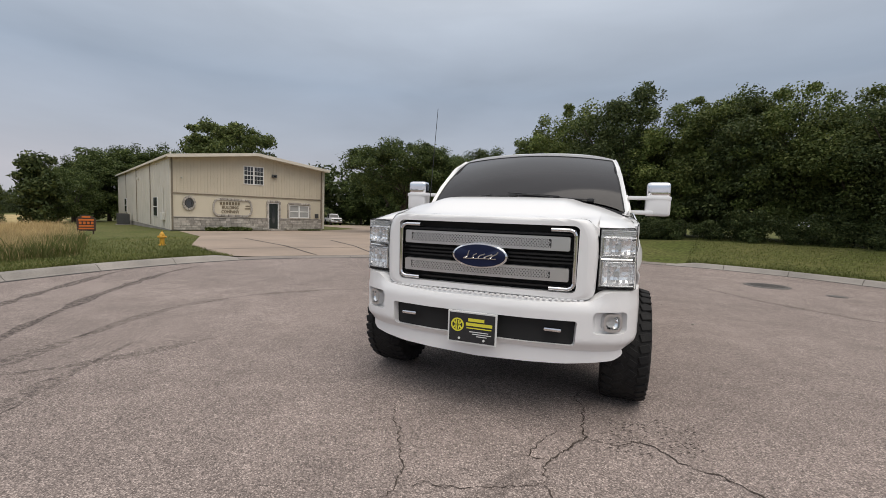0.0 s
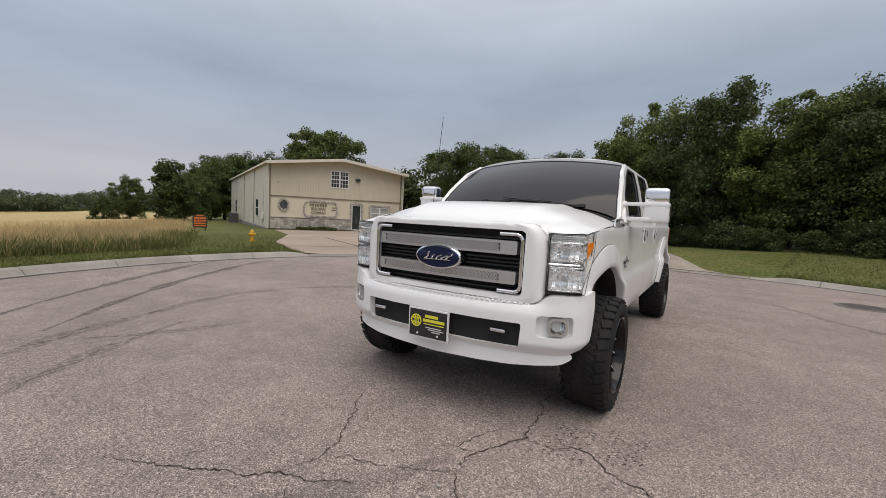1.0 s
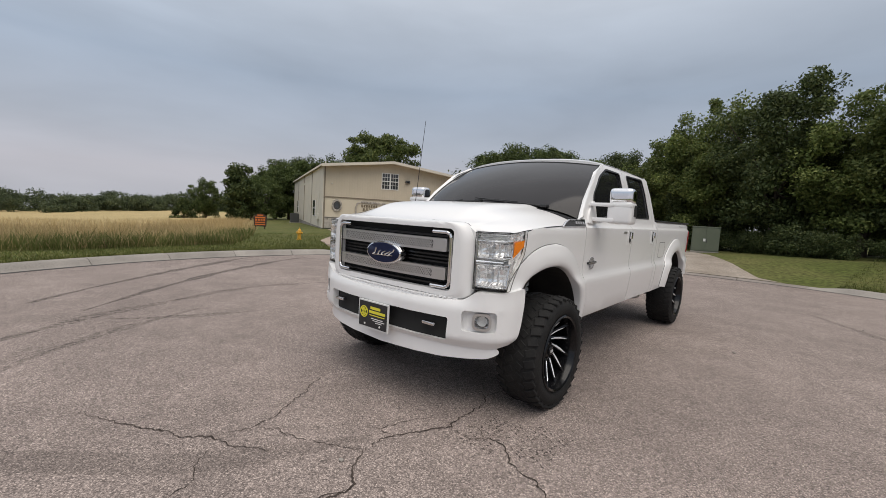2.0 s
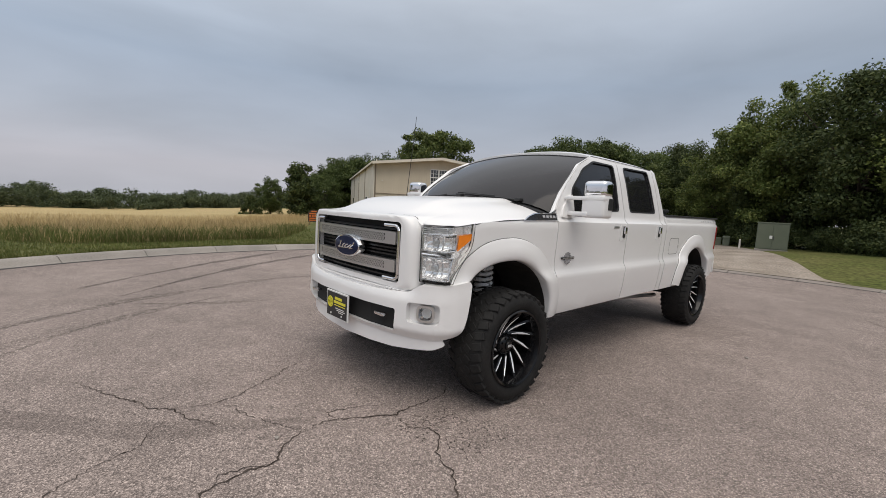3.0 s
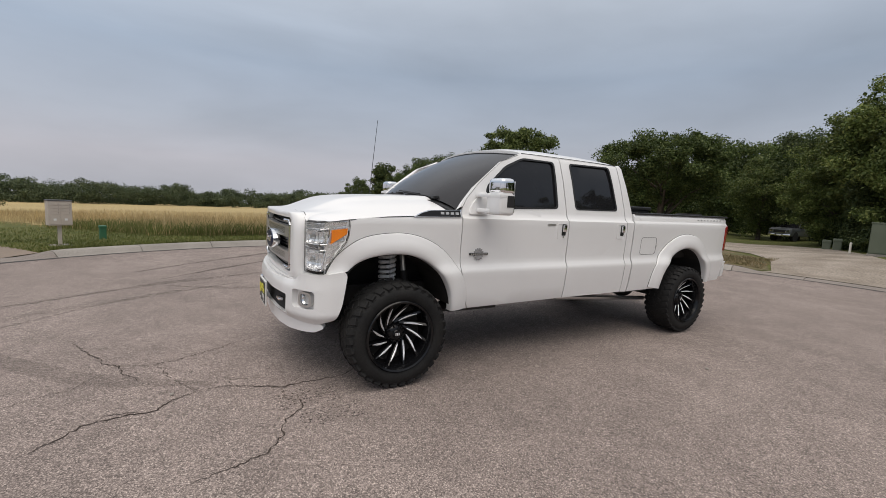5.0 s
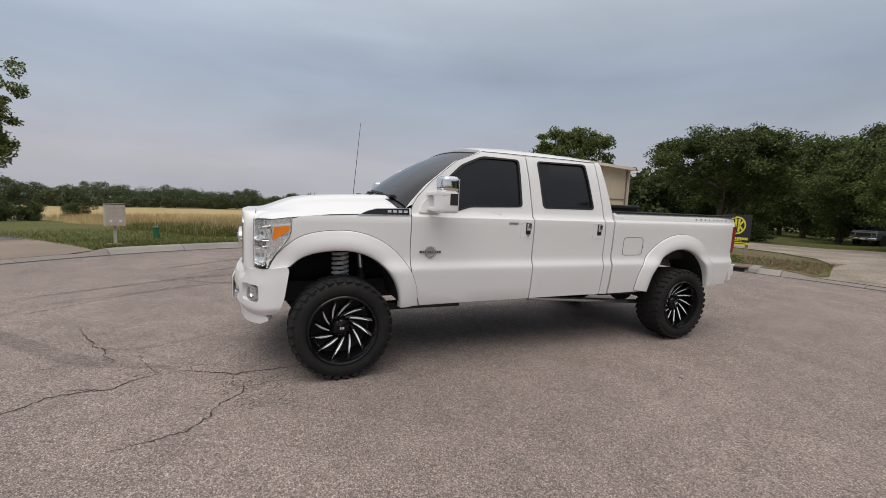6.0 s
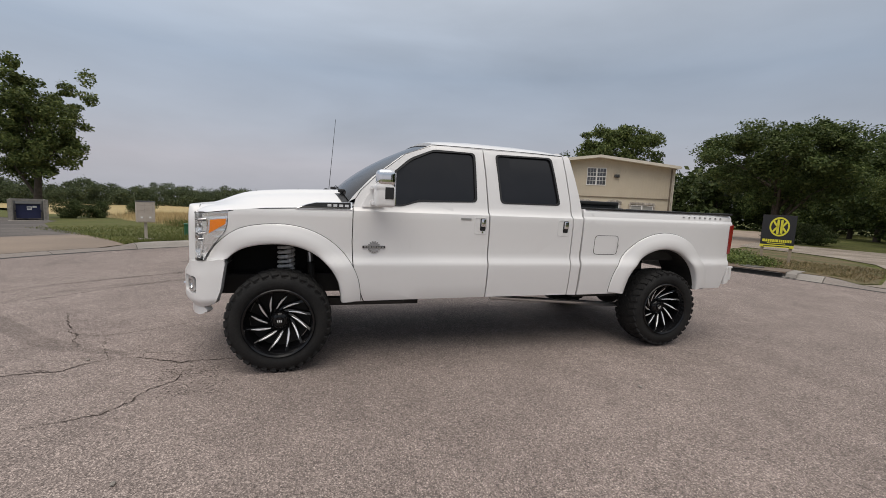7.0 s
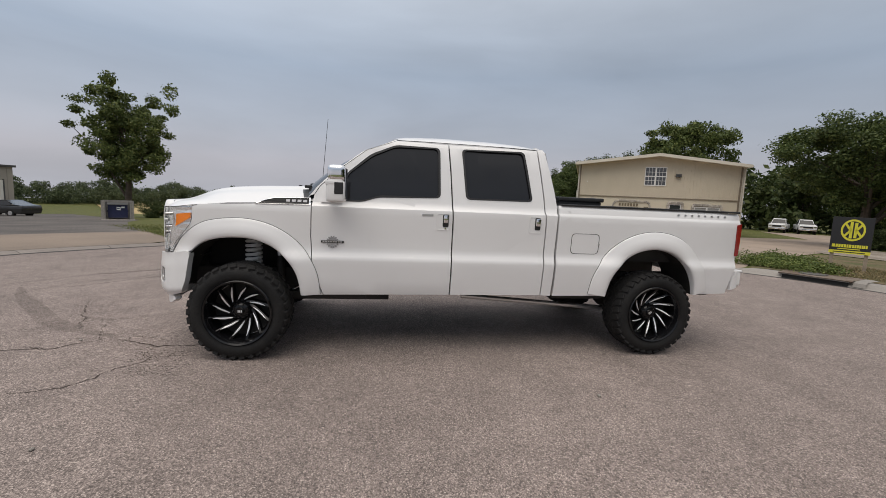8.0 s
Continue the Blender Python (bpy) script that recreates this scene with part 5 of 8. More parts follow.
        mir = part("mirror_head", box(x0, x1, 0.745, 0.90, 1.415, 1.60, 0.030, seg=3), PAINT, m0, smooth=50)
        cap = part("mirror_cap", box(x0 + 0.002, x1 - 0.002, 0.755, 0.90, 1.588, 1.735, 0.045, seg=4), CHROME, mir, "chrome upper cap", smooth=50)
        xo = s * 1.297
        part("mirror_lamp", box(xo - 0.006, xo + 0.008, 0.815, 0.885, 1.485, 1.585, 0.004), TRIM, mir, "smoked side lamp")
        part("mirror_glass", box(x0 + 0.015, x1 - 0.015, 0.897, 0.905, 1.44, 1.71, 0.003), CHROME, mir, "mirror glass")
        part("mirror_band", box(x0 - 0.003, x1 + 0.003, 0.742, 0.88, 1.560, 1.602, 0.014), PAINT, mir, smooth=50)


def build_bed():
    part("bed_floor", box(-0.80, 0.80, 2.92, 4.90, 0.92, 0.96), CHASSIS, truck)
    # black instead of paint, standing in for shade in the gap behind the cab
    part("bed_front", box(-0.93, 0.93, 2.93, 2.96, 0.66, 1.462), CHASSIS, truck)
    tg = part("tailgate", box(-0.80, 0.80, 4.90, 4.97, 0.80, 1.465, 0.012), PAINT, truck)
    part("tailgate_cap", box(-0.78, 0.78, 4.90, 4.965, 1.462, 1.482, 0.006), TRIM, tg)
    # rear bumper
    rb = part("rear_bumper", box(-0.95, 0.95, 4.945, 5.055, 0.70, 0.865, 0.03, seg=3), PAINT, truck, "white rear bumper", smooth=50)
    for s in (1, -1):
        part("bumper_pad", box(min(s * 0.70, s * 0.952), max(s * 0.70, s * 0.952), 4.955, 5.058, 0.850, 0.872, 0.008), PAINT, rb)
        part("bumper_corner", skin(bmesh.new(), [(4.90, 0.67), (5.00, 0.69), (5.045, 0.85), (4.965, 0.862), (4.905, 0.76)], [], lambda y, z: 0.985 - 1.6 * max(0, y - 4.93) ** 1.5, s, [0.75, 0.8], [4.95, 5.0, 5.05], 0.05), PAINT, rb, smooth=40)
    part("tow_bar", box(-0.06, 0.06, 4.80, 5.08, 0.56, 0.64, 0.006), CHASSIS, truck)
    bm = box(0.62, 0.86, 4.55, 4.75, 0.585, 0.63, 0.01)
    part("exhaust_tip", bm, CHASSIS, truck)


def build_under():
    for s in (1, -1):
        part("frame_rail", box(s * 0.43 - 0.045, s * 0.43 + 0.045, -0.80, 4.95, 0.58, 0.76, 0.01), CHASSIS, truck)
        # coil spring, shock and radius arm
        bm = bmesh.new()
        pts = []
        for i in range(129):
            a = 2 * math.pi * 8.5 * i / 128
            pts.append((s * 0.70 + 0.064 * math.cos(a), 0.03 + 0.064 * math.sin(a), 0.72 + 0.36 * i / 128))
        for a, b in zip(pts, pts[1:]):
            add_tube(bm, a, b, 0.0150, n=6, caps=False)
        part("coil_spring", bm, SPRING, truck, "pale coil spring", smooth=60)
        part("spring_cup", tube((s * 0.56, 0.10, 1.09), (s * 0.56, 0.10, 1.16), 0.10, 0.09, 16), CHASSIS, truck)
        sh = part("shock_absorber", tube((s * 0.62, 0.27, 0.52), (s * 0.58, 0.24, 0.86), 0.034, n=12), CHASSIS, truck)
        part("shock_boot", tube((s * 0.58, 0.24, 0.84), (s * 0.56, 0.22, 1.08), 0.026, n=10), SATIN, sh)
        part("radius_arm", box(s * 0.50 - 0.04, s * 0.50 + 0.04, 0.05, 1.30, 0.42, 0.50, 0.01, m=None), CHASSIS, truck)
        part("step_bracket", box(min(s * 0.70, s * 0.90), max(s * 0.70, s * 0.90), 0.55, 1.08, 0.52, 0.585, 0.015), CHASSIS, truck)
        part("traction_bar", tube((s * 0.72, 2.02, 0.515), (s * 0.60, 3.75, 0.36), 0.026, n=10), SATIN, truck, "pale ladder bar to the rear axle")
        part("bar_end", box(s * 0.72 - 0.04, s * 0.72 + 0.04, 1.97, 2.07, 0.54, 0.61, 0.008), CHASSIS, truck)
        part("leaf_spring", box(s * 0.56 - 0.035, s * 0.56 + 0.035, 3.30, 4.65, 0.60, 0.66, 0.01), CHASSIS, truck)
    for y in (0.0, 3.935):
        ax = part("axle", tube((-0.82, y, 0.436), (0.82, y, 0.436), 0.055, n=14), CHASSIS, truck)
        bm = bmesh.new()
        bmesh.ops.create_uvsphere(bm, u_segments=16, v_segments=10, radius=0.17, matrix=Matrix.Translation((0.12 if y else 0.30, y, 0.436)))
        part("differential", bm, CHASSIS, ax, smooth=60)
    part("drive_shaft", tube((0.1, 0.6, 0.60), (0.12, 3.8, 0.50), 0.045, n=12), CHASSIS, truck)
    part("fuel_tank", box(0.12, 0.78, 2.95, 3.55, 0.50, 0.82, 0.05), CHASSIS, truck)
    part("silencer", tube((-0.35, 1.9, 0.56), (-0.35, 2.7, 0.56), 0.10, n=14), CHASSIS, truck)
    part("gearbox", box(-0.2, 0.25, 0.7, 2.0, 0.50, 0.80, 0.05), CHASSIS, truck)
    part("engine_block", box(-0.40, 0.40, -0.55, 0.55, 0.72, 1.25, 0.05), GAP, truck)
    part("floor_pan", box(-0.90, 0.90, 0.62, 2.86, 0.62, 0.66), CHASSIS, truck)
    part("firewall", box(-0.88, 0.88, 0.56, 0.62, 0.62, 1.40), GAP, truck)
    part("radiator", box(-0.70, 0.70, -0.74, -0.68, 0.62, 1.32), GAP, truck)


def build_wheel():
    """One wheel round its own axle along x, the face towards +x; the hub's middle is the origin."""
    root = new("wheel")
    m = Euler((0, radians(90), 0)).to_matrix().to_4x4()
    R, w = 0.427, 0.162
    bm = bmesh.new()
    prof = [(0.285, -w + 0.03), (0.30, -w + 0.008), (0.34, -w - 0.004), (0.375, -w), (0.405, -w + 0.018), (R - 0.004, -w + 0.045), (R, -w + 0.075), (R + 0.002, 0), (R, w - 0.075), (R - 0.004, w - 0.045), (0.405, w - 0.018), (0.375, w), (0.34, w + 0.004), (0.30, w - 0.008), (0.285, w - 0.03)]
    add_lathe(bm, prof, 72, m)
    tyre = part("tyre", bm, RUBBER, root, "chunky black off-road tyre", smooth=40)
    # tread: shoulder blocks, wavy centre blocks and side biters, sharing one mesh
    bm = bmesh.new()
    n = 34
    for k in range(n):
        a = 2 * math.pi * k / n
        rot = Euler((a, 0, 0)).to_matrix().to_4x4()
        for sx in (1, -1):
            off = Euler((math.pi / n * (sx > 0), 0, 0)).to_matrix().to_4x4()
            tw = Euler((0, 0, radians(18 * sx))).to_matrix().to_4x4()
            add_box(bm, -0.036, 0.036, -0.028, 0.028, -0.02, 0.006, 0.004, m=rot @ off @ Matrix.Translation((sx * 0.118, 0, R - 0.002)) @ Euler((0, radians(14 * sx), 0)).to_matrix().to_4x4() @ tw, seg=1)
            tw = Euler((0, 0, radians(-32 * sx))).to_matrix().to_4x4()
            add_box(bm, -0.032, 0.032, -0.024, 0.024, -0.02, 0.006, 0.004, m=rot @ off @ Euler((math.pi / n * 0.9, 0, 0)).to_matrix().to_4x4() @ Matrix.Translation((sx * 0.040, 0, R)) @ tw, seg=1)
            add_box(bm, -0.008, 0.007, -0.020, 0.020, -0.052, 0.008, 0.003, m=rot @ off @ Matrix.Translation((sx * (w - 0.017), 0, R - 0.034)) @ Euler((0, radians(32 * sx), 0)).to_matrix().to_4x4(), seg=1)
    part("tread", bm, RUBBER, tyre, kind="stuff")
    # rim barrel and lip, deep dish
    bm = bmesh.new()
    add_lathe(bm, [(0.292, w - 0.022), (0.298, w - 0.004), (0.290, w + 0.004), (0.276, w - 0.004), (0.268, w - 0.03), (0.258, w - 0.06), (0.252, w - 0.16), (0.252, -w + 0.03), (0.29, -w + 0.02)], 64, m)
    rim = part("rim", bm, RIMBLK, root, "gloss black alloy rim with milled spokes", smooth=35)
    bm = bmesh.new()
    add_lathe(bm, [(0.0, 0.0), (0.25, 0.0)], 48, m @ Matrix.Translation((0, 0, w - 0.20)))
    part("brake_disc", bm, CHASSIS, rim)
    bm = bmesh.new()
    add_lathe(bm, [(0.0, w - 0.095), (0.045, w - 0.095), (0.055, w - 0.101), (0.070, w - 0.109), (0.084, w - 0.13), (0.086, w - 0.175)], 36, m)
    hub = part("hub", bm, RIMBLK, rim, smooth=35)
    bm = bmesh.new()
    add_lathe(bm, [(0.0, w - 0.079), (0.030, w - 0.079), (0.036, w - 0.085), (0.037, w - 0.101)], 28, m)
    cap = part("centre_cap", bm, RIMBLK, hub, "black centre cap with pale emblem", smooth=35)
    bm = bmesh.new()
    for dy in (-0.014, 0.0, 0.014):
        add_box(bm, w - 0.080, w - 0.076, dy - 0.004, dy + 0.004, -0.010, 0.010)
    part("cap_emblem", bm, MILLED, hub)
    for k in range(8):
        bm = bmesh.new()
        a = 2 * math.pi * (k + 0.5) / 8
        add_tube(bm, (w - 0.120, 0.062 * math.cos(a), 0.062 * math.sin(a)), (w - 0.095, 0.062 * math.cos(a), 0.062 * math.sin(a)), 0.009, 0.008, 6)
        part("wheel_nut", bm, RIMBLK, hub)
    # spokes: blades swept against the turn, each with a short milled facet near the hub
    n = 12
    X = Vector((1, 0, 0))
    p0 = Vector((0, 0.088 * math.cos(radians(36)), 0.088 * math.sin(radians(36))))
    p1 = Vector((0, 0.267 * math.cos(radians(-17)), 0.267 * math.sin(radians(-17))))
    d = (p1 - p0).normalized()
    tng = Vector((0, -d.z, d.y))
    rows, lit = [], []
    for i in range(13):
        k = i / 12
        p = p0.lerp(p1, k)
        h = 0.016 - 0.004 * k
        x = w - 0.135 + 0.090 * k ** 1.3
        rows.append([p - tng * h + X * (x - 0.07), p - tng * h + X * (x - 0.006), p - tng * h * 0.4 + X * x, p + tng * h + X * (x - 0.010), p + tng * h + X * (x - 0.07)])
        e = (k - 0.10) / 0.74
        if 0 <= e <= 1:
            wd = 0.0165 * min(1.0, 0.30 + 1.8 * e, 0.25 + 2.2 * (1 - e))
            lit.append([p - tng * h * 0.5 + X * (x - 0.001), p + tng * (wd * 0.45 - h * 0.5) + X * (x + 0.004), p + tng * (wd - h * 0.5) + X * (x + 0.002)])
    bm = bmesh.new()
    add_grid(bm, rows)
    spoke = part("spoke", bm, RIMBLK, rim, smooth=30)
    bm = bmesh.new()
    add_grid(bm, lit)
    edge = part("milled_edge", bm, MILLED, rim, "bright milled edge")
    for k in range(1, n):
        for o in (spoke, edge):
            c = new(o.name.split(".")[0], o.data)
            c.parent = rim
            c.matrix_basis = Euler((2 * math.pi * k / n, 0, 0)).to_matrix().to_4x4()
            if "label" in o:
                tagged(c, label=o["label"])
    return root


def build_wheels():
    w = build_wheel()
    w.parent = truck
    w.matrix_basis = pose(0.955, 0, 0.424) @ Matrix.Diagonal((1, 0.972, 0.972, 1))
    for x, y, turn in ((-0.955, 0, 180), (0.92, 3.935, 0), (-0.92, 3.935, 180)):
        c = copy_thing(w, pose(x, y, 0.424, 37, 0, turn) @ Matrix.Diagonal((1, 0.972, 0.972, 1)))
        c.parent = truck


build_sides()
build_front()
build_cab()
build_bed()
build_under()
build_wheels()


def build_toolbox():
    t = thing("toolbox", "low black toolbox across the pickup's bed", "toolbox")
    part("body", box(-0.78, 0.78, 2.97, 3.42, 0.962, 1.515, 0.01), BOARD, t)
    lid = part("lid", box(-0.80, 0.80, 2.955, 3.44, 1.515, 1.555, 0.012), BOARD, t)
    for x in (-0.55, 0.55):
        part("latch", box(x - 0.05, x + 0.05, 3.435, 3.45, 1.50, 1.54, 0.004), TRIM, lid)


build_toolbox()


def settle():
    """The glasshouse sits a little lower than the panels' base numbers, and the nose hangs down by a few centimetres."""
    for o in truck.children_recursive:
        if o.type != "MESH" or o.name.startswith(("tyre", "tread", "rim", "spoke", "milled", "hub", "wheel_nut", "brake", "centre", "cap_", "aerial")):
            continue
        low = o.name.startswith(("front_fender", "front_door", "rear_door", "cab_corner", "rocker", "bed_side", "fender_flare", "flare_seam"))
        for v in o.data.vertices:
            if v.co.z > 1.40:
                v.co.z = 1.40 + (v.co.z - 1.40) * 0.955
            v.co.z -= 0.038 * smoothstep(0.30, 0.74, -v.co.y)
            if o.name.startswith(("bonnet", "grille_surround", "nose_shoulder", "washer", "shut_line")):
                # the bonnet falls away in one curve towards the nose
                f = max(0.0, -v.co.y / 0.82)
                v.co.z -= (0.014 + 0.052 * f * f) * smoothstep(1.35, 1.44, v.co.z)
            # nose and tail are drawn in a little
            v.co.y += 0.060 * smoothstep(0.18, 0.62, -v.co.y) - 0.075 * smoothstep(4.05, 4.80, v.co.y)
            if low and v.co.z < 0.76:
                v.co.z -= 0.040 * smoothstep(-0.76, -0.62, -v.co.z)


settle()

# ---- the workshop: a tan metal building with a stone base ----
SIDING = mat("tan_metal_siding", (0.61, 0.54, 0.42), 0.55, var=(0.565, 0.50, 0.385), scale=0.7, fine=0.04, fine_scale=12)
SIDEW = mat("pale_metal_siding", (0.64, 0.60, 0.52), 0.55, var=(0.58, 0.545, 0.47), scale=0.7)
SMOOTH = mat("tan_smooth_panel", (0.66, 0.59, 0.455), 0.6, var=(0.61, 0.545, 0.42), scale=0.6)
FASCIA = mat("pale_fascia", (0.68, 0.63, 0.53), 0.5, var=(0.62, 0.57, 0.48), scale=1.0)
ROOFM = mat("tan_roof_sheet", (0.42, 0.38, 0.31), 0.5)
STONE = mat("veneer_stone", (0.46, 0.42, 0.37), 0.85, var=(0.34, 0.31, 0.27), scale=5, fine=0.15, fine_scale=40, bump=0.3, piece=0.28)
MORTAR = mat("mortar", (0.33, 0.31, 0.28), 0.9)
WHITE = mat("white_frame", (0.78, 0.77, 0.74), 0.5)
DOORM = mat("dark_green_door", (0.022, 0.030, 0.028), 0.35)
PANE = mat("window_pane", (0.05, 0.055, 0.06), 0.04, spec=1.0)
BLIND = mat("pane_over_white_blind", (0.42, 0.42, 0.40), 0.08, spec=0.5, coat=0.5, var=(0.36, 0.36, 0.35), scale=2.0)
DARKLINE = mat("brown_trim", (0.20, 0.165, 0.12), 0.6)
PIPE = mat("pale_pipe", (0.66, 0.64, 0.58), 0.5)
METER = mat("dark_metal_box", (0.06, 0.06, 0.06), 0.5)
LETTER = mat("dark_bronze_letter", (0.17, 0.135, 0.085), 0.5)

FRONT_A = Vector((-24.92, 15.5, 0))
FW = 15.474
BASE = -0.15
HEADING = 63.5
# local frame: x along the front, y towards the back, z up
shop = thing("workshop", "tan metal workshop with a stone-faced base and low gable roof", "building", m=pose(FRONT_A.x, FRONT_A.y, BASE, 0, 0, HEADING) @ Matrix.Diagonal((0.655, 1.55, 0.80, 1)))
EAVE, RIDGE, DEEP = 5.75, 6.5, 18.0


def frame_wall(w0, w1, z0, z1, holes, y0, y1):
    """A wall in the x, z plane with square holes, from y0 to y1; top follows the gable if z1 is None."""
    bm = bmesh.new()
    top = [(w1, EAVE), ((w0 + w1) / 2, RIDGE), (w0, EAVE)] if z1 is None else [(w1, z1), (w0, z1)]
    edges = []
    for loop in ([(w0, z0), (w1, z0)] + top, *[[(a, c), (b, c), (b, d), (a, d)] for a, b, c, d in holes]):
        vs = [bm.verts.new((x, y0, z)) for x, z in loop]
        edges += [bm.edges.new((vs[i], vs[(i + 1) % len(vs)])) for i in range(len(vs))]
    bmesh.ops.triangle_fill(bm, edges=edges, use_beauty=True)
    rim_in(bm, (0, y1 - y0, 0))
    return bm


def shop_window(parent, x, z, w, h, cols, rows, glass=None, proud=0.03, name="window"):
    win = part(name, box(x - w / 2, x + w / 2, 0.04, 0.10, z - h / 2, z + h / 2), WHITE, parent, "white-framed window with small panes")
    f = 0.07
    # sash frame as four bars
    bm = bmesh.new()
    for a, b, c, d in ((x - w / 2, x - w / 2 + f, z - h / 2, z + h / 2), (x + w / 2 - f, x + w / 2, z - h / 2, z + h / 2), (x - w / 2 + f, x + w / 2 - f, z - h / 2, z - h / 2 + f), (x - w / 2 + f, x + w / 2 - f, z + h / 2 - f, z + h / 2), (x - 0.075, x + 0.075, z - h / 2 + f, z + h / 2 - f)):
        add_box(bm, a, b, -proud, 0.05, c, d)
    part("frame", bm, WHITE, win)
    for i in range(2):
        xa = x - w / 2 + f if i == 0 else x + f / 2
        xb = x - f / 2 if i == 0 else x + w / 2 - f
        pn = part("pane", box(xa, xb, 0.0, 0.038, z - h / 2 + f, z + h / 2 - f), glass or PANE, win)
        bm = bmesh.new()
        for k in range(1, cols):
            xx = xa + (xb - xa) * k / cols
            add_box(bm, xx - 0.014, xx + 0.014, -0.012, 0.0, z - h / 2 + f, z + h / 2 - f)
        for k in range(1, rows):
            zz = z - h / 2 + f + (h - 2 * f) * k / rows
            t = 0.042 if k == rows // 2 else 0.014
            add_box(bm, xa, xb, -0.015, 0.0, zz - t, zz + t)
        part("glazing_bars", bm, WHITE, win)
    return win


def stone_ring(parent, pts, size, depth, name):
    """Rough stones set along a closed line on the front wall."""
    rg = random.Random(len(pts))
    for i in range(len(pts)):
        (x, z), (x2, z2) = pts[i], pts[(i + 1) % len(pts)]
        a = math.atan2(z2 - z, x2 - x)
        ln = math.hypot(x2 - x, z2 - z) * 0.93
        bm = bmesh.new()
        add_box(bm, -ln / 2, ln / 2, -depth, 0.0, -size / 2 * rg.uniform(0.85, 1.1), size / 2 * rg.uniform(0.85, 1.1), 0.018, m=Matrix.Translation(((x + x2) / 2, 0.0, (z + z2) / 2)) @ Euler((0, -a, 0)).to_matrix().to_4x4(), seg=1)
        part("stone", bm, STONE, parent)


def along(pts, step):
    """Points at even steps along a closed line."""
    out = []
    n = len(pts)
    for i in range(n):
        a, b = Vector(pts[i]), Vector(pts[(i + 1) % n])
        k = max(1, round((b - a).length / step))
        out += [tuple(a.lerp(b, j / k)) for j in range(k)]
    return out


def build_shop():
    u = lambda f: f * FW
    MID = 2.95
    holes_up = [(u(0.425), u(0.56), 3.95, 5.55)]
    # upper front: ribbed sheet
    bm = frame_wall(0, FW, MID, None, holes_up, 0.0, 0.15)
    up = part("front_wall", bm, SIDING, shop, "ribbed tan metal front")
    bm = bmesh.new()
    k = 0.15
    while k < FW - 0.1:
        top = EAVE + (RIDGE - EAVE) * (1 - abs(k - FW / 2) / (FW / 2)) - 0.05
        spans = [(MID + 0.05, top)]
        if holes_up[0][0] - 0.05 < k < holes_up[0][1] + 0.05:
            spans = [(MID + 0.05, holes_up[0][2] - 0.05), (holes_up[0][3] + 0.05, top)]
        for z0, z1 in spans:
            add_box(bm, k - 0.02, k + 0.02, -0.016, 0.002, z0, z1)
        k += 0.3
    part("wall_ribs", bm, SIDING, up, kind="stuff")
    # lower front: smooth panel
    DX0, DX1 = u(0.595), u(0.665)
    WX0, WX1 = u(0.745), u(0.895)
    low = part("front_panel", frame_wall(0, FW, 0, MID - 0.06, [(DX0, DX1, 0.0 + 0.01, 2.42), (WX0, WX1, 1.12, 2.30), (u(0.066), u(0.126), 1.72, 2.58)], 0.02, 0.15), SMOOTH, shop, "smooth tan lower front")
    part("mid_trim", box(0, FW, -0.03, 0.06, MID - 0.06, MID), DARKLINE, shop)
    # sides, back, roof
    for x0, x1, nm in ((-0.15, 0.0, "side_wall"), (FW, FW + 0.15, "side_wall")):
        sw = part(nm, box(x0, x1, 0.0, DEEP, 0, EAVE), SIDEW, shop, "pale ribbed metal side wall")
        xx = -0.165 if x0 < 0 else FW + 0.15
        bm = bmesh.new()
        y = 0.3
        while y < DEEP:
            add_box(bm, xx, xx + 0.015, y - 0.015, y + 0.015, 0.02, EAVE - 0.05)
            y += 0.6
        part("wall_ribs", bm, SIDEW, sw, kind="stuff")
        for y in (4.5, 9.0, 13.5):
            part("downpipe", box(xx - 0.05, xx + 0.04, y - 0.04, y + 0.04, 0.1, EAVE - 0.05, 0.015), DARKLINE, sw)
    part("foundation", box(-0.12, FW + 0.12, 0.03, DEEP - 0.02, -1.0, 0.015), CONC, shop, "concrete footing")
    part("back_wall", box(0, FW, DEEP - 0.15, DEEP, 0, EAVE), SIDING, shop)
    over = 0.45
    for sgn in (0, 1):
        bm = bmesh.new()
        xa, za = (-over, EAVE - 0.02) if sgn == 0 else (FW + over, EAVE - 0.02)
        xb, zb = FW / 2, RIDGE + 0.06
        add_grid(bm, [[(xa, y, za + 0.06), (xb, y, zb + 0.06)] for y in (-over, DEEP + 0.2)])
        rim_in(bm, (0, 0, -0.10))
        rf = part("roof", bm, ROOFM, shop, "low-pitched sheet roof")
        bm = bmesh.new()
        add_grid(bm, [[(xa, -over - 0.02, za - 0.16), (xb, -over - 0.02, zb - 0.16)], [(xa, -over - 0.02, za + 0.085), (xb, -over - 0.02, zb + 0.085)]])
        rim_in(bm, (0, 0.05, 0))
        part("fascia", bm, FASCIA, rf)
        bm = bmesh.new()
        add_grid(bm, [[(xa, -over, za - 0.13), (xb, -over, zb - 0.13)], [(xa, 0.0, za - 0.13), (xb, 0.0, zb - 0.13)]])
        part("soffit", bm, FASCIA, rf)
        part("gutter", box(min(xa, xa + (-0.1 if sgn == 0 else 0.1)), max(xa, xa + (-0.1 if sgn == 0 else 0.1)), -over, DEEP, za - 0.12, za + 0.06, 0.02), FASCIA, rf)
    part("vent_pipe", tube((0.4, 1.0, EAVE), (0.4, 1.0, EAVE + 0.55), 0.07, n=10), PIPE, shop)
    part("corner_trim", box(-0.02, 0.12, -0.035, 0.0, 0, EAVE), DARKLINE, shop)
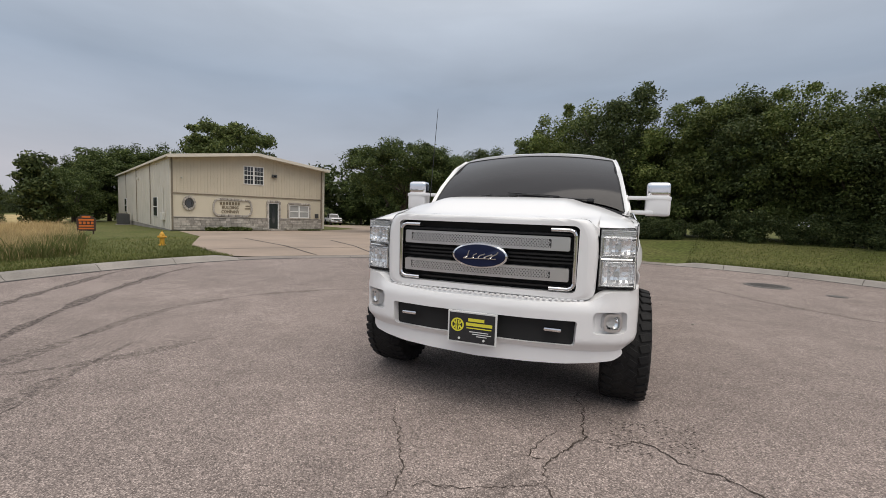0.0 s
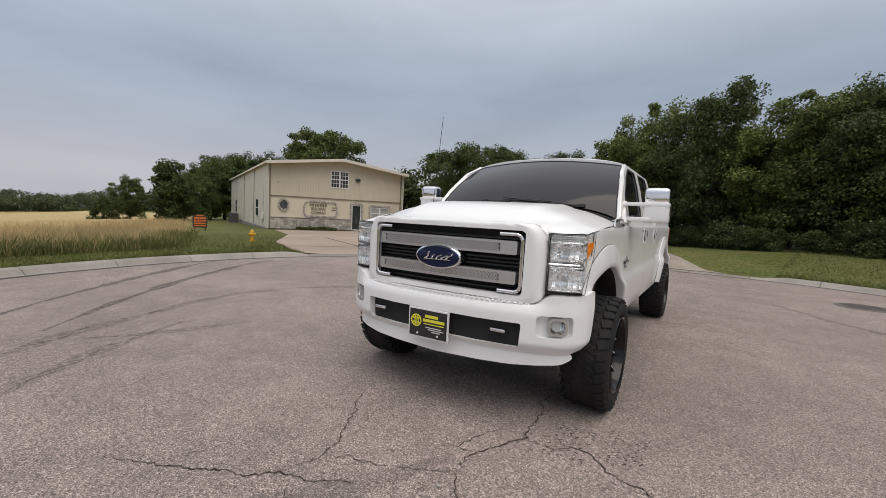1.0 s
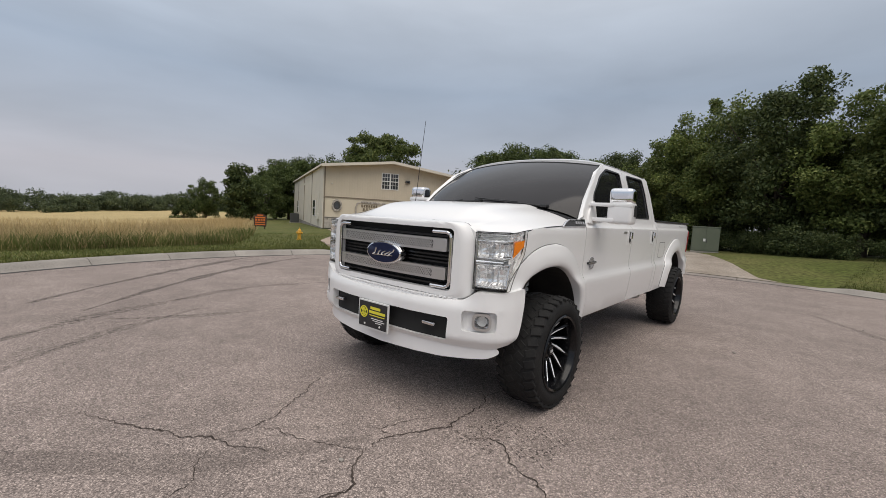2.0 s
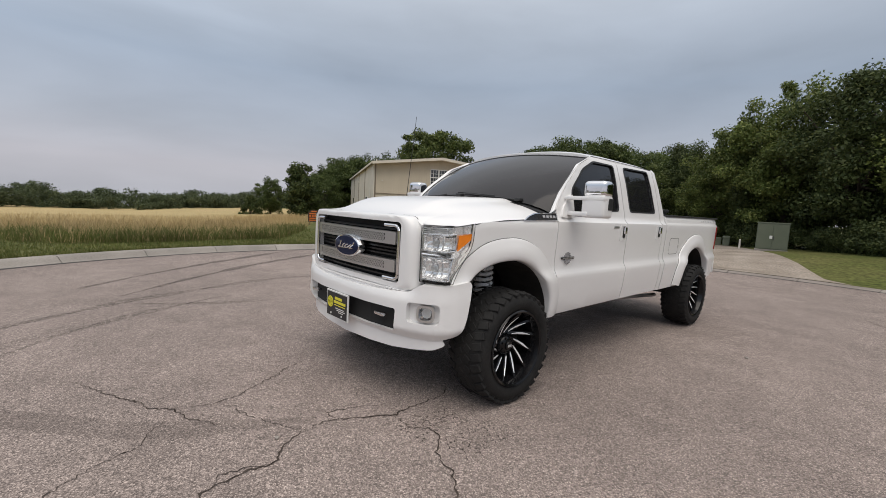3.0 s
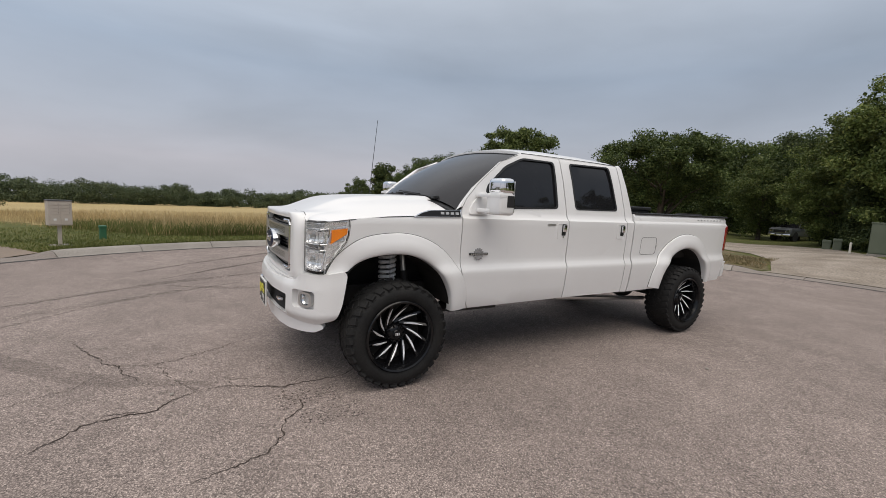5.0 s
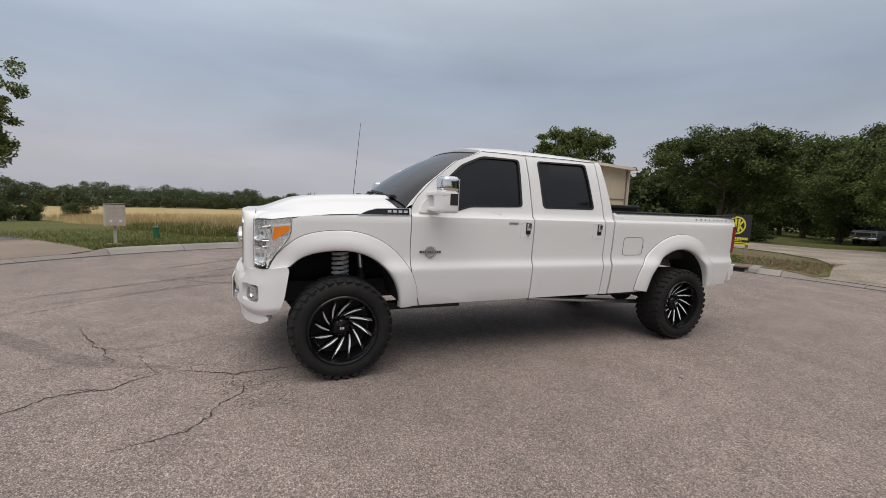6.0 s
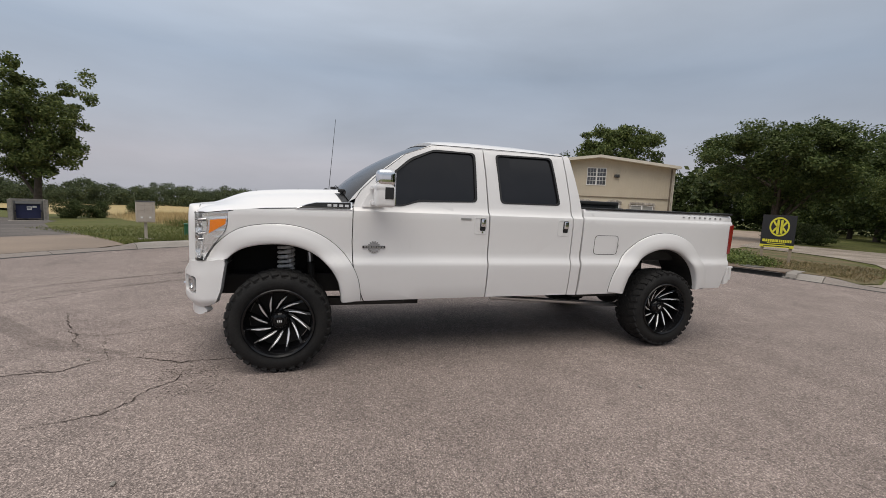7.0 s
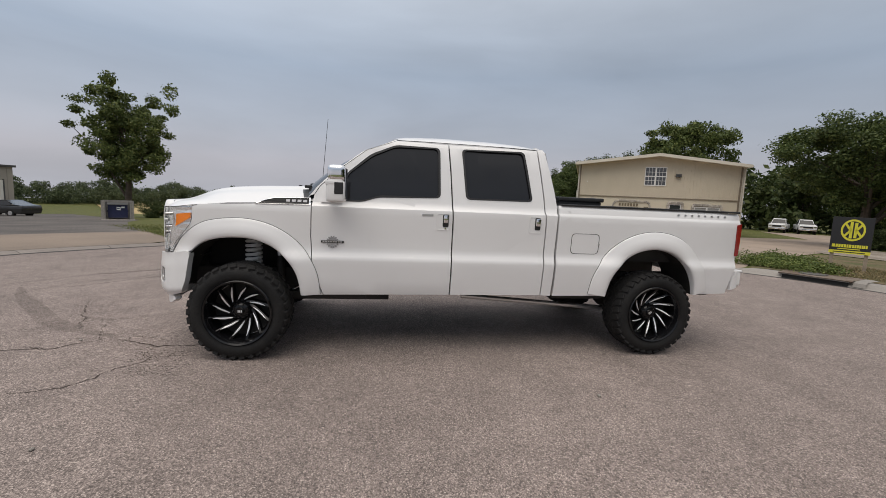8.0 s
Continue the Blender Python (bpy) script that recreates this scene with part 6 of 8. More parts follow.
    part("corner_trim", box(FW - 0.12, FW + 0.02, -0.035, 0.0, 0, EAVE), DARKLINE, shop)
    part("downpipe", box(FW + 0.16, FW + 0.28, -0.08, 0.02, 0.1, EAVE - 0.1, 0.02), FASCIA, shop)
    ax = part("annex", box(FW + 0.16, FW + 1.9, 2.6, 14.0, -0.5, 4.5), SIDING, shop, "lower tan wing set back from the front")
    part("annex_roof", box(FW + 0.14, FW + 2.15, 2.35, 14.2, 4.5, 4.62, 0.02), FASCIA, ax)
    part("annex_pipe", tube((FW + 0.7, 2.5, 0.0), (FW + 0.7, 2.5, 2.3), 0.07, n=8), PIPE, ax)
    part("annex_meter", box(FW + 1.45, FW + 1.9, 2.25, 2.6, 0.9, 1.7, 0.03), METER, ax, "dark meter box")
    # windows and door
    shop_window(shop, u(0.4925), 4.75, u(0.135), 1.6, 3, 4)
    shop_window(shop, u(0.82), 1.71, u(0.15), 1.18, 1, 2, BLIND)
    dr = part("door", box(DX0 + 0.05, DX1 - 0.05, 0.03, 0.08, 0.02, 2.36), DOORM, shop, "dark door with an oval glass")
    bm = bmesh.new()
    pts = [(0.18 * math.cos(2 * math.pi * i / 28), 0.72 * math.sin(2 * math.pi * i / 28)) for i in range(28)]
    extrude_poly(bm, pts, 0.02, Matrix.Translation(((DX0 + DX1) / 2, 0.03, 1.25)) @ Euler((radians(90), 0, 0)).to_matrix().to_4x4())
    part("oval_glass", bm, PANE, dr)
    part("door_knob", tube((DX0 + 0.13, 0.03, 1.0), (DX0 + 0.13, -0.03, 1.0), 0.03, n=10), SATIN, dr)
    part("door_frame", frame_wall(DX0 - 0.06, DX1 + 0.06, 0.0, 2.46, [(DX0 + 0.05, DX1 - 0.05, 0.01, 2.36)], -0.01, 0.06), WHITE, dr)
    part("doorstep", box(DX0 - 0.2, DX1 + 0.2, -0.5, 0.0, -0.05, 0.03, 0.01), CONC, shop)
    # octagon window
    cx, cz = u(0.096), 2.15
    ow = part("octagon_window", tube((cx, 0.10, cz), (cx, 0.02, cz), 0.40, n=8), PANE, shop, "dark octagonal window in a stone ring")
    stone_ring(ow, [(cx + 0.50 * math.cos(2 * math.pi * i / 14), cz + 0.50 * math.sin(2 * math.pi * i / 14)) for i in range(14)], 0.20, 0.06, "stone")
    bm = bmesh.new()
    add_lathe(bm, [(0.24, -0.02), (0.24, 0.03), (0.36, 0.03), (0.36, -0.02)], 8, Matrix.Translation((cx, 0.0, cz)) @ Euler((radians(90), 0, 0)).to_matrix().to_4x4())
    part("octagon_frame", bm, METER, ow)
    # sign: a long panel with round ends in a stone border, raised lettering
    sx0, sx1, sz0, sz1 = u(0.235), u(0.478), 1.18, 2.58
    pts = rounded([(sx0, sz0), (sx1, sz0), (sx1, sz1), (sx0, sz1)], 0.62, 8)
    sg = part("sign_panel", extrude_poly(bmesh.new(), pts, 0.03, Matrix.Translation((0, 0.02, 0)) @ Euler((radians(90), 0, 0)).to_matrix().to_4x4()), SMOOTH, shop, "tan sign panel with dark raised letters in a stone border")
    stone_ring(sg, along(pts[::3], 0.34), 0.19, 0.06, "stone")
    cxm = sx0 + (sx1 - sx0) * 0.43
    face = Euler((radians(90), 0, 0)).to_matrix().to_4x4()
    bmn = bmesh.new()
    for k in range(7):
        add_box(bmn, cxm - 0.98 + 0.285 * k, cxm - 0.98 + 0.285 * k + 0.18, -0.035, -0.005, 2.12, 2.36)
    part("name_bars", bmn, LETTER, sg)
    part("lettering", text_bm("BUILDING", 0.36, 0.012, Matrix.Translation((cxm, -0.022, 1.78)) @ face), LETTER, sg)
    part("lettering", text_bm("COMPANY", 0.36, 0.012, Matrix.Translation((cxm, -0.022, 1.42)) @ face), LETTER, sg)
    for z, w in ((2.02, 0.42), (1.80, 0.55)):
        part("number_bar", box(sx1 - 0.42 - w / 2, sx1 - 0.42 + w / 2, -0.03, -0.008, z, z + 0.08), LETTER, sg)
    # wall lamps and camera
    wl_ = part("wall_lamp", box(u(0.615), u(0.648), -0.14, 0.0, 4.72, 4.98, 0.02), METER, shop, "dark wall lamp")
    part("lamp_glass", box(u(0.624), u(0.639), -0.145, -0.13, 4.78, 4.86), GLASS, wl_)
    part("camera_dome", tube((u(0.055), 0, 4.15), (u(0.055), -0.12, 4.12), 0.07, 0.05, 10), PIPE, shop)
    part("mailbox", box(u(0.945), u(0.965), -0.16, 0.0, 1.15, 1.55, 0.02), METER, shop)
    # side wall: windows, door, meters, cooling unit
    for y in (2.6, 13.2):
        f = part("side_window", box(-0.22, -0.15, y, y + 1.0, 0.9, 2.6), WHITE, shop, "white side window")
        for k in range(2):
            part("pane", box(-0.235, -0.22, y + 0.07, y + 0.93, 0.97 + 0.84 * k, 1.73 + 0.84 * k), PANE, f)
    part("side_lamp", box(-0.36, -0.16, 8.1, 8.35, 4.5, 4.75, 0.03), PIPE, shop)
    part("conduit", tube((-0.25, 1.25, 0.2), (-0.25, 1.25, 3.4), 0.04, n=8), PIPE, shop)
    part("meter_box", box(-0.42, -0.16, 1.0, 1.5, 0.7, 1.3, 0.03), PIPE, shop)
    # stone base: courses of separate stones before a mortar bed
    for a, b in ((0.12, DX0 - 0.18), (DX1 + 0.18, FW - 0.14)):
        bed = part("stone_base", box(a, b, -0.035, 0.018, 0, 1.0), MORTAR, shop, "rough stone veneer in courses")
        part("stone_cap", box(a, b, -0.10, 0.0, 1.0, 1.06, 0.01), STONE, bed)
        rg = random.Random(7)
        z = 0.01
        while z < 0.96:
            h = min(rg.choice((0.13, 0.17, 0.21)), 0.985 - z)
            if h < 0.06:
                break
            x = a
            while x < b - 0.05:
                w = min(rg.uniform(0.28, 0.72), b - x)
                bm = bmesh.new()
                add_box(bm, x + 0.008, x + w - 0.008, -0.06 - rg.uniform(0, 0.03), -0.03, z + 0.007, z + h - 0.007)
                part("stone", bm, STONE, bed)
                x += w
            z += h
    for x0, x1, z0, z1 in ((DX0 - 0.14, DX1 + 0.14, 0.0, 2.56), (WX0 - 0.13, WX1 + 0.13, 1.0, 2.44)):
        pts = along([(x0, z0), (x0, z1), (x1, z1), (x1, z0)], 0.3)
        stone_ring(low, [p for p in pts], 0.20, 0.07, "stone")


build_shop()


def cooling_unit():
    t = thing("cooling_unit", "dark grey outdoor cooling unit beside the workshop", "air conditioner", m=pose(*(shop.matrix_world @ Vector((-1.2, 11, 0))).xy, gz(*(shop.matrix_world @ Vector((-1.2, 11, 0))).xy), 0, 0, HEADING))
    part("case", box(-0.45, 0.45, -0.45, 0.45, 0.05, 1.0, 0.05), METER, t)
    part("pad", box(-0.55, 0.55, -0.55, 0.55, 0.0, 0.06), CONC, t)
    part("fan_grille", tube((0, 0, 1.0), (0, 0, 1.03), 0.36, n=20), GAP, t)


cooling_unit()

# ---- things round the circle ----
GALV = mat("tan_metal_box", (0.50, 0.44, 0.38), 0.5, var=(0.45, 0.40, 0.34), scale=4)
HYD = mat("yellow_hydrant_paint", (0.62, 0.34, 0.03), 0.5, var=(0.52, 0.27, 0.03), scale=6)
GREENBOX = mat("green_cabinet", (0.105, 0.125, 0.085), 0.55, var=(0.125, 0.14, 0.10), scale=2)
GREENPOST = mat("green_plastic", (0.03, 0.12, 0.06), 0.5)
WOODP = mat("weathered_wood", (0.33, 0.27, 0.20), 0.85, var=(0.26, 0.21, 0.16), scale=6, fine=0.15)
NAVY = mat("navy_skip", (0.018, 0.024, 0.075), 0.5, var=(0.024, 0.03, 0.085), scale=3)
FENCEM = mat("grey_boards", (0.30, 0.28, 0.25), 0.85, var=(0.22, 0.205, 0.185), scale=5, piece=0.15)
ORANGE = mat("orange_print", (0.62, 0.15, 0.02), 0.6)
IRON = mat("cast_iron", (0.09, 0.083, 0.078), 0.65, var=(0.13, 0.12, 0.11), scale=12, bump=0.3, bump_scale=40)


def face_to(x, y, tx, ty):
    """Degrees that turn a thing whose front looks towards -y so that it faces a place."""
    return math.degrees(math.atan2(ty - y, tx - x)) + 90


def mailbox_unit():
    x, y = -8.0, -3.95
    t = thing("mailbox_cluster", "tan metal cluster mailbox on a post beside the kerb", "mailbox", m=pose(x, y, gz(x, y) - 0.01, 0, 0, face_to(x, y, 0, -1) + 4) @ Matrix.Diagonal((0.52, 0.54, 0.65, 1)))
    part("footing", box(-0.32, 0.32, -0.28, 0.28, 0.0, 0.05, 0.01), CONC, t)
    part("post", box(-0.06, 0.06, -0.06, 0.06, 0.05, 0.72, 0.01), GALV, t)
    body = part("cabinet", box(-0.38, 0.38, -0.22, 0.22, 0.70, 1.50, 0.01), GALV, t)
    part("cap", box(-0.40, 0.40, -0.24, 0.24, 1.50, 1.53, 0.008), METER, body)
    for c in range(2):
        for r in range(4):
            z1 = 1.44 - 0.095 * r
            d = part("letter_door", box(-0.34 + 0.35 * c, -0.01 + 0.35 * c, -0.232, -0.215, z1 - 0.082, z1, 0.003), GALV, body)
            part("lock", tube((-0.06 + 0.35 * c, -0.24, z1 - 0.04), (-0.06 + 0.35 * c, -0.23, z1 - 0.04), 0.012, n=8), METER, d)
        part("parcel_door", box(-0.34 + 0.35 * c, -0.01 + 0.35 * c, -0.232, -0.215, 0.74, 1.05, 0.003), GALV, body)
        part("sticker", box(-0.22 + 0.35 * c, -0.13 + 0.35 * c, -0.236, -0.23, 0.86, 0.93), PRINT, body)


def hydrant():
    x, y = -13.4, 6.6
    t = thing("fire_hydrant", "yellow fire hydrant standing in the grass", "fire hydrant", m=pose(x, y, gz(x, y), 0, 0, 30) @ Matrix.Diagonal((0.64, 0.64, 0.64, 1)))
    bm = bmesh.new()
    add_lathe(bm, [(0.0, 0.0), (0.17, 0.0), (0.17, 0.05), (0.115, 0.06), (0.11, 0.40), (0.15, 0.42), (0.15, 0.46), (0.12, 0.48), (0.125, 0.56), (0.09, 0.66), (0.04, 0.71), (0.0, 0.715)], 24)
    b = part("barrel", bm, HYD, t, smooth=40)
    part("bonnet_nut", tube((0, 0, 0.70), (0, 0, 0.78), 0.03, 0.025, 6), HYD, t)
    for a, r in ((0, 0.055), (180, 0.055), (-90, 0.075)):
        c, s_ = math.cos(radians(a)), math.sin(radians(a))
        n = part("outlet", tube((0.08 * c, 0.08 * s_, 0.46), (0.20 * c, 0.20 * s_, 0.46), r, n=14), HYD, t)
        part("outlet_cap", tube((0.20 * c, 0.20 * s_, 0.46), (0.235 * c, 0.235 * s_, 0.46), r * 1.15, r * 0.6, 10), HYD, n)


def cabinet():
    t = thing("utility_cabinet", "green metal utility cabinet before the wood", "utility box", m=pose(-1.15, 20.3, gz(-1.15, 20.3), 0, 0, face_to(-1.15, 20.3, 3, 0)) @ Matrix.Diagonal((0.98, 0.9, 1.06, 1)))
    part("plinth", box(-0.58, 0.58, -0.38, 0.38, -0.25, 0.062, 0.01), CONC, t)
    b = part("case", box(-0.56, 0.56, -0.36, 0.36, 0.06, 1.10, 0.015), GREENBOX, t)
    part("lid", box(-0.58, 0.58, -0.38, 0.38, 1.10, 1.15, 0.012), GREENBOX, b)
    for s in (-1, 1):
        d = part("door", box(min(s * 0.01, s * 0.54), max(s * 0.01, s * 0.54), -0.376, -0.355, 0.10, 1.07, 0.004), GREENBOX, b)
        if s == 1:
            part("handle", box(0.03, 0.06, -0.40, -0.37, 0.45, 0.60, 0.005), METER, d)
    part("warning_plate", box(-0.10, 0.0, -0.384, -0.374, 0.50, 0.62), PRINT, b)


def marker_post():
    x, y = -2.5, 21.2
    t = thing("marker_post", "white plastic marker post beside the gravel track", "post", m=pose(x, y, gz(x, y)))
    part("shaft", tube((0, 0, 0), (0, 0, 0.42), 0.04, n=12), PIPE, t)
    part("cap", tube((0, 0, 0.42), (0, 0, 0.46), 0.045, 0.03, 12), PIPE, t)
    for x, y, h in ((-3.75, 23.9, 0.50), (-4.2, 24.1, 0.42)):
        t = thing("utility_pedestal", "grey-green utility pedestal beside the track", "utility box", "pedestals", m=pose(x, y, gz(x, y), 0, 0, 20))
        part("case", box(-0.15, 0.15, -0.15, 0.15, 0, h, 0.03), GREENBOX, t)
        part("hood", box(-0.165, 0.165, -0.165, 0.165, h - 0.12, h + 0.03, 0.04), GREENBOX, t)


def green_pedestal():
    x, y = -9.9, -3.5
    t = thing("cable_pedestal", "short green cable pedestal in the grass", "utility post", m=pose(x, y, gz(x, y), 0, 0, 20) @ Matrix.Diagonal((0.7, 0.7, 0.56, 1)))
    part("case", box(-0.10, 0.10, -0.10, 0.10, 0, 0.60, 0.03), GREENPOST, t)
    part("cap", box(-0.115, 0.115, -0.115, 0.115, 0.54, 0.66, 0.035), GREENPOST, t)


def sign_board():
    mid = Vector((-4.45, 13.2))
    t = thing("yard_sign", "black board sign with a yellow emblem on wooden posts", "sign", m=pose(mid.x, mid.y, gz(mid.x, mid.y), 0, 0, face_to(mid.x, mid.y, 4.6, 0.8)) @ Matrix.Diagonal((0.82, 1, 0.98, 1)))
    for s in (-1, 1):
        part("post", box(s * 0.40 - 0.045, s * 0.40 + 0.045, 0.0, 0.09, -0.02, 1.2, 0.004), WOODP, t)
    bd = part("board", box(-0.48, 0.48, -0.03, 0.0, 0.46, 1.42, 0.004), BOARD, t)
    part("yellow_strip", box(-0.48, 0.48, -0.034, -0.028, 0.46, 0.54), YELLOW, bd)
    zc = 1.08
    m = Matrix.Translation((0.02, -0.034, zc)) @ Euler((radians(90), 0, 0)).to_matrix().to_4x4()
    bm = bmesh.new()
    add_lathe(bm, [(0.235, -0.004), (0.235, 0.004), (0.285, 0.004), (0.285, -0.004)], 40, m)
    part("emblem_ring", bm, YELLOW, bd)
    bm = bmesh.new()
    for dx, dz, w, h, an in ((-0.045, 0.0, 0.034, 0.215, 0), (0.06, 0.0, 0.034, 0.20, 0), (-0.115, 0.075, 0.028, 0.115, -38), (-0.115, -0.075, 0.028, 0.115, 38), (0.13, 0.07, 0.028, 0.105, 38), (0.13, -0.07, 0.028, 0.105, -38)):
        add_box(bm, -w, w, -0.004, 0.004, -h, h, m=Matrix.Translation((0.02 + dx, -0.036, zc + dz)) @ Euler((0, radians(an), 0)).to_matrix().to_4x4())
    part("emblem_strokes", bm, YELLOW, bd)
    x = -0.42
    for w in (0.10, 0.07, 0.075, 0.07, 0.07, 0.05, 0.09, 0.06, 0.06, 0.06, 0.06, 0.04, 0.06, 0.06):
        part("lettering_bar", box(x, x + w * 0.72, -0.036, -0.029, 0.62, 0.70), YELLOW, bd)
        x += w * 0.90
    part("small_print", box(-0.28, 0.24, -0.036, -0.029, 0.572, 0.592), YELLOW, bd)
    part("small_print", box(-0.38, 0.36, -0.037, -0.033, 0.488, 0.508), BOARD, bd)


def storm_inlet():
    t = thing("storm_inlet", "dark kerb inlet of a storm drain under a worn concrete lid", "drain")
    LID = mat("rusty_concrete", (0.20, 0.165, 0.135), 0.9, var=(0.125, 0.085, 0.06), scale=3.0, fine=0.2, fine_scale=30, bump=0.2)

    def strip(name, a0, a1, prof, material, label=""):
        bm = bmesh.new()
        add_grid(bm, [[(*at_pol(a0 + (a1 - a0) * k / 8, ring(a0 + (a1 - a0) * k / 8) + d), z) for d, z in prof] for k in range(9)])
        return part(name, bm, material, t, label)
    strip("opening", 112.4, 119.2, ((0.03, 0.006), (0.07, 0.010), (0.075, 0.095), (0.09, 0.125)), GAP, "black mouth")
    strip("lid", 112.0, 119.6, ((0.06, 0.098), (0.045, 0.126), (0.08, 0.134), (0.80, 0.142), (0.85, 0.06)), LID)
    strip("iron_edge", 112.3, 119.3, ((0.038, 0.094), (0.034, 0.106), (0.045, 0.110)), IRON, "rusty iron edge")
    strip("apron", 110.8, 112.0, ((0.06, 0.02), (0.10, 0.10), (0.20, 0.130), (0.80, 0.138), (0.85, 0.06)), CONC)
    x, y = at_pol(116.5, ring(116.5) + 0.46)
    part("access_cover", tube((x, y, 0.13), (x, y, 0.152), 0.27, n=24), IRON, t)


def manhole():
    x, y = 4.2, 8.0
    t = thing("manhole_cover", "round cast-iron manhole cover set in the asphalt", "manhole cover", m=pose(x, y, 0))
    bm = bmesh.new()
    add_lathe(bm, [(0.0, 0.010), (0.36, 0.010), (0.36, 0.004), (0.375, 0.004), (0.375, 0.012), (0.43, 0.012), (0.44, 0.0)], 40)
    c = part("cover", bm, IRON, t, smooth=30)
    bm = bmesh.new()
    for k in range(-4, 5):
        w = math.sqrt(0.33 ** 2 - (k * 0.07) ** 2)
        add_box(bm, -w, w, k * 0.07 - 0.012, k * 0.07 + 0.012, 0.010, 0.015)
    part("ribs", bm, IRON, c)
    x, y = 5.1, 7.1
    t = thing("valve_cover", "small round valve cover set in the asphalt", "valve cover", m=pose(x, y, 0))
    part("cover", tube((0, 0, -0.01), (0, 0, 0.010), 0.13, n=20), IRON, t)
    part("rim", tube((0, 0, -0.01), (0, 0, 0.006), 0.17, n=20), IRON, t)


def lawn_sign():
    """A dark board with an arched top and orange panels, on short posts."""
    x, y = -24.3, 10.4
    t = thing("lawn_sign", "dark arched board with orange-red panels on the lawn", "sign", m=pose(x, y, gz(x, y), 0, 0, face_to(x, y, 1, -3)) @ Matrix.Diagonal((0.66, 0.8, 0.74, 1)))
    DK = mat("dark_stained_board", (0.045, 0.026, 0.018), 0.7, var=(0.07, 0.04, 0.025), scale=5)
    for e in (-1, 1):
        part("post", box(e * 0.42 - 0.05, e * 0.42 + 0.05, 0.0, 0.1, -0.05, 0.7, 0.005), DK, t)
    pts = [(-0.56, 0.25), (0.56, 0.25), (0.60, 1.0)] + [(0.60 * math.cos(q), 1.0 + 0.36 * math.sin(q)) for q in [0.3, 0.6, 0.9, 1.2, 1.57, 1.94, 2.24, 2.54, 2.84]] + [(-0.60, 1.0)]
    bd = part("board", extrude_poly(bmesh.new(), pts, 0.08, Euler((radians(90), 0, 0)).to_matrix().to_4x4()), DK, t)
    for z, w, h in ((1.22, 0.26, 0.05), (1.02, 0.46, 0.06), (0.60, 0.44, 0.05), (0.42, 0.46, 0.05)):
        part("orange_panel", box(-w, w, -0.10, -0.078, z - h, z + h, 0.01), ORANGE, bd)
    for xx in (-0.36, -0.12, 0.12, 0.36):
        part("orange_panel", box(xx - 0.08, xx + 0.08, -0.10, -0.078, 0.72, 0.90, 0.02), ORANGE, bd)


def skip_bay():
    x, y = -26.7, -16.2
    rot = face_to(x, y, 4.5, 1.0)
    z = gz(x, y)
    t = thing("bin_enclosure", "grey board enclosure with an open front", "enclosure", m=pose(x, y, z, 0, 0, rot) @ Matrix.Diagonal((0.52, 0.7, 0.68, 1)))
    part("slab", box(-1.7, 1.7, -1.5, 1.6, 0.02, 0.08), CONC, t)
    for s in (-1, 1):
        part("side_fence", box(s * 1.45 - 0.04, s * 1.45 + 0.04, -0.95, 1.3, 0.08, 1.85), FENCEM, t)
        for k in range(4):
            part("board", box(s * 1.45 - 0.22 + 0.11 * k, s * 1.45 - 0.12 + 0.11 * k, -1.0, -0.955, 0.08, 1.88), FENCEM, t)
        g = part("gate_post", tube((s * 1.18, -1.0, 0.08), (s * 1.18, -1.0, 1.75), 0.035, n=8), METER, t)
        part("gate_bar", tube((s * 1.08, -1.0, 0.08), (s * 1.08, -1.0, 1.75), 0.025, n=8), METER, g)
    part("back_fence", box(-1.5, 1.5, 1.3, 1.36, 0.08, 1.85), FENCEM, t)
    d = thing("skip", "navy blue refuse skip with a white label", "dumpster", m=pose(x, y, z + 0.076, 0, 0, rot) @ Matrix.Diagonal((0.52, 0.7, 0.68, 1)))
    bm = bmesh.new()
    rows = [[(-1.0, -0.6, 0.1), (1.0, -0.6, 0.1), (1.0, 0.8, 0.1), (-1.0, 0.8, 0.1)], [(-1.02, -0.75, 1.35), (1.02, -0.75, 1.35), (1.02, 0.85, 1.5), (-1.02, 0.85, 1.5)]]
    vs = [[bm.verts.new(p) for p in r] for r in rows]
    for i in range(4):
        j = (i + 1) % 4
        bm.faces.new((vs[0][i], vs[0][j], vs[1][j], vs[1][i]))
    bm.faces.new(vs[0])
    bm.faces.new(vs[1])
    part("tub", bm, NAVY, d)
    part("lid", box(-1.05, 1.05, -0.8, 0.9, 1.40, 1.46, 0.02, m=Euler((radians(4), 0, 0)).to_matrix().to_4x4()), METER, d)
    part("label", box(-0.12, 0.28, -0.755, -0.70, 0.85, 1.15), PRINT, d)
    part("label_bar", box(-0.08, 0.20, -0.765, -0.75, 0.97, 1.06), NAVY, d)
    part("label", box(0.34, 0.70, -0.755, -0.70, 1.05, 1.20), PRINT, d)
    for s in (-1, 1):
        part("lift_pocket", box(min(s * 1.0, s * 1.12), max(s * 1.0, s * 1.12), -0.4, 0.5, 0.65, 0.82, 0.01), NAVY, d)


